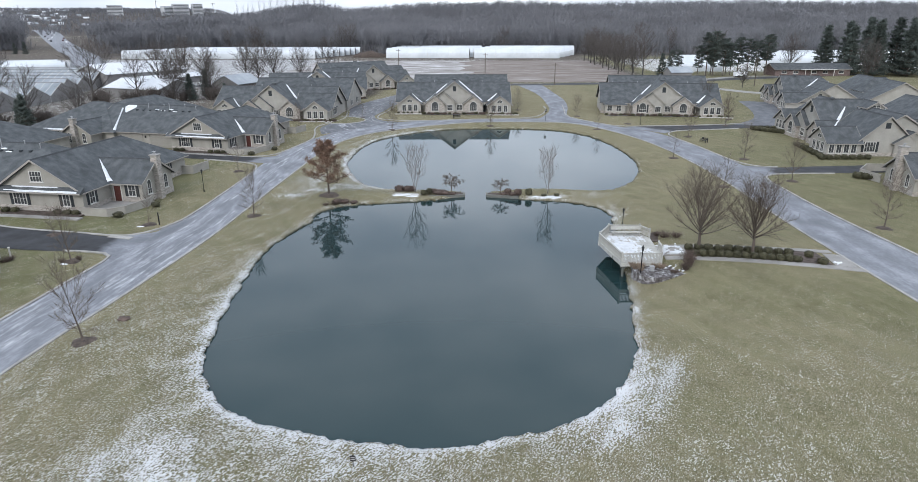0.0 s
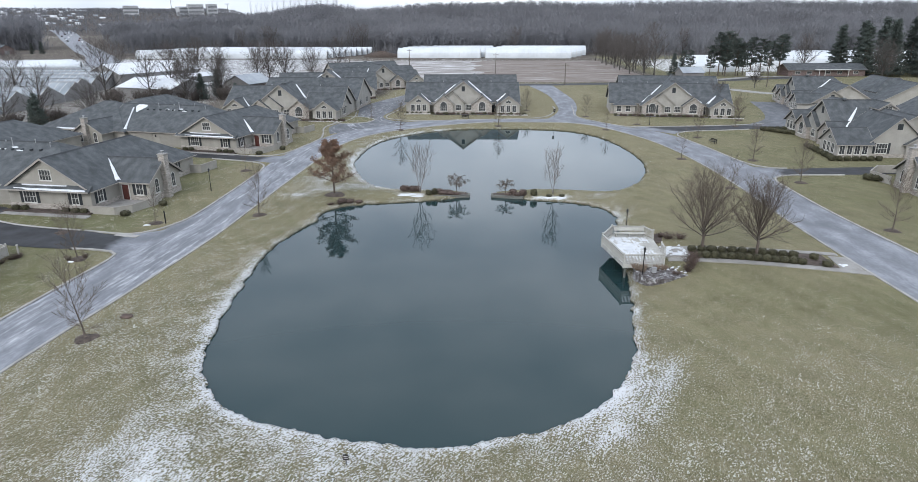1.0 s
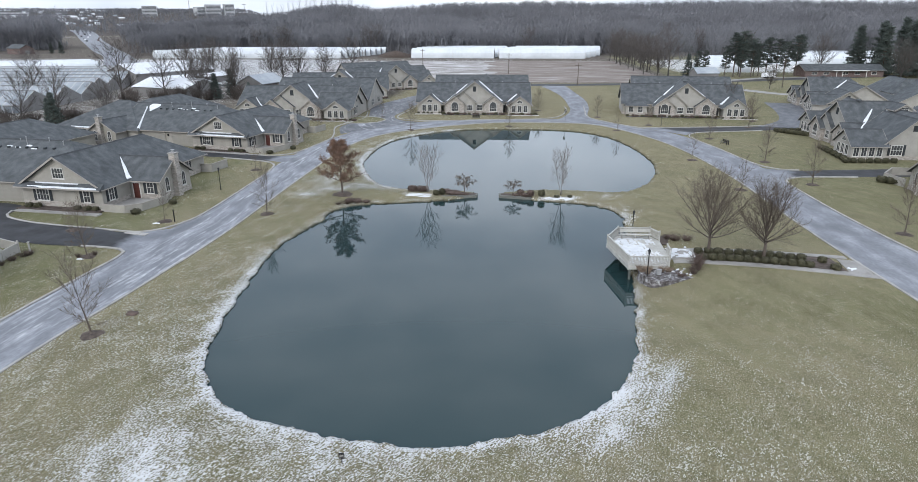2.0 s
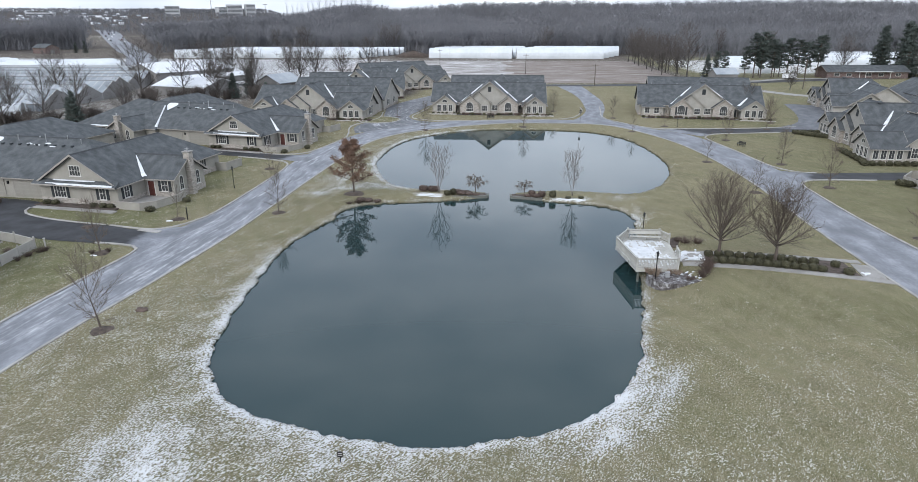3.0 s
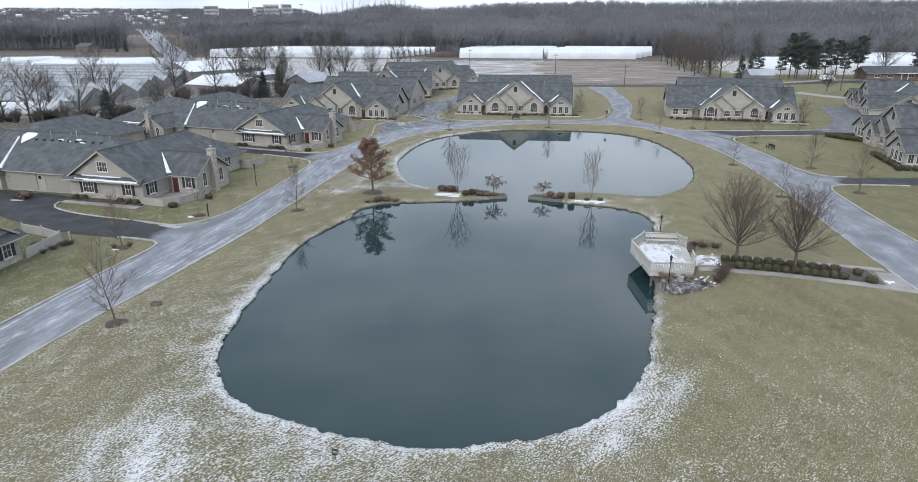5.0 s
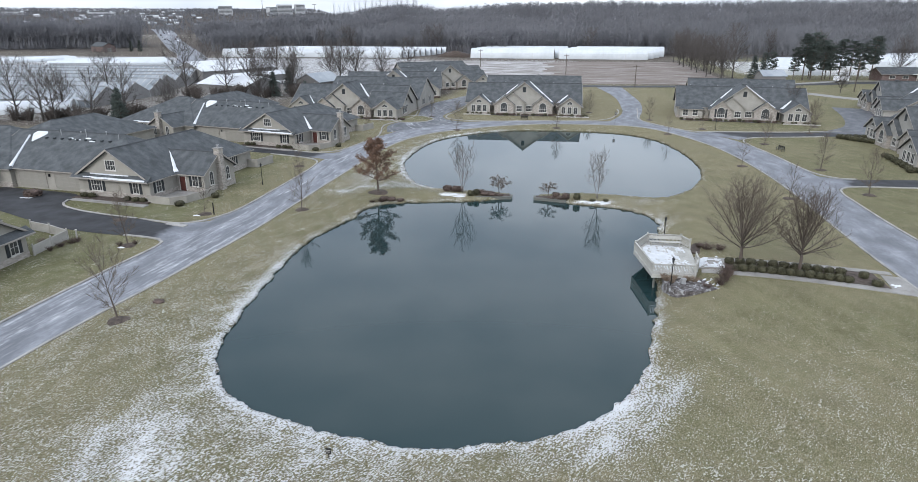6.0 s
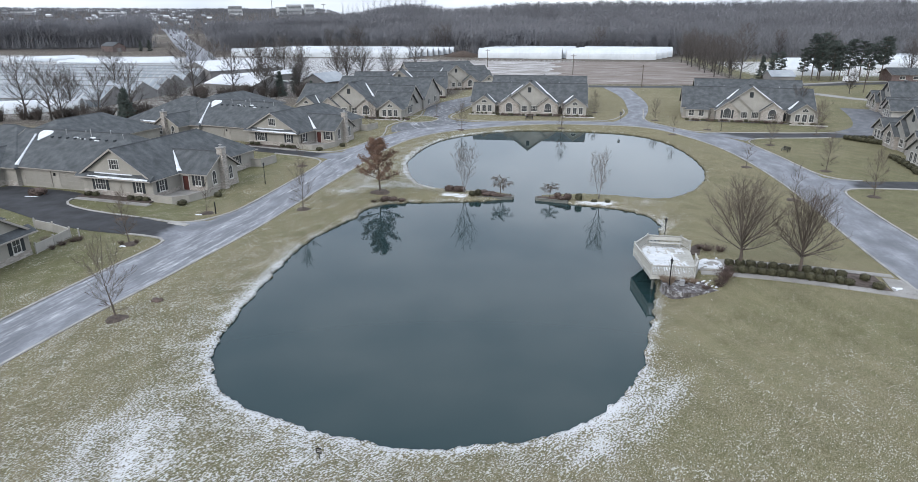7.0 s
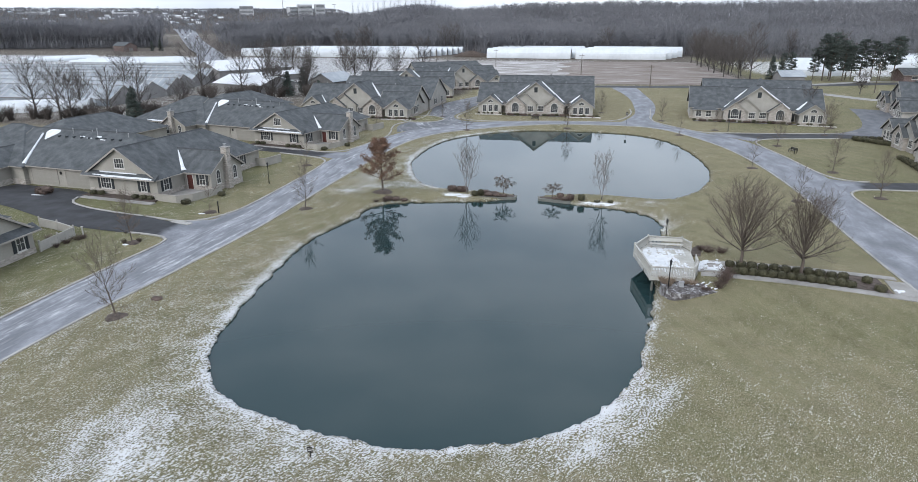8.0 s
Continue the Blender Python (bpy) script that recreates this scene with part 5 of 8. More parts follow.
# ---------------------------------------------------------------- trees and shrubs
def bare_tree(seed, height, spread, trunk_r, limbs=9, subs=7, twigs=7, clear=0.2, rise=0.9, twig_r=0.012, stems=1, droop=0.0, vase=False, cone=0.0, fork=0.97):
    """Trunk and limbs, and fine twigs, as two meshes."""
    rng = random.Random(seed)
    T, W = MB(), MB()

    def grow(p, d, length, r, n, sides, mb, lift, tip=0.35, wob=0.1):
        pts, rad = [Vector(p)], [r]
        d = Vector(d).normalized()
        for i in range(n):
            d = (d + Vector((rng.gauss(0, wob), rng.gauss(0, wob), lift / n + rng.gauss(0, 0.05)))).normalized()
            pts.append(pts[-1] + d * length / n)
            rad.append(r * (1 - (1 - tip) * (i + 1) / n))
        mb.tube(pts, rad, sides)
        return pts, rad

    def along(pts, rad, t):
        k = min(int(t * (len(pts) - 1)), len(pts) - 2)
        f = t * (len(pts) - 1) - k
        return pts[k].lerp(pts[k + 1], f), rad[k] * (1 - f) + rad[k + 1] * f, (pts[k + 1] - pts[k]).normalized()

    for s in range(stems):
        a0 = 2 * math.pi * s / stems + rng.random()
        lean = 0.0 if stems == 1 else 0.22
        d0 = (math.cos(a0) * lean, math.sin(a0) * lean, 1)
        hs = height * (0.6 if vase else 0.82 if stems == 1 else 0.9)
        trunk, tr = grow((0, 0, -0.15), d0, hs, trunk_r, 7, 7, T, 0.0, 0.12, 0.035)
        T.tube([(0, 0, -0.2), (0, 0, 0.25)], (trunk_r * 1.7, trunk_r * 1.02), 8)
        for i in range(limbs):
            t = clear + (1 - clear) * (i + 0.4 * rng.random()) / limbs * fork
            p, r, _ = along(trunk, tr, t)
            a = i * 2.4 + rng.random() * 0.7
            out = spread * (0.55 + 0.45 * math.sin(math.pi * min(1, (t - clear) / (1 - clear) * 0.75 + 0.25))) * (0.8 + 0.35 * rng.random())
            out *= 1 - cone * (t - clear) / (1 - clear)
            up = rise * (0.75 + 0.5 * (t - clear))
            length = min(math.hypot(out, out * up), (height - p.z) * 1.02 + 0.1 * height)
            if vase:  # limbs reach the shell of an egg-shaped crown
                el = radians(((16 + 68 * ((i + 0.5) / limbs) ** 0.8) if fork < 0.5 else (10 + 76 * ((i + 0.5) / limbs) ** 1.15)) + rng.uniform(-6, 6))
                cz, cr_, ce = (height * 0.56, height * 0.43, 2.2) if fork < 0.5 else (height * 0.52, height * 0.48, 2.6)
                dirv = Vector((math.cos(a) * math.cos(el), math.sin(a) * math.cos(el), math.sin(el)))
                k_ = 0.0
                while True:
                    q_ = p + dirv * k_
                    if (math.hypot(q_.x, q_.y) / spread) ** ce + (abs(q_.z - cz) / cr_) ** ce > 1 and k_ > (2.2 if fork < 0.5 else 0.8):
                        break
                    k_ += 0.15
                length, up = k_ * rng.uniform(0.86, 1.0), math.tan(el)
            lp, lr = grow(p, (math.cos(a), math.sin(a), up), length, max(r * ((0.46 if fork < 0.5 else 0.33) if vase else 0.36 if stems > 1 else 0.55), twig_r * 2.0), 5, 5, T, ((0.3 if fork < 0.5 else 0.12) if vase else 0.35) - droop, 0.3, 0.055 if vase else 0.1)
            for j in range(subs):
                u = 0.22 + 0.76 * (j + rng.random() * 0.6) / subs
                q, qr, qd = along(lp, lr, min(u, 0.99))
                side = Vector((rng.gauss(0, 1), rng.gauss(0, 1), rng.gauss(0.35, 0.6) - droop * 2)).normalized()
                sl = length * (0.52 - 0.28 * u) * (0.7 + 0.6 * rng.random())
                sp, sr = grow(q, qd * 0.75 + side * (0.72 if fork < 0.5 else 0.5 if vase else 0.8), sl, max(qr * 0.5, twig_r * 1.4), 3, 4, T if sl > 1.2 else W, (0.2 if fork < 0.5 else 0.25) - droop, 0.35)
                for k in range(twigs):
                    v = 0.15 + 0.84 * (k + rng.random()) / twigs
                    w, wr, wd = along(sp, sr, min(v, 0.99))
                    side = Vector((rng.gauss(0, 1), rng.gauss(0, 1), rng.gauss(0.3, 0.6) - droop * 2)).normalized()
                    wl_ = sl * (0.6 - 0.25 * v) * (0.6 + 0.7 * rng.random())
                    grow(w, wd * 0.8 + side * (0.5 if vase and fork > 0.5 else 0.8), wl_, twig_r, 2 if twig_r < 0.012 else 1, 3, W, (0.05 if fork < 0.5 else 0.2) - droop, 0.5)
    return T.mesh("trunk", True), W.mesh("crown")


def plant_tree(name, meshes, x, y, rot, s, bark, twig, label, category="tree", group="", z=None):
    t = thing(name, pose(x, y, (h(x, y) if z is None else z) + 0.02, 0, 0, rot) @ Matrix.Scale(s, 4), label, category, group)
    part("trunk", meshes[0], bark, t)
    part("crown", meshes[1], twig, t)
    return t


def mulch_ring(x, y, r, seed=0):
    mb = MB()
    n = 20
    z = h(x, y)
    vs = [(x, y, z + 0.16)]
    for k in range(n):
        a = 2 * math.pi * k / n
        rr = r * (1 + 0.1 * math.sin(3 * a + seed) + 0.05 * math.sin(7 * a))
        vs.append((x + rr * 0.6 * math.cos(a), y + rr * 0.6 * math.sin(a), z + 0.12))
    rim = []
    for k in range(n):
        a = 2 * math.pi * k / n
        rr = r * (1 + 0.1 * math.sin(3 * a + seed) + 0.05 * math.sin(7 * a))
        rim.append((x + rr * math.cos(a), y + rr * math.sin(a)))
    vs += [(px, py, float(zz) - 0.02) for (px, py), zz in zip(rim, land(np.array(rim)))]
    fs = [(0, 1 + k, 1 + (k + 1) % n) for k in range(n)] + [(1 + k, 1 + n + k, 1 + n + (k + 1) % n, 1 + (k + 1) % n) for k in range(n)]
    mb.add(vs, fs)
    solo("mulch_ring", mb, "mulch", "ring of brown mulch round a tree", "mulch", "mulch rings", smooth=True)


STREET = [bare_tree(11 + k, 6.4, 1.7, 0.085, 18, 8, 6, 0.22, 2.4, 0.0075, vase=True) for k in range(3)]
YOUNG = [bare_tree(31 + k, 5.2, 1.3, 0.06, 10, 5, 5, 0.3, 2.0, 0.0095, vase=True) for k in range(2)]
PEAR = [bare_tree(51, 8.8, 4.2, 0.2, 26, 12, 8, 0.33, 1.25, 0.0085, vase=True, fork=0.49), bare_tree(52, 8.0, 3.7, 0.19, 26, 12, 8, 0.33, 1.3, 0.0085, vase=True, fork=0.49)]
WILD = [bare_tree(71 + k, 13, 4.4, 0.24, 20, 8, 6, 0.2, 0.95, 0.019) for k in range(3)]
ROUND = [bare_tree(171 + k, 11.5, 4.6, 0.22, 22, 8, 6, 0.3, 1.0, 0.018, vase=True, fork=0.45) for k in range(3)]

plant_tree("pear_tree", PEAR[0], 24.6, 62.0, 20, 1.0, "bark", "twig", "broad bare vase-shaped tree behind the clipped hedge", group="path trees")
plant_tree("pear_tree", PEAR[1], 29.7, 60.95, 75, 1.0, "bark", "twig", "broad bare rounded tree beside the hedge", group="path trees")
for k, (x, y, s, big) in enumerate([(-28.9, 44.1, 1.12, 1), (-25.8, 77.3, 1.0, 1), (38.1, 112.4, 1.0, 0), (38.9, 91.6, 1.0, 0), (31.1, 144.0, 0.85, 0), (30.0, 164.2, 0.85, 1), (39.8, 151.6, 0.85, 0),
                                    (48.0, 133.9, 0.95, 1), (50.1, 111.1, 1.0, 1), (61.4, 148.2, 1.0, 1), (50.6, 95.0, 1.05, 1), (49.9, 71.6, 1.1, 1), (-14.9, 143.6, 1.0, 1), (7.3, 150.5, 0.95, 1),
                                    (-35.9, 102.4, 0.9, 0), (-37.5, 74.0, 0.9, 0), (-40.1, 62.0, 0.95, 1), (-46.8, 70.3, 0.7, 0), (-35.9, 143.5, 0.9, 1), (-24.2, 163.0, 0.8, 0), (16, 176, 0.9, 1), (66, 158, 1.0, 1)]):
    ms = STREET[k % 3] if big else YOUNG[k % 2]
    plant_tree("street_tree", ms, x, y, 67 * k, s, "bark", "twig", "slender bare young street tree in a mulch ring", group="street trees")
    mulch_ring(x, y, 0.95, k)


def oak(x, y):
    rng = random.Random(5)
    t = thing("oak_tree", pose(x, y, h(x, y)) @ Matrix.Scale(1.08, 4), "oak holding its rust-brown winter leaves", "tree")
    meshes = bare_tree(97, 9.0, 3.5, 0.15, 24, 9, 3, 0.22, 0.3, 0.012, droop=0.1, cone=0.7)
    part("trunk", meshes[0], "bark", t)
    part("crown", meshes[1], "twig", t)
    L = MB()
    cr = [v.co.copy() for v in meshes[1].vertices]
    for k in range(6200):
        c = cr[rng.randrange(len(cr))] + Vector((rng.gauss(0, 0.13), rng.gauss(0, 0.13), rng.gauss(-0.03, 0.13)))
        s = 0.075 + 0.06 * rng.random()
        e = Euler((rng.random() * 6, rng.random() * 6, rng.random() * 6)).to_matrix()
        L.add([c + e @ Vector(p) for p in ((0, -s, 0), (s * 0.5, 0, s * 0.2), (0, s, 0), (-s * 0.5, 0, s * 0.2))], [(0, 1, 2, 3)])
    part("foliage", L, "oakleaf", t, "rust-brown dead leaves")


oak(-18.3, 87.6)
mulch_ring(-18.3, 87.6, 1.5, 3)


# ---------------------------------------------------------------- deck, path and hedge
def bushy(seed, r, hh, n=420, leaf=0.05, squash=1.0):
    """A clipped shrub: rounded body covered with small leaves."""
    rng = random.Random(seed)
    mb = MB().lump((0, 0, hh * 0.5), (r * 0.93, r * 0.93, hh * 0.5), seed, 0.1, 12, 8)
    for k in range(n):
        u = rng.uniform(-0.75, 1)
        a = rng.random() * 2 * math.pi
        q = max(0, 1 - abs(u) ** 3.2) ** (1 / 3.2)
        c = Vector((math.cos(a) * q * r, math.sin(a) * q * r, hh * 0.5 + u * hh * 0.5)) * rng.uniform(0.95, 1.05)
        e = Euler((rng.random() * 6, rng.random() * 6, rng.random() * 6)).to_matrix()
        s = leaf * rng.uniform(0.7, 1.4)
        mb.add([c + e @ Vector(p) for p in ((0, -s, 0), (s * 0.6, 0, 0), (0, s, 0), (-s * 0.6, 0, 0))], [(0, 1, 2, 3)])
    return mb.mesh("shrub")


def twiggy(seed, r, hh, n=90, tw=0.012):
    """A loose leafless shrub of many stems."""
    rng = random.Random(seed)
    mb = MB()
    for k in range(n):
        a, l = rng.random() * 2 * math.pi, rng.uniform(0.5, 1.0)
        d = Vector((math.cos(a) * rng.random() * r, math.sin(a) * rng.random() * r, hh * l))
        p0 = Vector((d.x * 0.25, d.y * 0.25, -0.05))
        mid = p0.lerp(d, 0.55) + Vector((rng.gauss(0, 0.05), rng.gauss(0, 0.05), 0.08))
        mb.tube([p0, mid, d], (tw * 1.3, tw, tw * 0.5), 3)
        for j in range(3):
            q = mid.lerp(d, rng.random())
            e = q + Vector((rng.gauss(0, 0.16), rng.gauss(0, 0.16), rng.uniform(0.02, 0.25))) * max(r, 0.5)
            mb.tube([q, e], (tw * 0.7, tw * 0.4), 3)
    return mb.mesh("shrub")


BOX = [bushy(k, 0.4, 0.74) for k in range(3)]
for me in BOX:
    me.materials.append(M["hedge"])


def shrub(me, x, y, s=1.0, sz=1.0, rot=0.0, label="clipped evergreen boxwood shrub", group="clipped shrubs", material="hedge", z=None, name="shrub"):
    ob = part(name, me, material, None, at=pose(x, y, (h(x, y) if z is None else z) - 0.02, 0, 0, rot) @ Matrix.Diagonal((s, s, sz, 1)))
    return tagged(ob, label, "shrub", group)


def deck():
    D = thing("deck", pose(0, 0, 0.0), "weathered white lookout deck with railings over the pond", "deck")
    C = [(14.9, 64.4), (16.5, 67.3), (19.9, 67.2), (20.6, 65.7), (20.3, 60.2), (19.7, 58.3), (15.8, 58.2)]
    zf, top = 0.95, 1.95
    poly = [Vector((x, y)) for x, y in C]

    def span_at(y):
        xs = []
        for a, b in zip(poly, poly[1:] + poly[:1]):
            if (a.y > y) != (b.y > y):
                xs.append(a.x + (y - a.y) / (b.y - a.y) * (b.x - a.x))
        return (min(xs), max(xs)) if len(xs) >= 2 else None
    y = 58.3
    while y < 67.2:
        s = span_at(y)
        if s:
            part("board", MB().box(s[0], y - 0.068, zf - 0.05, s[1], y + 0.068, zf, 0.008), "deck", D)
        y += 0.145
    rng = random.Random(3)
    for k, (a, b) in enumerate(zip(poly, poly[1:] + poly[:1])):
        d = (b - a)
        L = d.length
        d = d / L
        ang = math.degrees(math.atan2(d.y, d.x))
        at = pose(a.x, a.y, 0, 0, 0, ang)
        part("fascia", MB().box(0, -0.03, zf - 0.38, L, 0.03, zf + 0.02, 0.008), "deck", D, at=at)
        opening = k == 3
        stretches = [(0, L)] if not opening else [(3.9, L)]
        for s0, s1 in stretches:
            if opening:
                part("post", MB().box(s0 - 0.06, -0.06, zf, s0 + 0.06, 0.06, top + 0.1, 0.012), "deck", D, at=at)
            part("top_rail", MB().box(s0, -0.08, top - 0.05, s1, 0.08, top, 0.012), "deck", D, at=at)
            part("mid_rail", MB().box(s0, -0.025, top - 0.15, s1, 0.025, top - 0.07, 0.008), "deck", D, at=at)
            part("bottom_rail", MB().box(s0, -0.025, zf + 0.1, s1, 0.025, zf + 0.18, 0.008), "deck", D, at=at)
            n = int((s1 - s0) / 0.135)
            bal = MB().box(-0.03, -0.02, zf + 0.18, 0.03, 0.02, top - 0.15).mesh("baluster")
            for i in range(1, n):
                part("baluster", bal, "deck", D, at=at @ pose(s0 + (s1 - s0) * i / n, 0, 0))
            if s1 - s0 > 3.4:
                part("post", MB().box((s0 + s1) / 2 - 0.06, -0.06, zf, (s0 + s1) / 2 + 0.06, 0.06, top + 0.06, 0.012), "deck", D, at=at)
        part("post", MB().box(-0.07, -0.07, zf - 0.4, 0.07, 0.07, top + 0.14, 0.012), "deck", D, at=at)
    for x, y in ((16.4, 64.2), (16.1, 58.7), (19.2, 58.9), (16.6, 61.2), (17.6, 58.9)):
        part("support_post", MB().tube([(x, y, -2.0), (x, y, zf - 0.1)], (0.13, 0.12), 8), "timber", D, "dark timber pile")
    part("joist", MB().box(15.4, 60.3, zf - 0.33, 20.2, 60.42, zf - 0.06), "timber", D)
    part("joist", MB().box(15.4, 64.0, zf - 0.33, 20.3, 64.12, zf - 0.06), "timber", D)
    bench = part("bench_seat", MB().box(16.6, 66.2, zf + 0.42, 19.9, 66.65, zf + 0.48, 0.015), "deck", D, "built-in white bench")
    part("bench_back", MB().box(16.6, 66.8, zf + 0.6, 19.9, 66.86, zf + 0.95, 0.015), "deck", bench)
    for x in (16.8, 18.2, 19.7):
        part("bench_leg", MB().box(x - 0.05, 66.3, zf, x + 0.05, 66.6, zf + 0.42), "deck", bench)
    # broken sheet of snow on the boards, melted along some of the gaps
    mb = MB()
    for i in range(26):
        for j in range(52):
            x0, y0 = 15.5 + i * 0.17, 59.0 + j * 0.145
            s = span_at(y0)
            v = 0.8 * noise.noise(Vector((x0 * 3.1, y0 * 0.8, 1.0))) + 0.5 * noise.noise(Vector((x0 * 0.5, y0 * 0.5, 4.0))) + 0.7 * noise.noise(Vector((x0 * 5.3, y0 * 6.1, 2.0)))
            edge = 0.95 - 0.62 * max(0, (x0 - 17.2) / 2.6) - 0.3 * max(0, (61.2 - y0) / 2.6)
            if s and s[0] + 0.3 < x0 < s[1] - 0.45 and v + edge > 0.62:
                mb.box(x0, y0 - 0.055, zf, x0 + 0.172, y0 + 0.062, zf + 0.022 + 0.008 * rng.random())
    sn = solo("deck_snow", mb, "snow", "broken thin snow sheet lying on deck boards", "snow", kind="stuff")
    return D


deck()
solo("mulch_bed", MB().prism([(x, y) for x, y in spline([(16.7, 57.9), (17.6, 55.4), (20.4, 55.6), (22.8, 57.6), (23.4, 60.2), (21, 60.6), (20.4, 58.2), (18.5, 58.6)])], -0.6, 0.62), "snowy_mulch",
     "dark mulch bed with snow beside the deck", "mulch", kind="structure")
solo("mulch_bed", MB().prism([(x, y) for x, y in spline([(20.8, 65.8), (21.6, 68.4), (23.6, 68.2), (25.4, 65.9), (23, 65.2)])], -0.6, 0.64), "mulch",
     "dark mulch bed with bare shrubs", "mulch", kind="structure")


def path_strip(a, b, w0, w1, lift, material, label, name="walkway"):
    """Path slabs between two points, offsets w0..w1 to the left of the line, with joints."""
    a, b = Vector(a), Vector(b)
    d = (b - a)
    L = d.length
    d /= L
    s = Vector((-d.y, d.x))
    ob = thing(name, pose(0, 0, 0), label, "walkway", kind="structure")
    n = max(1, int(L / 1.5))
    for k in range(n):
        p0, p1 = a + d * (L * k / n + 0.012), a + d * (L * (k + 1) / n - 0.012)
        q = [p0 + s * w0, p1 + s * w0, p1 + s * w1, p0 + s * w1]
        z = [h(v.x, v.y) + lift for v in q]
        vs = [(v.x, v.y, zz - 0.25) for v, zz in zip(q, z)] + [(v.x, v.y, zz) for v, zz in zip(q, z)]
        part("slab", MB().add(vs, [(3, 2, 1, 0), (4, 5, 6, 7), (0, 1, 5, 4), (1, 2, 6, 5), (2, 3, 7, 6), (3, 0, 4, 7)]), material, ob)
    return ob


path_strip((20.6, 59.75), (39.0, 56.85), 0.0, 0.95, 0.07, "walkway", "pale concrete path from deck to road")
path_strip((20.5, 63.0), (38.4, 61.85), 0.0, 0.85, 0.07, "walkway", "pale concrete path beyond the hedge")
path_strip((20.3, 60.85), (23.0, 60.45), 0.1, 2.35, 0.17, "walkway", "snowy landing at the deck entrance", "landing")
path_strip((36.7, 58.25), (38.8, 57.95), 0.0, 3.4, 0.06, "walkway", "concrete path end at the road", "landing")
hb = MB()
q = [(23.1, 60.4), (36.6, 58.25), (36.6, 61.85), (23.1, 62.75)]
n_ = 24
for k in range(n_ + 1):
    t = k / n_
    for (ax, ay), (bx, by) in ((q[0], q[1]), (q[3], q[2])):
        x, y = ax + (bx - ax) * t, ay + (by - ay) * t
        hb.v.append((x, y, h(x, y) + 0.06))
hb.f = [(2 * k, 2 * k + 2, 2 * k + 3, 2 * k + 1) for k in range(n_)]
solo("hedge_bed", hb, "mulch", "brown mulch bed under the hedge", "mulch", kind="structure")
for k in range(13):
    if k in (11,):
        continue
    t = k / 13.6
    shrub(BOX[k % 3], 23.65 + 13.1 * t, 62.2 - 1.93 * t, 1.1 + 0.06 * ((k * 7) % 3 - 1), 0.92 + 0.05 * ((k * 5) % 3 - 1), 50 * k, "clipped round boxwood in the path hedge", "path hedge")
for k in range(14):
    t = k / 13.0
    x = 23.7 + 10.4 * t if k < 13 else 35.6
    shrub(BOX[(k + 1) % 3], x, 60.5 - 1.8 * (x - 23.6) / 11.5, 1.12 + 0.06 * ((k * 5) % 3 - 1), 0.9 + 0.06 * ((k * 7) % 3 - 1), 70 * k, "clipped round boxwood in the path hedge", "path hedge")


def snow_patch(name, x, y, rx, ry, seed, label="patch of old snow on the ground", rot=0.0, z=None):
    """A low ragged drift."""
    mb, n, m = MB(), 22, 4
    c, s = math.cos(rot), math.sin(rot)
    P = []
    for j in range(m + 1):
        for k in range(n):
            a = 2 * math.pi * k / n
            r = j / m * (1 + 0.35 * noise.noise(Vector((math.cos(a) * 1.6, math.sin(a) * 1.6, seed * 3.7))) + 0.18 * noise.noise(Vector((math.cos(a) * 5, math.sin(a) * 5, seed))))
            px, py = math.cos(a) * r * rx, math.sin(a) * r * ry
            P.append((x + px * c - py * s, y + px * s + py * c))
    Z = land(np.array(P)) if z is None else [z] * len(P)
    for q, ((wx, wy), zz) in enumerate(zip(P, Z)):
        j = q // n
        mb.v.append((wx, wy, float(zz) + (0.1 * (1 - (j / m) ** 2) if j < m else -0.03)))
    for j in range(m):
        for k in range(n):
            mb.f.append((j * n + k, (j + 1) * n + k, (j + 1) * n + (k + 1) % n, j * n + (k + 1) % n))
    solo(name, mb, "snow", label, "snow", "snow patches", smooth=True)


TW = [twiggy(k, 0.7, 0.9, 70) for k in range(3)]
for me in TW:
    me.materials.append(M["shrub"])
for k, (x, y, s, sz) in enumerate([(22.3, 58.2, 1.5, 1.3), (22.7, 59.3, 1.4, 1.2), (21.6, 57.0, 1.2, 0.9), (20.4, 56.4, 1.0, 0.5), (22.5, 66.6, 1.5, 0.8), (23.8, 66.4, 1.3, 0.7), (21.9, 67.4, 1.0, 0.6),
                                   (-16.9, 83.9, 1.5, 0.6), (-15.6, 84.9, 1.3, 0.5), (-18.0, 83.2, 1.0, 0.4)]):
    shrub(TW[k % 3], x, y, s, sz, 40 * k, "leafless brown twiggy shrub", "bare shrubs", "shrub", z=max(h(x, y), 0.55) if x > 0 else None)
STRAWS = [twiggy(430 + k, 0.5, 0.6, 110, 0.01) for k in range(2)]
M["dead_grass"] = mat("dead_grass", (0.17, 0.125, 0.095), (0.32, 0.26, 0.2), 1.5, 0.9, 0, 6, rand=0.3)
for me in STRAWS:
    me.materials.append(M["dead_grass"])
for k, (x, y, s) in enumerate([(17.0, 57.5, 1.1), (17.6, 57.9, 1.3), (18.9, 57.7, 1.0), (19.5, 57.6, 1.2), (16.8, 58.2, 0.9), (17.4, 57.0, 0.8)]):
    shrub(STRAWS[k % 2], x, y, s, 0.9, 37 * k, "tuft of pinkish brown dead grass by the deck", "dead grasses", "dead_grass", z=0.55, name="grass_tuft")
rs = random.Random(17)
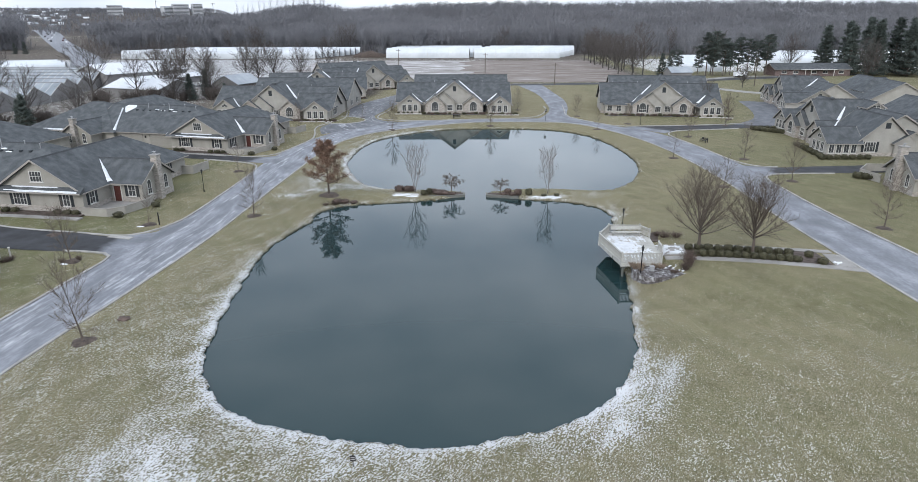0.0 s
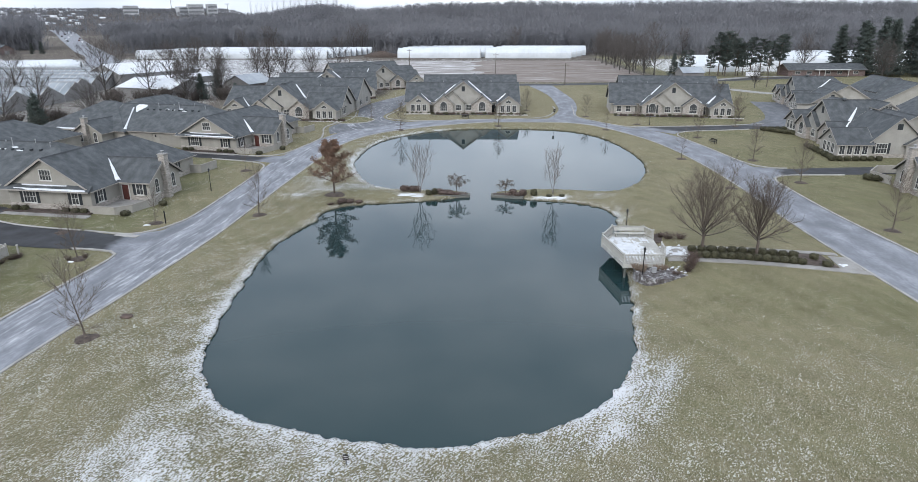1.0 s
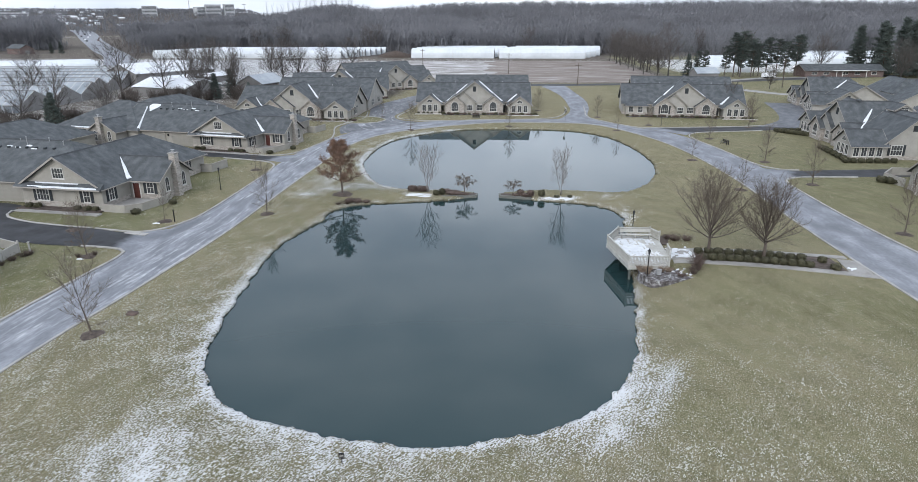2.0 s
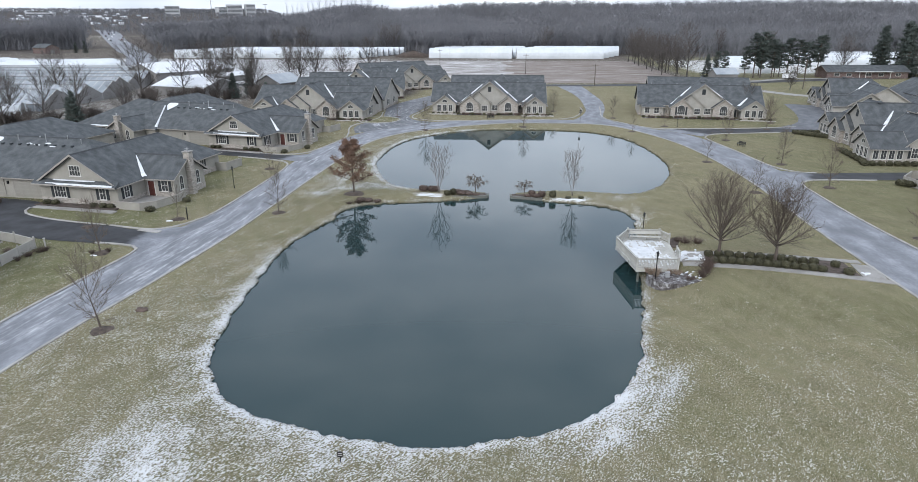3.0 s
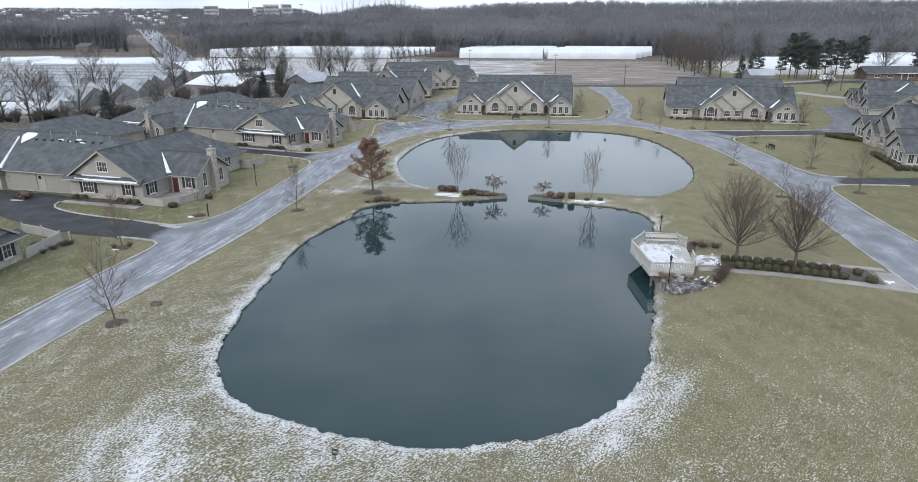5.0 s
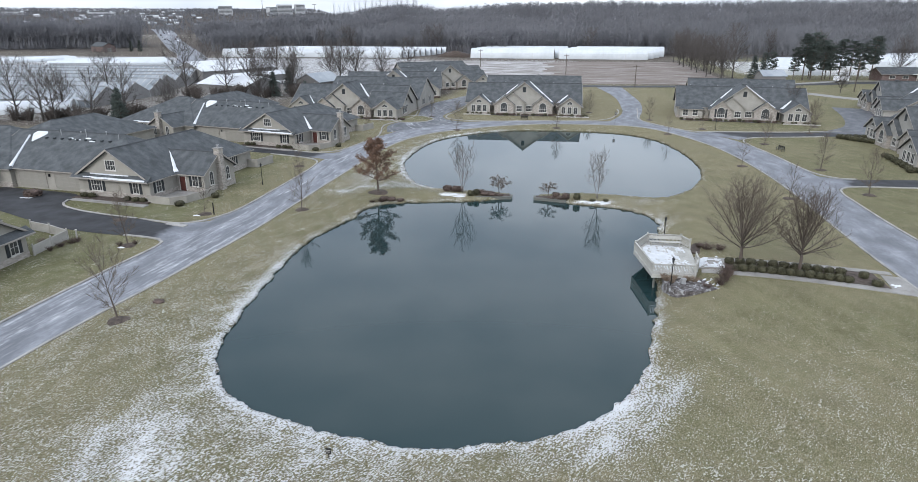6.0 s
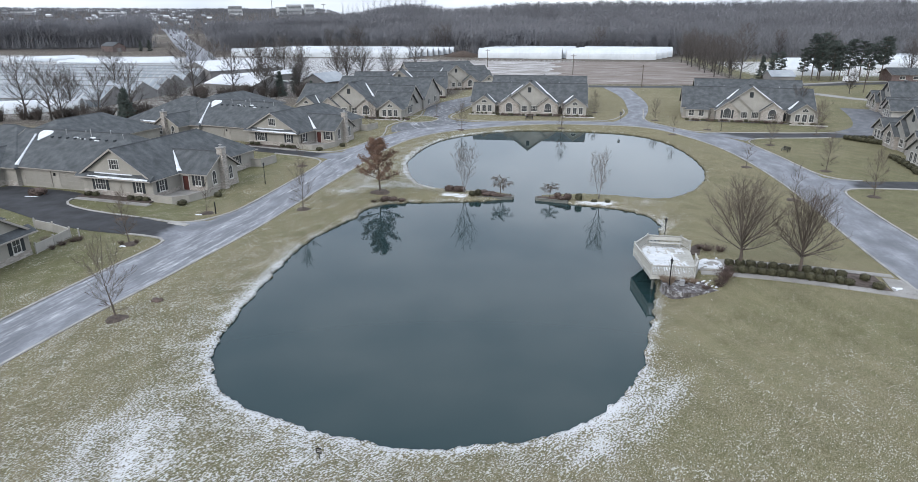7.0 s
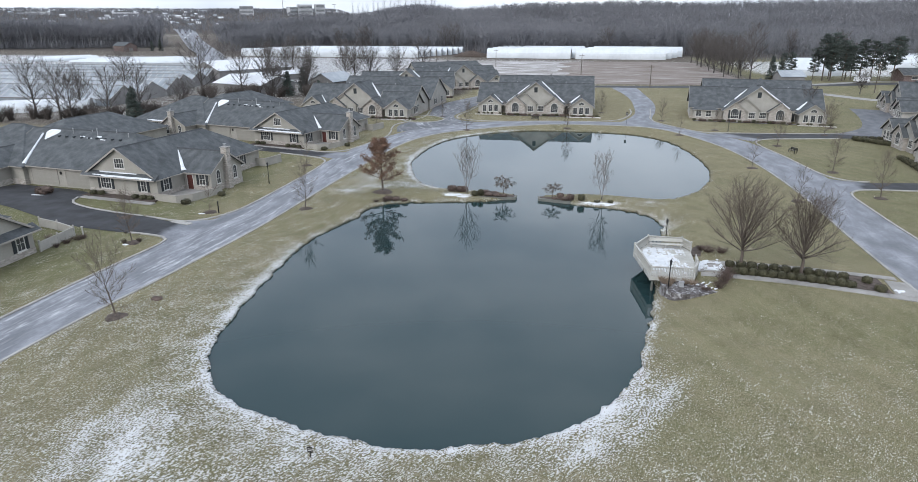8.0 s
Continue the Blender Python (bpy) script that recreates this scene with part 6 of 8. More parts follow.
for k in range(26):
    x, y, z_ = (19.3 + 2.4 * rs.random(), 56.6 + 2.0 * rs.random(), 0.6) if k < 12 else (20.9 + 2.0 * rs.random(), 61.9 + 2.3 * rs.random(), None) if k < 20 else (36.8 + 1.2 * rs.random(), 58.4 + 1.4 * rs.random(), None)
    snow_patch("snow_patch", x, y, rs.uniform(0.12, 0.42), rs.uniform(0.08, 0.22), k, "scrap of old snow beside the path", rs.random(), z=(h(x, y) + 0.06) if z_ is None else z_)


# thin broken snow over the landing, a dark thawed patch in its middle
ls, lr = MB(), random.Random(23)
for i in range(15):
    for j in range(16):
        x, y = 20.42 + i * 0.17, 61.05 + j * 0.135 - i * 0.025
        v = noise.noise(Vector((x * 2.2, y * 2.2, 9.0))) + 0.5 * noise.noise(Vector((x * 6, y * 6, 3.0))) - 0.9 * math.exp(-((x - 21.9) / 0.6) ** 2 - ((y - 62.2) / 0.5) ** 2)
        if v > -0.22:
            z = h(x, y) + 0.16
            ls.box(x, y, z - 0.03, x + 0.175, y + 0.14, z + 0.035 + 0.01 * lr.random())
solo("landing_snow", ls, "snow", "broken thin snow over the deck landing", "snow", kind="stuff")


def lamp_post(x, y, tall=3.0, z=None):
    L = thing("lamp_post", pose(x, y, (h(x, y) if z is None else z)), "slim black garden lamp post", "lamp post", "lamp posts")
    part("pole", MB().tube([(0, 0, -0.3), (0, 0, tall - 0.45)], (0.05, 0.04), 8), "black", L)
    part("base", MB().tube([(0, 0, -0.1), (0, 0, 0.5)], (0.1, 0.065), 8), "black", L)
    part("ladder_bar", MB().tube([(-0.2, 0, tall - 0.6), (0.2, 0, tall - 0.6)], (0.015, 0.015), 5), "black", L)
    ln = part("lantern", MB().tube([(0, 0, tall - 0.45), (0, 0, tall - 0.1)], (0.08, 0.13), 6), "glass", L, "glazed lantern")
    part("lantern_cap", MB().tube([(0, 0, tall - 0.1), (0, 0, tall + 0.05), (0, 0, tall + 0.15)], (0.17, 0.05, 0.02), 6), "black", ln)


for x, y, t in ((17.2, 56.4, 3.5), (18.7, 69.9, 3.6), (-36.6, 89.4, 3.2), (42.4, 150.5, 2.4)):
    lamp_post(x, y, t)
part_box = thing("utility_box", pose(18.4, 56.9, 0.45), "small white utility box by the deck", "utility box")
part("body", MB().box(-0.2, -0.16, -0.3, 0.2, 0.16, 0.62, 0.03), "vent", part_box)
part("lid", MB().box(-0.23, -0.19, 0.62, 0.23, 0.19, 0.68, 0.02), "vent", part_box)


# ---------------------------------------------------------------- the spits between the ponds
def retaining(x0, y0, x1, y1, label):
    W_ = thing("retaining_wall", pose(x0, y0, -0.18, 0, 0, math.degrees(math.atan2(y1 - y0, x1 - x0))), label, "retaining wall", "spit walls")
    L = math.hypot(x1 - x0, y1 - y0)
    for k in range(5):
        part("timber", MB().box(0, -0.14 + 0.008 * (k % 2), -1.67 + k * 0.31, L, 0.14, -1.67 + k * 0.31 + 0.295, 0.02), "timber", W_)
    part("cap", MB().box(-0.03, -0.16, -0.125, L + 0.03, 0.16, -0.08, 0.015), "timber", W_, "weathered cap board")


retaining(-4.3, 87.95, 0.7, 88.55, "low grey timber wall at the tip of the spit")
retaining(0.7, 88.6, 0.75, 89.7, "short timber return wall beside the channel")
retaining(4.05, 88.55, 8.4, 87.65, "low grey timber wall facing the near pond")
retaining(4.05, 89.7, 4.05, 88.6, "short timber return wall beside the channel")
sp = MB().prism([(-4.2, 88.05), (0.65, 88.6), (0.7, 89.65), (-3.4, 90.6)], -1.4, -0.275)
solo("spit_bed", sp, "mulch", "brown planted soil behind the timber wall", "soil", kind="structure")
sp = MB().prism([(4.1, 88.6), (8.4, 87.72), (9.4, 89.6), (4.1, 89.65)], -1.4, -0.275)
solo("spit_bed", sp, "mulch", "brown planted soil behind the timber wall", "soil", kind="structure")
for k, (x, y, rx, ry) in enumerate(((-8.4, 88.0, 1.1, 0.4), (-6.6, 87.6, 0.9, 0.35), (-7.4, 88.5, 0.6, 0.3), (12.2, 87.2, 1.5, 0.4), (13.8, 86.9, 0.8, 0.3), (10.8, 87.5, 0.6, 0.25))):
    snow_patch("snow_patch", x, y, rx, ry, 60 + k, "bright old snow on the spit bank", 0.1)
BIRCH = [bare_tree(111 + k, 6.6, 1.35, 0.048, 9, 6, 5, 0.22, 1.9, 0.008, stems=3) for k in range(2)]
plant_tree("birch_tree", BIRCH[0], -6.3, 89.3, 0, 1.0, "birch", "twig", "multi-stemmed bare birch on the planted spit", group="birches")
plant_tree("birch_tree", BIRCH[1], 12.7, 88.8, 40, 0.95, "birch", "twig", "multi-stemmed bare birch on the planted spit", group="birches")
WEEP = bare_tree(121, 3.3, 1.6, 0.08, 13, 9, 7, 0.5, 0.55, 0.012, droop=0.62)
plant_tree("weeping_tree", WEEP, -1.0, 89.2, 0, 1.05, "bark", "twig", "small weeping ornamental tree, leafless", group="weeping trees", z=-0.28)
plant_tree("weeping_tree", WEEP, 5.9, 89.0, 130, 0.8, "bark", "twig", "small weeping ornamental tree, leafless", group="weeping trees", z=-0.28)
DRY = [bushy(20 + k, 0.5, 0.85, 260, 0.07) for k in range(2)]
for me in DRY:
    me.materials.append(M["shrub"])
for k, (x, y, s, sz, e) in enumerate([(-8.6, 90.2, 1.3, 1.0, 1), (-7.4, 90.1, 1.2, 1.0, 1), (-5.0, 88.3, 1.1, 1.0, 0), (-4.2, 88.6, 1.0, 1.2, 0), (8.4, 88.5, 1.0, 1.0, 1), (9.9, 88.2, 1.15, 1.3, 0), (7.0, 89.2, 1.0, 0.8, 1),
                                      (-3.0, 88.9, 1.4, 0.5, 1), (-2.0, 88.9, 1.3, 0.45, 1), (12.0, 87.6, 1.0, 0.5, 0), (13.8, 87.7, 0.9, 0.5, 0), (-1.0, 88.9, 1.1, 0.35, 1), (-3.6, 89.6, 1.3, 0.6, 1), (-2.4, 89.5, 1.4, 0.45, 1), (7.6, 88.2, 1.1, 0.6, 1), (6.3, 88.6, 1.0, 0.4, 1), (-6.9, 90.4, 1.2, 0.9, 1), (-16.6, 84.4, 1.2, 0.7, 1), (-15.6, 84.6, 1.1, 0.6, 1), (-14.4, 84.9, 1.0, 0.55, 1)]):
    if e:
        shrub(DRY[k % 2], x, y, s, sz, 33 * k, "low russet winter shrub on the spit", "spit shrubs", "shrub")
    else:
        shrub(BOX[k % 3], x, y, s, sz, 33 * k, "dark evergreen shrub on the spit", "spit shrubs")



# ---------------------------------------------------------------- small things by the roads
def bench(x, y, rot):
    B = thing("bench", pose(x, y, h(x, y), 0, 0, rot), "dark slatted garden bench on the grass", "bench", "benches")
    for k in range(4):
        part("seat_slat", MB().box(-0.9, -0.25 + k * 0.13, 0.42, 0.9, -0.14 + k * 0.13, 0.46, 0.008), "black", B)
    for k in range(4):
        part("back_slat", MB().box(-0.9, 0.27, 0.52 + k * 0.12, 0.9, 0.31, 0.61 + k * 0.12, 0.008), "black", B)
    for sx in (-0.8, 0.8):
        for y0, z1 in ((-0.25, 0.62), (0.24, 1.0)):
            part("leg", MB().box(sx - 0.04, y0, -0.1, sx + 0.04, y0 + 0.08, z1, 0.01), "black", B)
        part("arm", MB().box(sx - 0.05, -0.27, 0.62, sx + 0.05, 0.3, 0.67, 0.01), "black", B)


bench(-0.5, 160.2, 0)
bench(48.9, 127.5, -70)


def sign_post(x, y, tall, w, hh, label, rot=0.0):
    S = thing("sign", pose(x, y, h(x, y), 0, 0, rot), label, "sign", "signs")
    part("post", MB().box(-0.025, -0.025, -0.2, 0.025, 0.025, tall, 0.005), "black", S)
    part("panel", MB().box(-w / 2, -0.035, tall - hh, w / 2, -0.026, tall, 0.003), "black", S, "small dark notice panel")
    part("marking", MB().box(-w * 0.36, -0.039, tall - hh * 0.72, w * 0.36, -0.036, tall - hh * 0.6), "trim", S)
    part("marking", MB().box(-w * 0.36, -0.039, tall - hh * 0.42, w * 0.36, -0.036, tall - hh * 0.3), "trim", S)


sign_post(-5.9, 29.6, 0.75, 0.32, 0.38, "small black notice stake at the pond edge")
PS = thing("marker_post", pose(-36.2, 73.9, h(-36.2, 73.9)), "short dark marker post by the kerb", "post")
part("post", MB().box(-0.06, -0.06, -0.2, 0.06, 0.06, 1.5, 0.015), "black", PS)
part("cap", MB().box(-0.08, -0.08, 1.5, 0.08, 0.08, 1.56, 0.015), "black", PS)
sign_post(21.0, 156.4, 3.0, 0.5, 0.7, "road sign on a thin post")
pl = thing("planter", pose(-27.6, 47.8, h(-27.6, 47.8)), "low brown mound of dead plants in the lawn", "plant")
part("plants", MB().lump((0, 0, 0.05), (0.55, 0.4, 0.18), 4, 0.4, 12, 6), "shrub", pl, smooth=True)


# ---------------------------------------------------------------- planting and clutter round the houses
M["hedgerow_twig"] = mat("hedgerow_twigs", (0.13, 0.121, 0.114), (0.21, 0.198, 0.188), 0.7, 0.9, 0, 5, rand=0.25)


def local(m, x, y):
    v = m @ Vector((x, y, 0))
    return v.x, v.y


def edging(m, x0, x1, y, n, seed):
    """Pale stones and small shrubs along a house front."""
    rng = random.Random(seed)
    mb = MB()
    for k in range(n):
        x = x0 + (x1 - x0) * (k + 0.5) / n
        wx, wy = local(m, x, y + rng.gauss(0, 0.12))
        mb.lump((wx, wy, h(wx, wy) + 0.08), (rng.uniform(0.18, 0.34), rng.uniform(0.16, 0.28), rng.uniform(0.12, 0.2)), seed + k, 0.3, 6, 4)
    solo("edging_stones", mb, "rock", "row of pale edging stones with snow", "stones", kind="stuff")
    for k in range(max(2, n // 4)):
        x = x0 + (x1 - x0) * (k + rng.random()) / max(2, n // 4)
        wx, wy = local(m, x, y + 0.9 + rng.random() * 0.5)
        shrub(BOX[k % 3], wx, wy, rng.uniform(0.7, 1.1), rng.uniform(0.6, 0.9), 60 * k, "small dark foundation shrub beside a house", "foundation shrubs")


PLACES = [at_place(-1.1, 170.6, 0), at_place(52.2, 166.4, -7.5), at_place(-46.3, 160.6, -4)]
for k, m_ in enumerate(PLACES):
    edging(m_, 8.4, 16.5, -4.3, 26, 3 + k)
    if k != 1:
        edging(m_, -15.5, -8.5, -2.2, 20, 13 + k)
    for j in range(5):
        x, y = local(m_, -5 + 2.6 * j, -2.1)
        shrub(BOX[j % 3], x, y, 0.9, 0.7, 40 * j, "small dark foundation shrub beside a house", "foundation shrubs")


def front_bed(m, x0, x1, y0, y1, seed):
    """Mulch bed along a house front, with low shrubs and a few pale stones."""
    rng = random.Random(seed)
    mb, n = MB(), 16
    for k in range(n + 1):
        for y in (y0 + 0.25 * math.sin(k * 1.3 + seed), y1):
            wx, wy = local(m, x0 + (x1 - x0) * k / n, y)
            mb.v.append((wx, wy, h(wx, wy) + 0.07))
    mb.f = [(2 * k, 2 * k + 2, 2 * k + 3, 2 * k + 1) for k in range(n)]
    solo("front_bed", mb, "snowy_mulch", "snow-dusted mulch bed along the house front", "mulch", kind="structure")
    for k in range(int((x1 - x0) / 1.1)):
        wx, wy = local(m, x0 + 0.5 + 1.1 * k + rng.uniform(-0.3, 0.3), rng.uniform(y0 + 0.4, y1 - 0.4))
        if k % 3:
            shrub(DRY[k % 2], wx, wy, rng.uniform(0.7, 1.1), rng.uniform(0.5, 0.8), 50 * k, "low brown winter shrub in the front bed", "bed shrubs", "shrub")
        else:
            shrub(BOX[k % 3], wx, wy, rng.uniform(0.9, 1.3), rng.uniform(0.7, 1.0), 50 * k, "dark evergreen shrub in the front bed", "bed shrubs")


front_bed(PLACES[0], -8.2, 8.4, -3.2, -1.6, 1)
front_bed(PLACES[0], 8.6, 16.6, -4.4, -3.0, 2)
front_bed(PLACES[1], -14.5, 8.4, -3.0, -1.6, 3)
front_bed(PLACES[2], -8.2, 8.4, -3.2, -1.6, 4)
front_bed(PLACES[2], 8.6, 17.5, -4.6, -3.0, 5)
front_bed(at_place(-44.0, 205.0, 8), -8.2, 15.4, -4.2, -2.8, 6)
front_bed(at_place(-30.0, 232.0, 30), -8.2, 14.4, -4.0, -2.8, 7)
for m_ in (at_place(-47.6, 78.4, -8.6), at_place(-42.6, 117.6, -14)):
    for j, (x, y, s) in enumerate([(-10.6, -0.8, 1.2), (-9.4, -0.7, 1.2), (-3.3, -0.8, 1.2), (-1.9, -0.8, 1.35), (-0.8, -0.7, 1.1), (5.0, -0.6, 1.5), (6.9, 4.4, 1.3)]):
        wx, wy = local(m_, x, y)
        shrub(BOX[j % 3], wx, wy, s, 0.9, 50 * j, "low rounded evergreen beside the house wall", "foundation shrubs")
    wx, wy = local(m_, -18.0, -2.4)
    shrub(DRY[0], wx, wy, 2.2, 1.2, 0, "broad brown shrub in an island bed at the garages", "island shrubs", "shrub")
    snow_patch("snow_patch", wx - 0.2, wy - 1.0, 1.3, 0.3, 31, "crust of snow on the island bed")
# hedges along the east house
for k in range(9):
    t = k / 8
    shrub(BOX[k % 3], 65.6 + 4.2 * t, 143.2 - 5.4 * t, 1.7, 1.2, 40 * k, "dark clipped hedge bush by the east house", "east hedge")
for k in range(5):
    shrub(BOX[k % 3], 67.5 + 1.4 * k, 143.6, 1.5, 1.1, 40 * k, "dark clipped hedge bush by the east house", "east hedge")
for k in range(12):
    t = k / 11
    shrub(BOX[(k + 1) % 3], 65.5 - 1.5 * t + 0.3 * (k % 2), 123.5 - 12.0 * t, 1.5, 1.05, 40 * k, "dark clipped hedge bush by the east house", "east hedge")
for k in range(7):
    shrub(BOX[k % 3], 63.6 + 1.35 * k, 111.0, 1.35, 1.15, 40 * k, "round dark bush in front of the sunroom", "east hedge")
for k in range(3):
    shrub(BOX[k % 3], 61.9 + 0.8 * k, 97.2 - 0.7 * k, 1.8, 1.3, 40 * k, "dark bush at the patio wall", "east hedge")


def east_cottage(m):
    H = thing("house", m, "beige house corner with stone chimney and patio wall", "house", "condominium houses")
    wing(H, 4.5, 22, -14, 9, "y", 2.85, 0.72, ("gable", "hip"))
    wing(H, 0, 6, -3.6, 3.6, "x", 2.85, 0.72, ("gable", "gable"))
    chimney(H, -0.35, 0, 6.2)
    window(H, 0, -1.9, 0.9, 0.95, 1.9, -90, "arch", 2, 2)
    window(H, 0, 1.9, 0.9, 0.95, 1.9, -90, "arch", 2, 2)
    window(H, 2.8, -3.6, 0.9, 1.1, 1.55, 0, shutters=True)
    low_wall(H, [(0.0, 4.6), (-1.0, 8.5), (2.0, 12.5), (9.0, 12.5)], 1.1)


east_cottage(at_place(63.0, 89.5, -4))


def picket_fence(pts, label):
    F = thing("fence", pose(0, 0, 0), label, "fence", "patio fences")
    for a, b in zip(pts[:-1], pts[1:]):
        a, b = Vector(a), Vector(b)
        L = (b - a).length
        ang = math.degrees(math.atan2((b - a).y, (b - a).x))
        at = pose(a.x, a.y, h(a.x, a.y), 0, 0, ang)
        part("panel", MB().box(0, -0.03, 0.05, L, 0.03, 1.05, 0.01), "siding_light", F, at=at)
        part("cap", MB().box(0, -0.07, 1.05, L, 0.07, 1.12, 0.01), "siding_light", F, at=at)
        for p in (0, L):
            part("post", MB().box(p - 0.08, -0.08, -0.2, p + 0.08, 0.08, 1.35, 0.02), "siding_light", F, at=at)


picket_fence([(-48.0, 57.7), (-48.1, 60.4), (-48.2, 63.0)], "cream board fence beside the patio")
picket_fence([(-55.0, 65.6), (-51.7, 64.6), (-48.3, 63.1)], "cream board fence beside the drive")
for k, (x, y, s) in enumerate([(-47.3, 60.6, 1.1), (-46.9, 61.9, 1.3), (-47.4, 59.2, 0.8), (-46.6, 62.4, 1.0), (-50.2, 61.5, 1.2), (-50.8, 59.4, 1.0), (-40.8, 61.6, 0.7), (-39.5, 62.4, 0.6)]):
    shrub(TW[k % 3], x, y, s, 0.6, 30 * k, "low brown dead perennials in a bed", "bare shrubs", "shrub")
GPST = thing("gate_post", pose(-46.7, 62.6, h(-46.7, 62.6)), "pale square gate post with a cap", "post")
part("post", MB().box(-0.07, -0.07, -0.2, 0.07, 0.07, 1.3, 0.015), "siding_light", GPST)
part("cap", MB().box(-0.1, -0.1, 1.3, 0.1, 0.1, 1.37, 0.015), "trim", GPST)
snow_patch("snow_patch", -40.4, 61.2, 0.45, 0.2, 41)
snow_patch("snow_patch", -38.2, 73.2, 0.5, 0.2, 42)


# ---------------------------------------------------------------- the farmland and glasshouses beyond
def tunnel(x0, y0, x1, y1, w, hh, name, label, group):
    """A hoop house of white film with a real arched section."""
    L = math.hypot(x1 - x0, y1 - y0)
    T = thing(name, pose(x0, y0, h(x0, y0), 0, 0, math.degrees(math.atan2(y1 - y0, x1 - x0))), label, "greenhouse", group)
    n, mb = 10, MB()
    pr = [(w / 2 * math.cos(math.pi * k / n), hh * (0.35 + 0.65 * math.sin(math.pi * k / n)) if 0 < k < n else hh * 0.3) for k in range(n + 1)]
    pr = [(w / 2, 0)] + pr + [(-w / 2, 0)]
    m = len(pr)
    k = max(2, int(L / 12))
    for i in range(k + 1):
        mb.v += [(L * i / k, p, z) for p, z in pr]
    for i in range(k):
        mb.f += [(i * m + j, i * m + j + 1, (i + 1) * m + j + 1, (i + 1) * m + j) for j in range(m - 1)]
    mb.f += [tuple(range(m - 1, -1, -1)), tuple(k * m + j for j in range(m))]
    part("film", mb, "plastic", T)
    dw, dh = w * 0.2, hh * 0.62
    part("end_door", MB().box(L, -dw, 0, L + 0.12, dw, dh).add([(L + 0.12, dw * math.cos(math.pi * j / 6), dh + dw * 0.7 * math.sin(math.pi * j / 6)) for j in range(7)], [tuple(range(7))]), "far_wall", T, "grey end door")
    for i in range(k + 1):
        rib = MB().tube([(L * i / k, p * 1.006, z * 1.006) for p, z in pr], [0.06] * m, 4)
        part("hoop", rib, "trim", T)


for k in range(9):
    tunnel(-214 + 2.5 * k, 426 + 6.6 * k, -91 + 2.6 * k, 425 + 6.6 * k, 6.5, 5.0 - 0.06 * k, "greenhouse", "long white film hoop greenhouse", "film greenhouses")
for k in range(4):
    tunnel(-46 + 2 * k, 431 + 12 * k, 7 + 3 * k, 428 + 12 * k, 11, 6.0, "greenhouse", "long white film hoop greenhouse", "film greenhouses")
    tunnel(10 + 4 * k, 427.5 + 12 * k, 64 + 5 * k, 425 + 12 * k, 11, 6.1, "greenhouse", "long white film hoop greenhouse", "film greenhouses")
for k in range(4):
    tunnel(101 + 6 * k, 318 + 17 * k, 124 + 7 * k, 317 + 17 * k, 13, 4.6, "greenhouse", "white film greenhouse behind the pines", "film greenhouses")
    tunnel(150 + 6 * k, 372 + 15 * k, 250 + 8 * k, 368 + 15 * k, 13, 5.0, "greenhouse", "white film greenhouse behind the pines", "film greenhouses")
for k in range(2):
    tunnel(-307 - 9 * k, 341 + 6 * k, -285 - 9 * k, 373 + 6 * k, 9, 2.6, "greenhouse", "low snow-covered hoop greenhouse", "film greenhouses")
for k in range(3):
    tunnel(-264 - 3 * k, 326 + 10 * k, -207 - 8 * k, 350 + 10 * k, 10, 2.6, "greenhouse", "low snow-covered hoop greenhouse", "film greenhouses")
tunnel(-196, 300, -168, 310, 8, 2.2, "greenhouse", "low snow-covered hoop greenhouse", "film greenhouses")
for k in range(2):
    tunnel(-160 + 12 * k, 146 + 6 * k, -132 + 8 * k, 158 + 5 * k, 9, 2.8, "greenhouse", "small white hoop house beside the glasshouse", "film greenhouses")


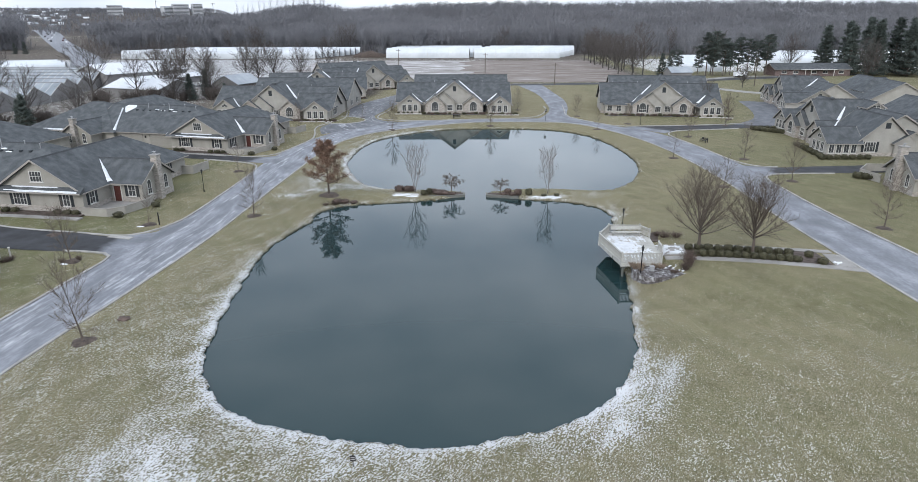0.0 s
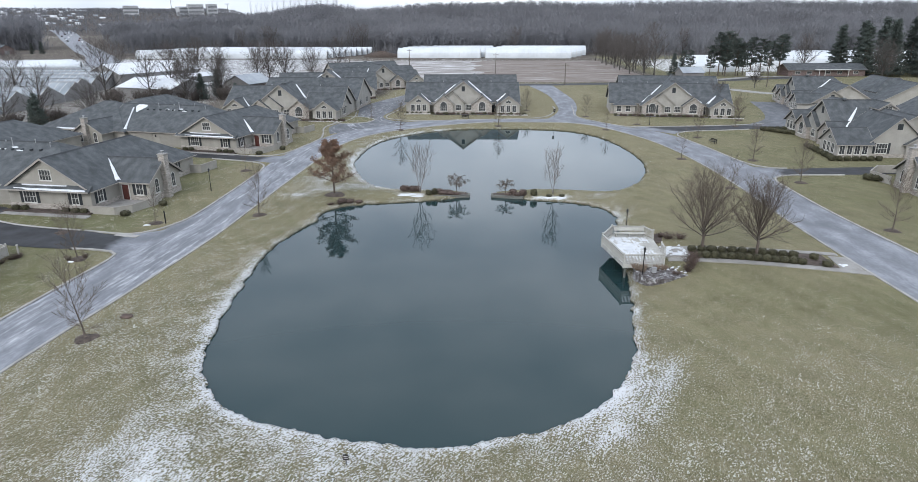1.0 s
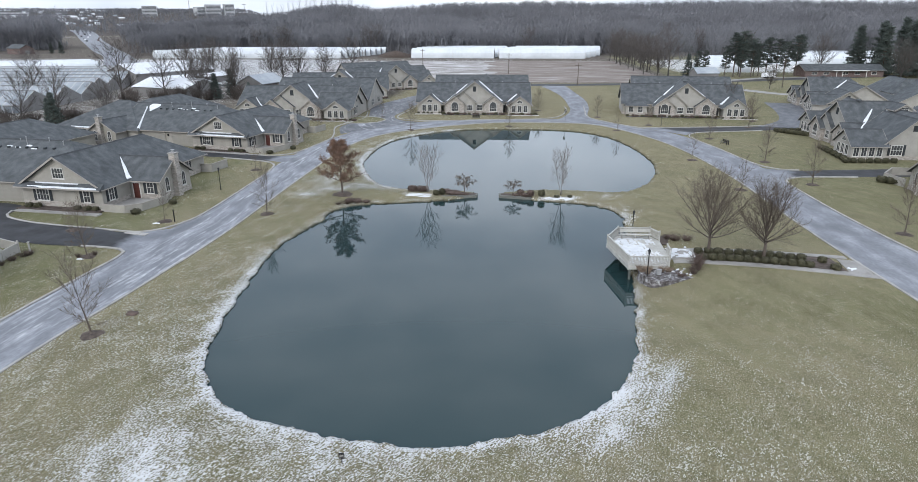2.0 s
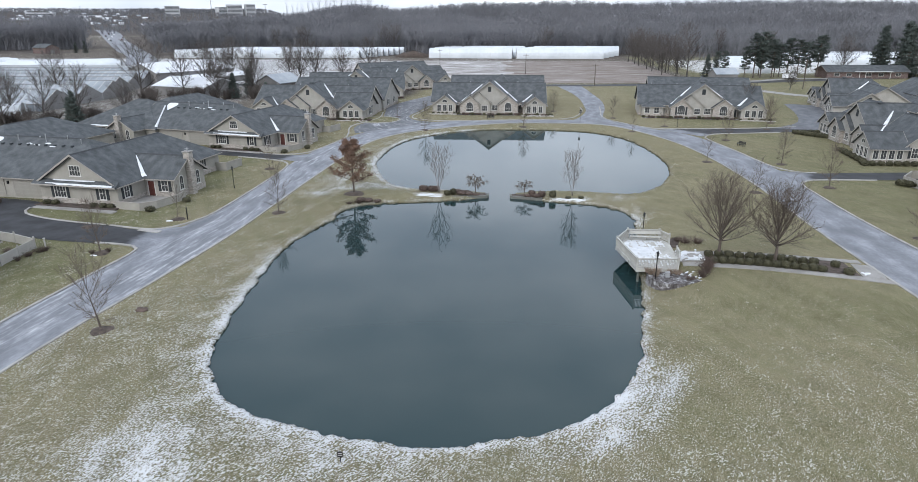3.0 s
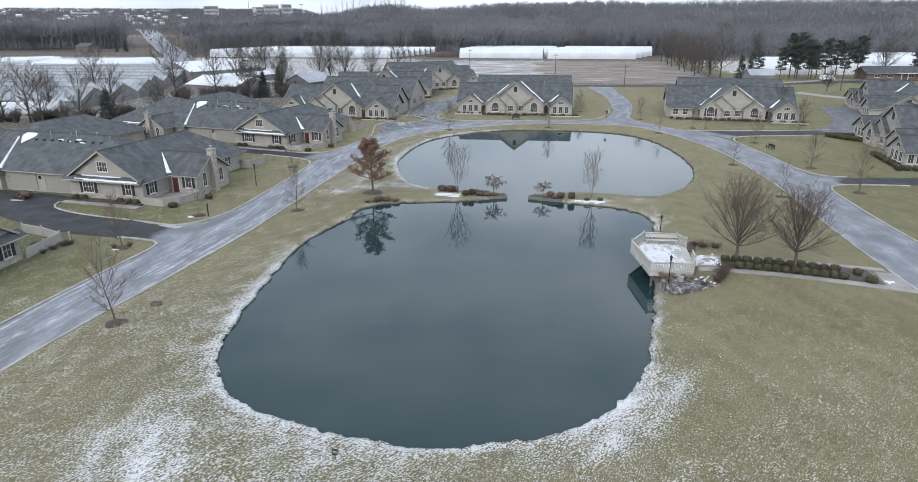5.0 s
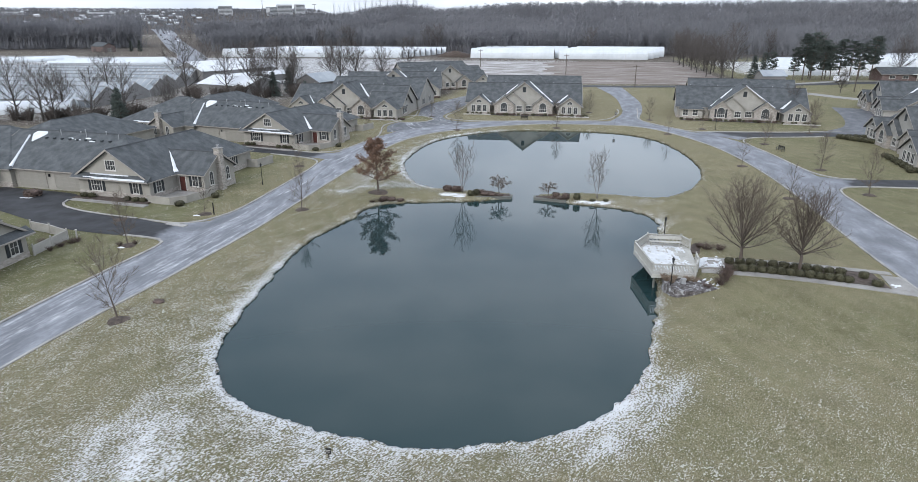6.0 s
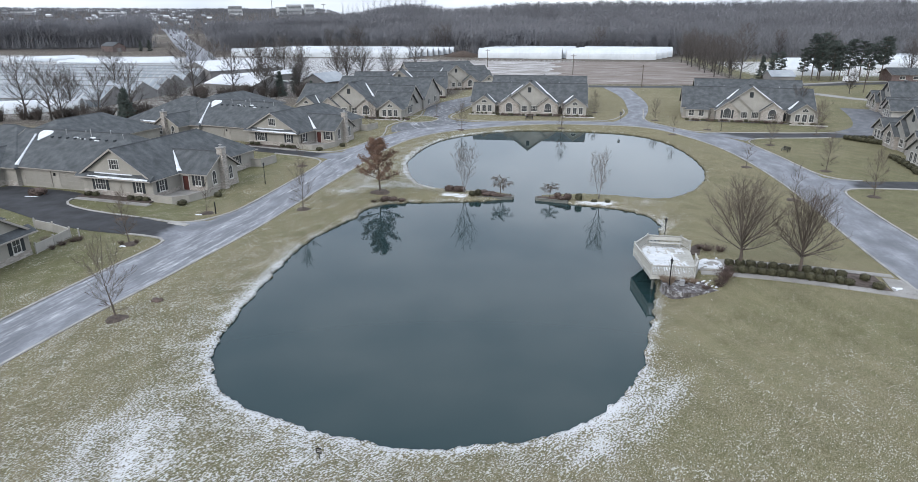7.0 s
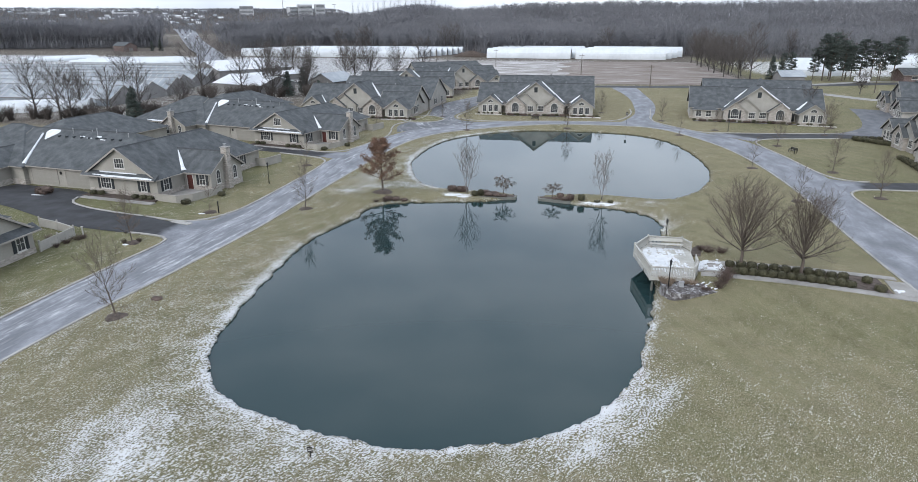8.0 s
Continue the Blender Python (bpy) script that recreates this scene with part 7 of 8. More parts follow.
def glasshouse(x0, x1, y0, spans, sw, e, r, label):
    """Ridge-and-furrow glasshouse; gable ends of each span face east."""
    G_ = thing("glasshouse", pose(0, 0, 0), label, "greenhouse")
    for s in range(spans):
        a, b = y0 + s * sw, y0 + (s + 1) * sw
        xa, xb, m = x0 - 8 * s, x1 - 2 * s * (s > 2), (y0 + s * sw + y0 + (s + 1) * sw) / 2
        part("span", MB().add([(xa, a, 0), (xb, a, 0), (xb, b, 0), (xa, b, 0), (xa, a, e), (xb, a, e), (xb, b, e), (xa, b, e), (xa, m, r), (xb, m, r)],
                              [(0, 1, 5, 4), (2, 3, 7, 6), (4, 5, 9, 8), (6, 7, 8, 9)]), "ghglass", G_, "frosted grey glazing")
        part("gable_end", MB().add([(xb, a, -0.2), (xb, b, -0.2), (xb, b, e), (xb, m, r), (xb, a, e), (xb - 0.2, a, -0.2), (xb - 0.2, b, -0.2), (xb - 0.2, b, e), (xb - 0.2, m, r), (xb - 0.2, a, e)],
                                   [(0, 1, 2, 3, 4), (9, 8, 7, 6, 5), (0, 5, 6, 1), (1, 6, 7, 2), (2, 7, 8, 3), (3, 8, 9, 4), (4, 9, 5, 0)]), "far_wall", G_, "dull tan gable end")
        bars = MB()
        n = int((xb - xa) / 2.4)
        for k in range(n + 1):
            x = xa + (xb - xa) * k / n
            for q in (a, b):
                bars.add([(x - 0.08, q, e + 0.06), (x + 0.08, q, e + 0.06), (x + 0.08, m, r + 0.06), (x - 0.08, m, r + 0.06)], [(0, 1, 2, 3)])
            bars.box(x - 0.06, a - 0.05, 0, x + 0.06, a, e)
        tagged(part("glazing_bar", bars, "trim", G_), kind="stuff")
        part("ridge_cap", MB().box(xa, m - 0.15, r, xb + 0.2, m + 0.15, r + 0.2), "vent", G_)
        part("valley_gutter", MB().box(xa, a - 0.22, e - 0.12, xb + 0.2, a + 0.22, e + 0.12), "far_wall", G_)


glasshouse(-235, -122, 168, 7, 13.6, 1.9, 5.2, "large old glass greenhouse with many ridges")
glasshouse(-232, -176, 284, 3, 9.0, 1.6, 2.6, "low grey glass cold frames beyond the glasshouse")


def barn(x, y, w, d, eave, pitch, rot, roofm, wallm, label):
    B = thing("barn", pose(x, y, h(x, y), 0, 0, rot), label, "barn", "farm buildings")
    top = eave + w / 2 * pitch
    part("wall", MB().add([(-w / 2, 0, 0), (w / 2, 0, 0), (w / 2, d, 0), (-w / 2, d, 0), (-w / 2, 0, eave), (w / 2, 0, eave), (w / 2, d, eave), (-w / 2, d, eave), (0, 0, top), (0, d, top)],
                          [(0, 1, 5, 8, 4), (1, 2, 6, 5), (2, 3, 7, 9, 6), (3, 0, 4, 7)]), wallm, B)
    part("roof", gable_roof(MB(), -w / 2, w / 2, 0, d, "y", eave + 0.15, pitch, ("gable", "gable"), 0.4, 0.15), roofm, B)
    part("door", MB().box(-1.6, -0.08, 0, 1.6, 0, 2.8), "far_wall", B)


for x, y, w, d, e, p, r, rm, wm_, lb in ((-120, 275, 20, 34, 4.5, 0.32, 150, "snow", "far_wall", "snow-roofed tan farm building"), (-106, 267, 10, 26, 2.4, 0.2, 150, "snow", "far_wall", "low snow-roofed lean-to of the farm"), (-90, 210, 16, 22, 3.0, 0.3, 70, "snow", "far_wall", "brown farm shed with a snow-covered roof"),
                                          (-76, 214, 10, 12, 3.6, 0.5, -20, "ghglass", "far_wall", "small grey gabled farm shed"), (-333, 474, 10, 17, 4.2, 0.5, 64, "shingle", "brick", "distant red brick farmhouse before the wood"),
                                          (86, 272, 7, 9, 2.8, 0.55, -80, "ghglass", "far_wall", "small pale shed under the pines"), (-40, 262, 12, 18, 3.4, 0.6, -25, "shingle", "siding", "farm house with grey roof")):
    barn(x, y, w, d, e, p, r, rm, wm_, lb)

R_ = thing("house", pose(136, 284, 0, 0, 0, 2), "low red brick ranch house under dark pines", "house")
wing(R_, 0, 33, 0, 10, "x", 3.0, 0.42, ("gable", "gable"), "brick", 0.6, 0)
for x in (4, 9, 17, 22, 29):
    window(R_, x, 0, 1.0, 2.2, 1.2, 0, cols=2, rows=1)
for x in (12.5, 15.0, 25.0):
    part("porch_post", MB().box(x - 0.1, -1.6, 0, x + 0.1, -1.4, 2.7), "trim", R_)
part("porch_roof", MB().box(11, -1.9, 2.7, 26, 0.2, 2.9, 0.03), "trim", R_)
bx = thing("trailer", pose(119, 279, h(119, 279), 0, 0, 10), "white box trailer parked on the grass", "trailer")
part("box", MB().box(-2.6, -1.1, 0.6, 2.6, 1.1, 2.2, 0.08), "carpaint", bx)
for x in (-1, 1):
    part("wheel", MB().tube([(x, -1.25, 0.45), (x, 1.25, 0.45)], (0.45, 0.45), 10), "rubber", bx)


def car(x, y, rot, paint, label, group):
    C = thing("car", pose(x, y, h(x, y) + (0.05 if y < 400 else 0.15), 0, 0, rot), label, "car", group)
    part("body", MB().add([(a, b * (1 if z < 0.9 else 0.93), z) for b in (-0.95, 0.95) for a, z in ((-2.7, 0.45), (2.7, 0.45), (2.7, 0.95), (1.6, 1.08), (0.9, 1.8), (-0.7, 1.8), (-1.0, 1.08), (-2.7, 1.05))],
                          [tuple(range(7, -1, -1)), tuple(range(8, 16))] + [(i, (i + 1) % 8, 8 + (i + 1) % 8, 8 + i) for i in range(8)]), {"white": "carpaint", "dark": "glass", "red": "red_door"}[paint], C)
    part("side_window", MB().box(-0.8, -0.96, 1.15, 1.1, 0.96, 1.65), "glass", C)
    for a in (-1.7, 1.7):
        for b in (-0.95, 0.75):
            part("wheel", MB().tube([(a, b, 0.36), (a, b + 0.2, 0.36)], (0.36, 0.36), 12), "rubber", C)


def field(x0, x1, material, label):
    fl, na, nb = MB(), 24, 40
    for i in range(na + 1):
        for j in range(nb + 1):
            y = 258 + 138 * j / nb
            x = x0 + (x1 - x0) * i / na + (3 * math.sin(y * 0.13) + 2 * math.sin(y * 0.31) if (i == na and x1 < 50) or (i == 0 and x0 > -50) else 0)
            fl.v.append((x, y, h(x, y) + 0.06))
    fl.f = [(i * (nb + 1) + j, (i + 1) * (nb + 1) + j, (i + 1) * (nb + 1) + j + 1, i * (nb + 1) + j + 1) for i in range(na) for j in range(nb)]
    solo("field", fl, material, label, "field", kind="structure")


field(-82, 4, "field_snowy", "ploughed field with snow lying in the furrows")
field(4, 76, "field", "ploughed brown field with thin snow in the furrows")
mound = MB().lump((0, 0, 0), (11, 5, 3.4), 3, 0.5, 18, 8)
solo("soil_mound", mound, "mulch", "dark heap of soil between the film greenhouses", "soil heap", m=pose(-58, 436, 0), smooth=True)
ribbon("highway", [(-205, 350), (-262, 448), (-313, 522), (-480, 780), (-662, 1060), (-760, 1200)], [(-186, 354), (-243, 450), (-291, 524), (-456, 785), (-630, 1066), (-728, 1206)], 0.14, "frosted", "distant wide highway running to the town", "road", 90, 3)


def pole(x, y, tall):
    U = thing("utility_pole", pose(x, y, h(x, y)), "wooden utility pole with a cross arm", "utility pole", "utility poles")
    part("pole", MB().tube([(0, 0, -0.5), (0, 0, tall)], (0.17, 0.12), 7), "bark", U)
    part("cross_arm", MB().box(-1.2, -0.06, tall - 0.8, 1.2, 0.06, tall - 0.65), "bark", U)


for x, y, t in ((36, 247, 8), (-59, 326, 9), (-31, 343, 9), (12, 300, 9), (108, 240, 10)):
    pole(x, y, t)

# ---------------------------------------------------------------- background trees
THICK = [twiggy(400 + k, 2.4, 3.2, 90, 0.036) for k in range(3)]
for me in THICK:
    me.materials.append(M["thicket"])
rb = random.Random(12)
for k in range(46):
    t = k / 45
    if k < 24:
        x, y = -132 + 46 * (k / 23) + rb.gauss(0, 2), 139 + 12 * (k / 23) + rb.gauss(0, 2.5)
    else:
        x, y = -108 + 44 * ((k - 24) / 21) + rb.gauss(0, 3), 190 + 24 * ((k - 24) / 21) + rb.gauss(0, 4)
    shrub(THICK[k % 3], x, y, rb.uniform(0.8, 1.4), rb.uniform(0.7, 1.3), 55 * k, "tangled brown leafless thicket behind the houses", "thickets", "thicket", name="thicket")
for k, (x, y, s) in enumerate([(-109, 195, 1.25), (-130, 150, 1.0), (-117, 143, 0.95), (-112, 141, 0.8), (-104, 143, 0.85), (-97, 146, 0.9), (-103, 226, 1.1), (-127, 308, 1.2), (-100, 204, 1.0), (-92, 212, 1.1),
                               (-85, 196, 0.9), (-78, 205, 1.0), (-140, 200, 1.0), (-70, 250, 1.2), (-62, 262, 1.1), (-84, 262, 1.2), (-55, 275, 1.1), (-96, 250, 1.2), (-110, 262, 1.1), (-125, 160, 0.9),
                               (-145, 152, 0.8), (-88, 150, 0.8), (-74, 244, 1.2), (-150, 330, 1.0), (-170, 320, 0.9), (162, 262, 1.2), (150, 300, 1.3), (102, 236, 0.6), (66, 172, 0.55), (128, 330, 1.4)]):
    plant_tree("field_tree", (ROUND if k > 6 and k % 4 else WILD)[k % 3], x, y, 50 * k, s * 1.15, "dark_bark", "dark_twig", "tall bare tree among the farm buildings", group="field trees")
for k in range(20):
    t = k / 19
    plant_tree("field_tree", (ROUND + WILD)[(k * 5) % 6], 79 + 5 * math.sin(k * 2.1) - 3 * t, 405 - 118 * t + 2 * math.sin(k), 40 * k, 1.22 + 0.2 * math.sin(k * 1.7), "bark", "hedgerow_twig", "bare tree in the field hedgerow", group="hedgerow trees")


def pine(seed, tall, clear, spread, layers, per, domed=False):
    """Trunk and a crown of needle clumps on level limbs; domed: old pines with a broad rounded head."""
    rng = random.Random(seed)
    T, N = MB(), MB()
    T.tube([(0, 0, -0.3), (0.1, 0, tall * 0.5), (0, 0.1, tall * 0.97)], (tall * 0.016, tall * 0.011, 0.04), 6)
    for i in range(layers):
        t = i / (layers - 1)
        z = tall * (clear + (1 - clear) * t)
        shape = math.sqrt(max(0.0, 1 - (2 * t - 0.85) ** 2 / 1.45)) if domed else 1 - t ** 1.5 * 0.9
        r = spread * shape * rng.uniform(0.7, 1.1)
        for j in range(per):
            a = rng.random() * 6.28
            rr = max(0.4, r * rng.uniform(0.65, 1.1))
            e = Vector((math.cos(a) * rr, math.sin(a) * rr, z + rng.uniform(-0.02, 0.05) * tall))
            s = Vector((0, 0, z - 0.02 * tall))
            T.tube([s, e], (0.07, 0.02), 3)
            for q in range(12):
                c = s.lerp(e, 0.35 + 0.7 * rng.random()) + Vector((rng.gauss(0, 0.45), rng.gauss(0, 0.45), rng.gauss(0.08, 0.1)))
                w = rng.uniform(0.34, 0.6)
                for _ in range(4):
                    m = Euler((rng.gauss(0, 0.5), rng.gauss(0, 0.5), rng.random() * 6)).to_matrix()
                    N.add([c + m @ Vector(p) for p in ((-w, 0, 0), (0, -w * 0.3, 0.05), (w, 0, 0.12), (0, w * 0.3, 0.05))], [(0, 1, 2, 3)])
    return T.mesh("trunk"), N.mesh("crown")


PINES = [pine(201, 18, 0.4, 4.6, 12, 8, True), pine(202, 17, 0.3, 4.2, 13, 7, True), pine(211, 15, 0.05, 4.4, 17, 9)]
for k, (x, y, s, v) in enumerate([(88, 287, 0.62, 2), (93, 290, 0.62, 1), (107, 286, 1.0, 0), (111, 289, 1.02, 0), (114, 285, 0.92, 1), (104, 288, 0.72, 1), (112, 294, 0.85, 1), (119, 290, 0.8, 1), (126, 289, 0.85, 0), (131, 293, 0.8, 1),
                                  (97, 293, 0.6, 1), (109, 284, 0.86, 1), (117, 290, 0.8, 1), (123, 292, 0.9, 1), (134, 289, 0.95, 0), (138, 298, 0.9, 0), (165, 300, 1.1, 2), (172, 292, 1.3, 2), (178, 284, 1.35, 2), (184, 294, 1.45, 2), (190, 280, 1.4, 2), (196, 290, 1.5, 2), (203, 278, 1.4, 2), (210, 288, 1.5, 2), (168, 306, 1.3, 2), (176, 303, 1.4, 2), (187, 306, 1.5, 2), (199, 304, 1.5, 2), (216, 300, 1.6, 2), (222, 286, 1.5, 2), (230, 296, 1.6, 2), (238, 284, 1.5, 2),
                                  (-92, 137, 0.55, 2), (-95, 140, 0.45, 2), (-82, 200, 0.5, 2), (-80, 208, 0.55, 2), (-48, 256, 0.35, 2), (-70, 196, 0.35, 2), (-320, 482, 0.5, 2), (-314, 484, 0.55, 2)]):
    plant_tree("pine_tree", PINES[v], x, y, 70 * k, s * (0.96 if 250 < y < 292 and x < 135 else 1.0), "bark", "needle", "tall dark green pine", group="pines")


def wood_mass(name, region, seed, protos, label, base_scale=1.0, material="hazed_farwood"):
    """A far winter wood: many small bare trees in one mesh."""
    rng = np.random.default_rng(seed)
    V, F_, off = [], [], 0
    P = region(rng)
    Z = land(P, near=False)
    for (x, y), z in zip(P, Z):
        v, f = protos[rng.integers(len(protos))]
        a, s = rng.random() * 6.28, base_scale * rng.uniform(0.88, 1.05) * (1 + 0.06 * math.sin(x * 0.045 + 0.02 * y) + 0.05 * math.sin(x * 0.017 + 2)) * (1.22 if -420 < x < -150 and y > 570 else 1.0)
        c, sn = math.cos(a) * s, math.sin(a) * s
        w = np.stack([v[:, 0] * c - v[:, 1] * sn + x, v[:, 0] * sn + v[:, 1] * c + y, v[:, 2] * s + z - 0.3], 1)
        V.append(w)
        F_.append(f + off)
        off += len(v)
    V, F_ = np.concatenate(V), np.concatenate(F_)
    me = bpy.data.meshes.new(name)
    me.vertices.add(len(V))
    me.vertices.foreach_set("co", V.ravel())
    me.loops.add(F_.size)
    me.polygons.add(len(F_))
    me.polygons.foreach_set("loop_start", np.arange(len(F_)) * 3)
    me.loops.foreach_set("vertex_index", F_.ravel())
    me.update(calc_edges=True)
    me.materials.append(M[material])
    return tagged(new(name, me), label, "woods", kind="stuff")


def far_proto(seed, tall=19.0, spread=4.6, limbs=13, sprays=7, fat=1.0, brush=12):
    """A small bare tree: bole, limbs that end on a domed crown, and fans of twigs."""
    rng = np.random.default_rng(seed)
    V, F_ = [], []

    def sliver(p, q, w0, w1=0.0):
        p, q = np.array(p), np.array(q)
        s = np.cross(q - p, rng.normal(size=3))
        s = s / max(np.linalg.norm(s), 1e-6)
        k = len(V)
        if w1 > w0:
            V.extend([p, q - s * w1, q + s * w1])
        else:
            V.extend([p - s * w0, p + s * w0, q])
        F_.append((k, k + 1, k + 2))
    for i in range(2):
        sliver((0, 0, 0), (rng.normal() * 0.5, rng.normal() * 0.5, tall * 0.85), 0.15 * fat)
    for i in range(limbs):
        p = np.array((0, 0, tall * rng.uniform(0.22, 0.6)))
        a, el = rng.random() * 6.28, math.asin(rng.uniform(0.0, 0.98))
        r = spread * math.cos(el) * rng.uniform(0.75, 1.05)
        q = np.array((math.cos(a) * r, math.sin(a) * r, tall * (0.5 + 0.48 * math.sin(el)) * rng.uniform(0.93, 1.03)))
        sliver(p, q, 0.13 * fat)
        for j in range(sprays):
            b = p + (q - p) * rng.uniform(0.35, 1.0)
            d = rng.normal(size=3) * 0.5 + (0, 0, 0.75)
            sliver(b, b + d * 1.6, 0.0, rng.uniform(0.07, 0.17) * fat)
    for i in range(brush):
        b = np.array((rng.normal() * 2.4, rng.normal() * 2.4, 0.0))
        sliver(b, b + np.array((rng.normal() * 0.9, rng.normal() * 0.9, rng.uniform(1.5, 6.0))), 0.0, 0.1)
    return np.array(V), np.array(F_)


M["pale_twig"] = mat("pale_sycamore_twigs", (0.16, 0.145, 0.135), (0.28, 0.26, 0.245), 0.7, 0.9, 0, 5, rand=0.2)
M["town_wall"] = mat("pale_town_wall", (0.34, 0.35, 0.36), (0.46, 0.47, 0.48), 0.05, 0.8, 0, 0.5)
# Distance haze is put into this twig colour: a lifted, slightly blue grey.
M["hazed_farwood"] = mat("hazed_wood_twigs", (0.118, 0.119, 0.128), (0.185, 0.187, 0.2), 0.02, 0.95, 0, 0.3, rand=0.14)
COARSE = [far_proto(331 + k, 17 + 2 * (k % 3), 6.5, 9, 4, 3.4, 4) for k in range(5)]
PROTO = [far_proto(301 + k, 17 + 2 * (k % 3)) for k in range(7)]
REAR = [far_proto(361 + k, 17 + 2 * (k % 3), 5.0, 11, 6, 1.5, 0) for k in range(5)]


def belt(x0, x1, y0, depth, step, edge=lambda x: 0.0, keep=None):
    def f(rng):
        n = int((x1 - x0) * depth / step ** 2)
        x = rng.uniform(x0, x1, n)
        y = y0 + rng.random(n) ** 1.4 * depth + edge(x)
        q = np.stack([x, y], 1)
        return q if keep is None else q[keep(x, y)]
    return f


wav = lambda x: 8 * np.sin(x * 0.021) + 5 * np.sin(x * 0.05 + 1)
east_of_road = lambda x, y: x > -0.545 * y + 4 * np.sin(y * 0.09)
wood_mass("woods", belt(-262, 470, 468, 110, 4.5, wav, lambda x, y: east_of_road(x, y) & ~((x > -235) & (x < -55) & (y < 490))), 1, PROTO, "haze-grey leafless woods behind the greenhouses")
wood_mass("woods", belt(-400, 640, 570, 330, 6.5, keep=east_of_road), 2, REAR, "haze-grey leafless woods rising on the far slope")
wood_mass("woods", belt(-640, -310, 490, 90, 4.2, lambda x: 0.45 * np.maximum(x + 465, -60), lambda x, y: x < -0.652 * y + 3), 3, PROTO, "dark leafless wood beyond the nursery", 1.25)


def hillside(rng):
    """Tree lines one behind another up the town's hillside."""
    out = []
    for r in np.linspace(1190, 3350, 17):
        n = int(r * 0.62 / 3.6)
        a = rng.uniform(radians(18), radians(53), n)
        rr = r + rng.normal(0, 26, n)
        gap = np.sin(a * 41 + r * 0.013) + np.sin(a * 90 + r * 0.031) > -1.2
        out.append(np.stack([-np.sin(a) * rr, np.cos(a) * rr], 1)[gap])
    return np.concatenate(out)


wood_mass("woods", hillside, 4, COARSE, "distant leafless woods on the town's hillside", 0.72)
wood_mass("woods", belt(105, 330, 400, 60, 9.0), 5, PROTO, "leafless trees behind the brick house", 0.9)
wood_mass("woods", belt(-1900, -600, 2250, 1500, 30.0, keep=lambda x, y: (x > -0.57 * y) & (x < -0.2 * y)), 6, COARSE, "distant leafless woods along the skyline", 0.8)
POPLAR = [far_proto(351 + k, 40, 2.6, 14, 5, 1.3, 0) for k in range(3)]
# Poplar colour far paler than bark: the bleaching by haze is painted in.
M["hazed_poplar"] = mat("hazed_poplar_twigs", (0.42, 0.43, 0.45), (0.56, 0.57, 0.59), 0.05, 0.9, 0, 0.5)
wood_mass("poplars", lambda rng: np.stack([np.linspace(-278, -172, 17) + rng.normal(0, 1.5, 17), np.linspace(855, 883, 17)], 1), 7, POPLAR, "row of tall bare poplars behind the woods, coloured haze-pale", 1.0, "hazed_poplar")
for k, (x, y, s) in enumerate([(-150, 492, 1.4), (-146, 494, 1.3), (-86, 492, 1.4), (-79, 491, 1.5), (128, 468, 1.6), (146, 462, 1.3), (-168, 492, 1.25), (30, 470, 1.4)]):
    plant_tree("sycamore_tree", WILD[k % 3], x, y, 70 * k, s, "birch", "pale_twig", "pale-barked bare sycamore at the wood's edge", group="sycamores")

# The far town, on its low rise
rng_ = random.Random(8)
for k in range(120):
    d = rng_.uniform(1500, 3300)
    a = radians(rng_.uniform(28.5, 48) if k % 3 else rng_.uniform(30, 35))
    x, y = -math.sin(a) * d, math.cos(a) * d
    big = k % 29 == 5
    w, dp, hh = (rng_.uniform(30, 70), rng_.uniform(15, 30), rng_.uniform(7, 12)) if big else (rng_.uniform(8, 16), rng_.uniform(8, 11), rng_.uniform(3.5, 6))
    if k < 4:
        x, y, w, dp, hh, big = ((-1034, 2051, 42, 26, 29, True), (-868, 2128, 46, 26, 35, True), (-824, 2148, 30, 22, 37, True), (-900, 2114, 40, 22, 27, True))[k]
    label = "distant large pale flat-roofed town building" if big else "distant small pale house on the hillside"
    B = thing("town_building", pose(x, y, h(x, y) - 1, 0, 0, math.degrees(a) + rng_.uniform(-20, 20)), label, "building", "town buildings")
    part("wall", MB().box(-w / 2, -dp / 2, 0, w / 2, dp / 2, hh), "town_wall" if k % 2 or big else "far_wall", B)
    if big:
        part("roof", MB().box(-w / 2 - 0.4, -dp / 2 - 0.4, hh, w / 2 + 0.4, dp / 2 + 0.4, hh + 1.0), "snow" if k % 3 else "shingle", B)
        for j in range(max(1, int(hh / 4))):
            part("window_band", MB().box(-w / 2 + 1, -dp / 2 - 0.1, 1.5 + j * 4, w / 2 - 1, -dp / 2, 3.2 + j * 4), "glass", B)
    else:
        part("roof", gable_roof(MB(), -w / 2, w / 2, -dp / 2, dp / 2, "x", hh, 0.55, ("gable", "gable"), 0.5, 0.3), "snow" if k % 2 else "ghglass", B)
for x, y, t in ((-931, 2101, 62), (-778, 2162, 48)):
    U = thing("mast", pose(x, y, h(x, y)), "tall thin mast on the skyline", "mast", "masts")
    part("shaft", MB().tube([(0, 0, 0), (0, 0, t)], (1.1, 0.6), 6), "far_wall", U)
    part("head", MB().box(-7, -0.8, t - 3, 7, 0.8, t - 1.4), "far_wall", U)
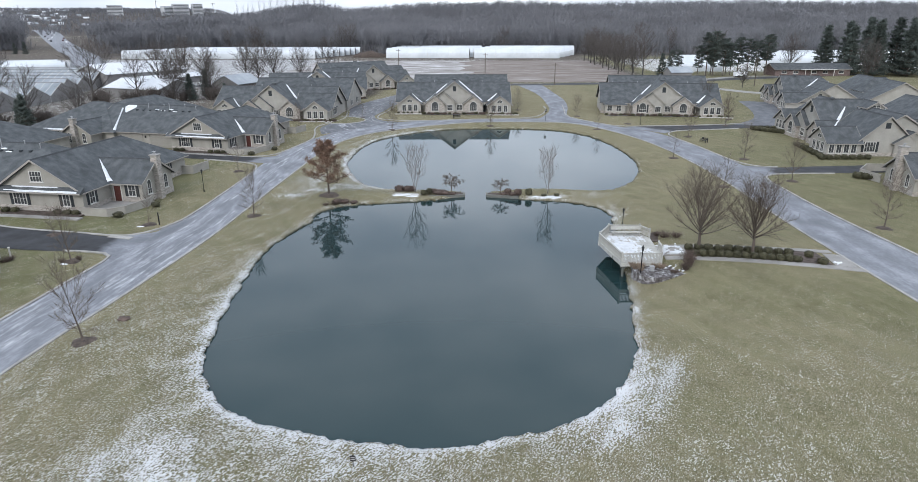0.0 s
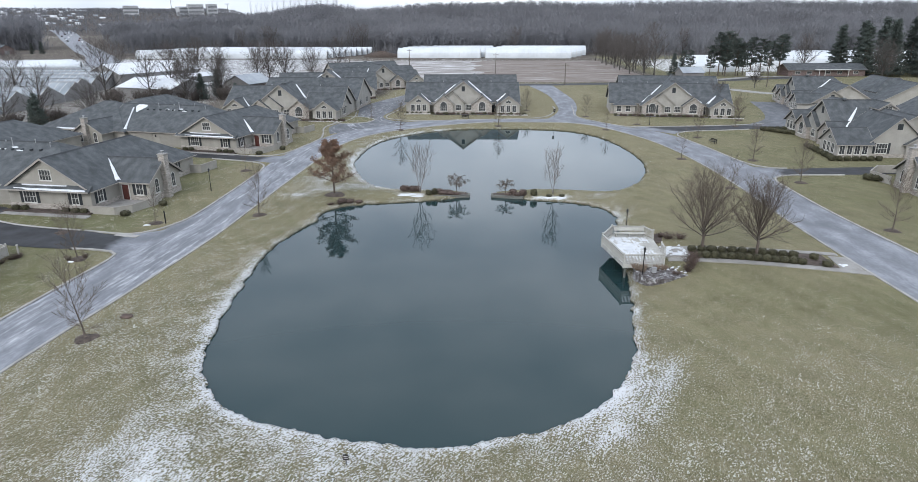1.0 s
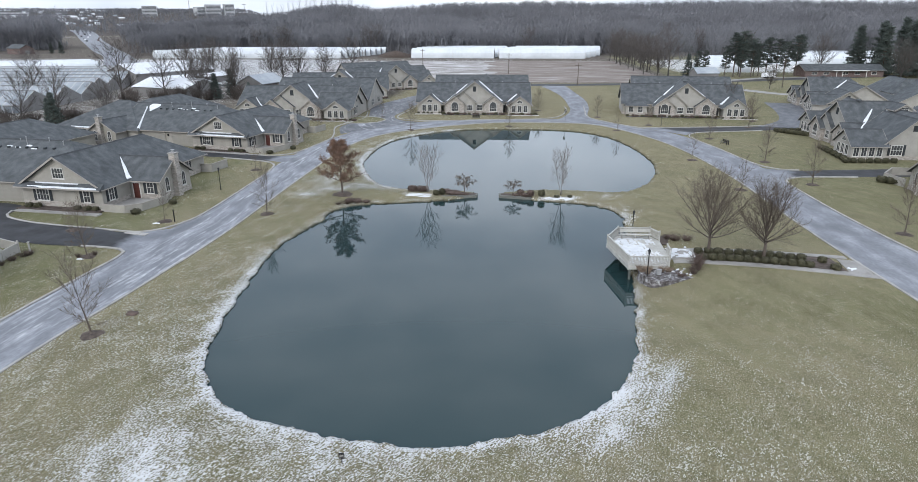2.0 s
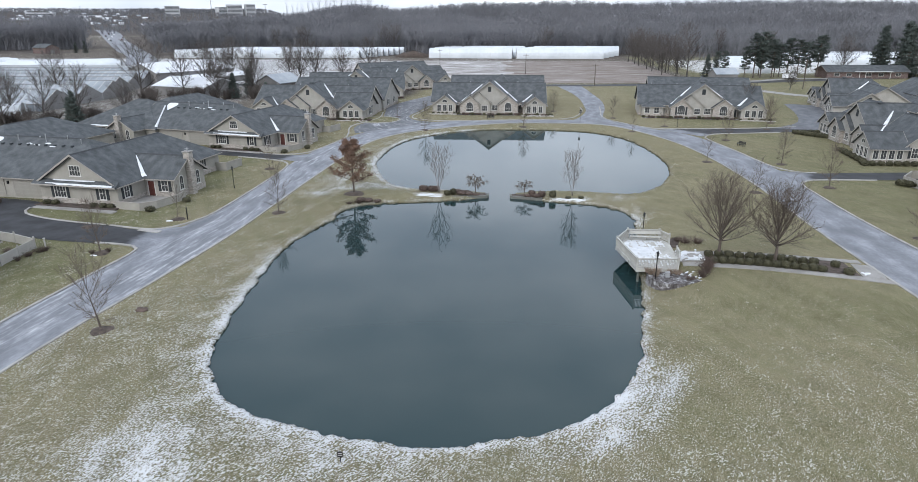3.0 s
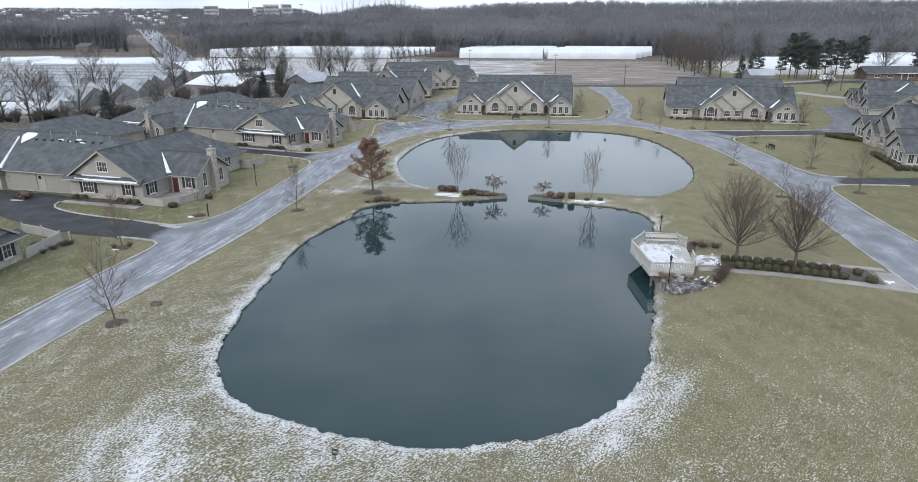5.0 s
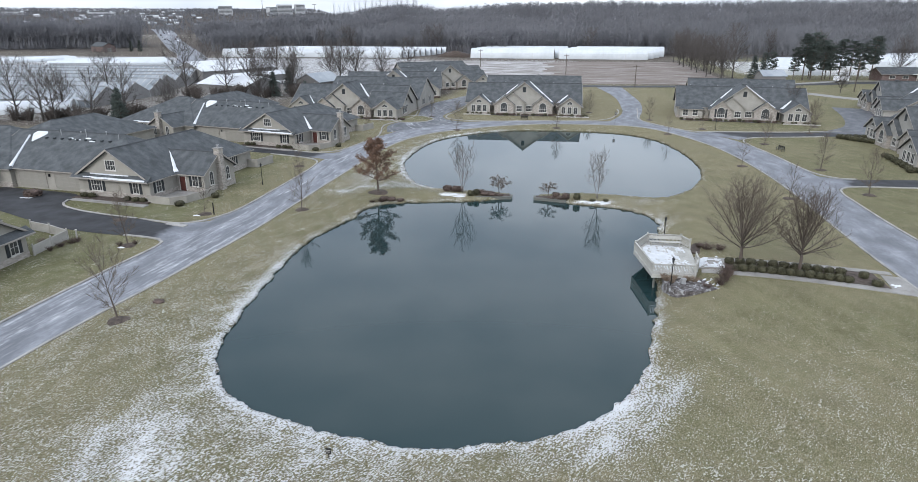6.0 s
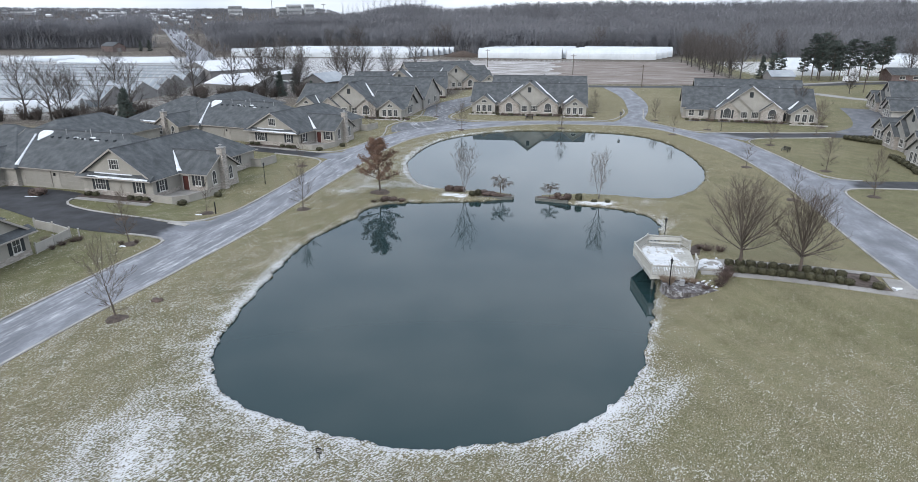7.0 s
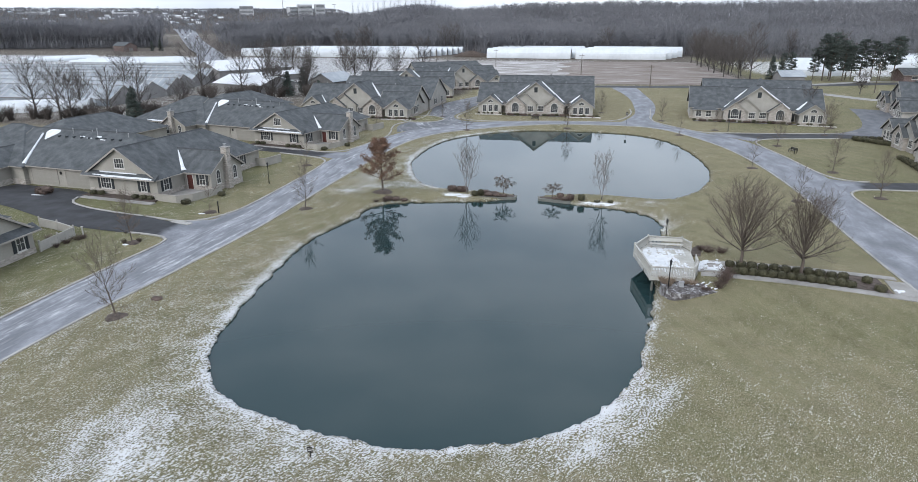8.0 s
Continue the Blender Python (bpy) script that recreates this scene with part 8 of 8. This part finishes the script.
for k in range(14):
    t = 0.18 + 0.36 * k / 13 + rng_.uniform(-0.01, 0.01)
    car(-309 - 660 * t + rng_.choice((-4, 4, 11, 17)), 530 + 1020 * t, 123, ("white", "dark", "red")[k % 3], "distant traffic on the highway", "highway cars")

# ---------------------------------------------------------------- grass tufts nearest the eye
rt = np.random.default_rng(77)
NT = 78000
tx, ty = rt.uniform(-36, 34, NT), 20 + 46 * rt.random(NT) ** 1.5
tp = np.stack([tx, ty], 1)
keep = (pond_distance(tp) > 0.25) & (rt.random(NT) < np.where(tx > 12, 0.45 - 0.25 * smooth01((ty - 34) / 14), 1.0)) & (tx > np.interp(ty, [20, 36.8, 45, 57.5, 64], [-33, -32, -31, -29.2, -28.4])) & ~((tx > 14.5) & (ty > 53.5))
tp = tp[keep]
tz = land(tp)
NT = len(tp)
tv = np.empty((NT, 3, 3, 3))
for b in range(3):
    a, l = rt.normal(1.0, 0.55, NT) + np.pi * (rt.random(NT) < 0.3), rt.uniform(0.06, 0.19, NT)
    w = rt.uniform(0.008, 0.022, NT)
    up = rt.uniform(0.02, 0.09, NT)
    dx, dy = np.cos(a), np.sin(a)
    tv[:, b, 0] = np.stack([tp[:, 0] - dy * w, tp[:, 1] + dx * w, tz - 0.005], 1)
    tv[:, b, 1] = np.stack([tp[:, 0] + dy * w, tp[:, 1] - dx * w, tz - 0.005], 1)
    tv[:, b, 2] = np.stack([tp[:, 0] + dx * l, tp[:, 1] + dy * l, tz + up], 1)
tme = bpy.data.meshes.new("grass")
tme.vertices.add(NT * 9)
tme.vertices.foreach_set("co", tv.ravel())
tme.loops.add(NT * 9)
tme.polygons.add(NT * 3)
tme.polygons.foreach_set("loop_start", np.arange(NT * 3) * 3)
tme.loops.foreach_set("vertex_index", np.arange(NT * 9))
tme.update(calc_edges=True)
M["straw"] = mat("frosted_straw_grass", (0.15, 0.132, 0.08), (0.46, 0.445, 0.39), 1.2, 0.9, 0, 7, rand=0.45, world_space=True)
tme.materials.append(M["straw"])
tagged(new("grass", tme), "frosted straw-coloured grass blades", "grass", kind="stuff")
for x, y, r in ((-38.6, 69.3, -15), (-41.0, 118.2, -12)):
    S = thing("drainage_apron", pose(x, y, h(x, y) + 0.05, 0, 0, r), "pale concrete apron slabs at the driveway mouth", "slab", kind="structure")
    for k in range(3):
        part("slab", MB().box(-1.5 + k, -0.4, -0.15, -0.55 + k, 0.4, 0.06, 0.015), "kerb", S)


def lawn_island(ctrl, label):
    """A kerbed patch of lawn amid the asphalt."""
    p = spline(ctrl, True, 5)
    c = p.mean(0)
    mb = MB()
    mb.v.append((c[0], c[1], h(*c) + 0.14))
    for x, y in p:
        mb.v.append((x, y, h(x, y) + 0.1))
    n = len(p)
    mb.f = [(0, 1 + k, 1 + (k + 1) % n) for k in range(n)]
    ob = solo("lawn_island", mb, "lawn", label, "lawn", kind="structure")
    for key, val in (("green", 0.7), ("snow", 0.2)):
        ob.data.attributes.new(key, "FLOAT", "POINT").data.foreach_set("value", [val] * len(ob.data.vertices))
    kerb_line(ctrl, 0.28, 0.16, closed=True)


lawn_island([(-33.2, 157.5), (-30.5, 163), (-26, 162.5), (-22.8, 158.6), (-24.5, 153.6), (-30, 152.4)], "small kerbed lawn island in the court")
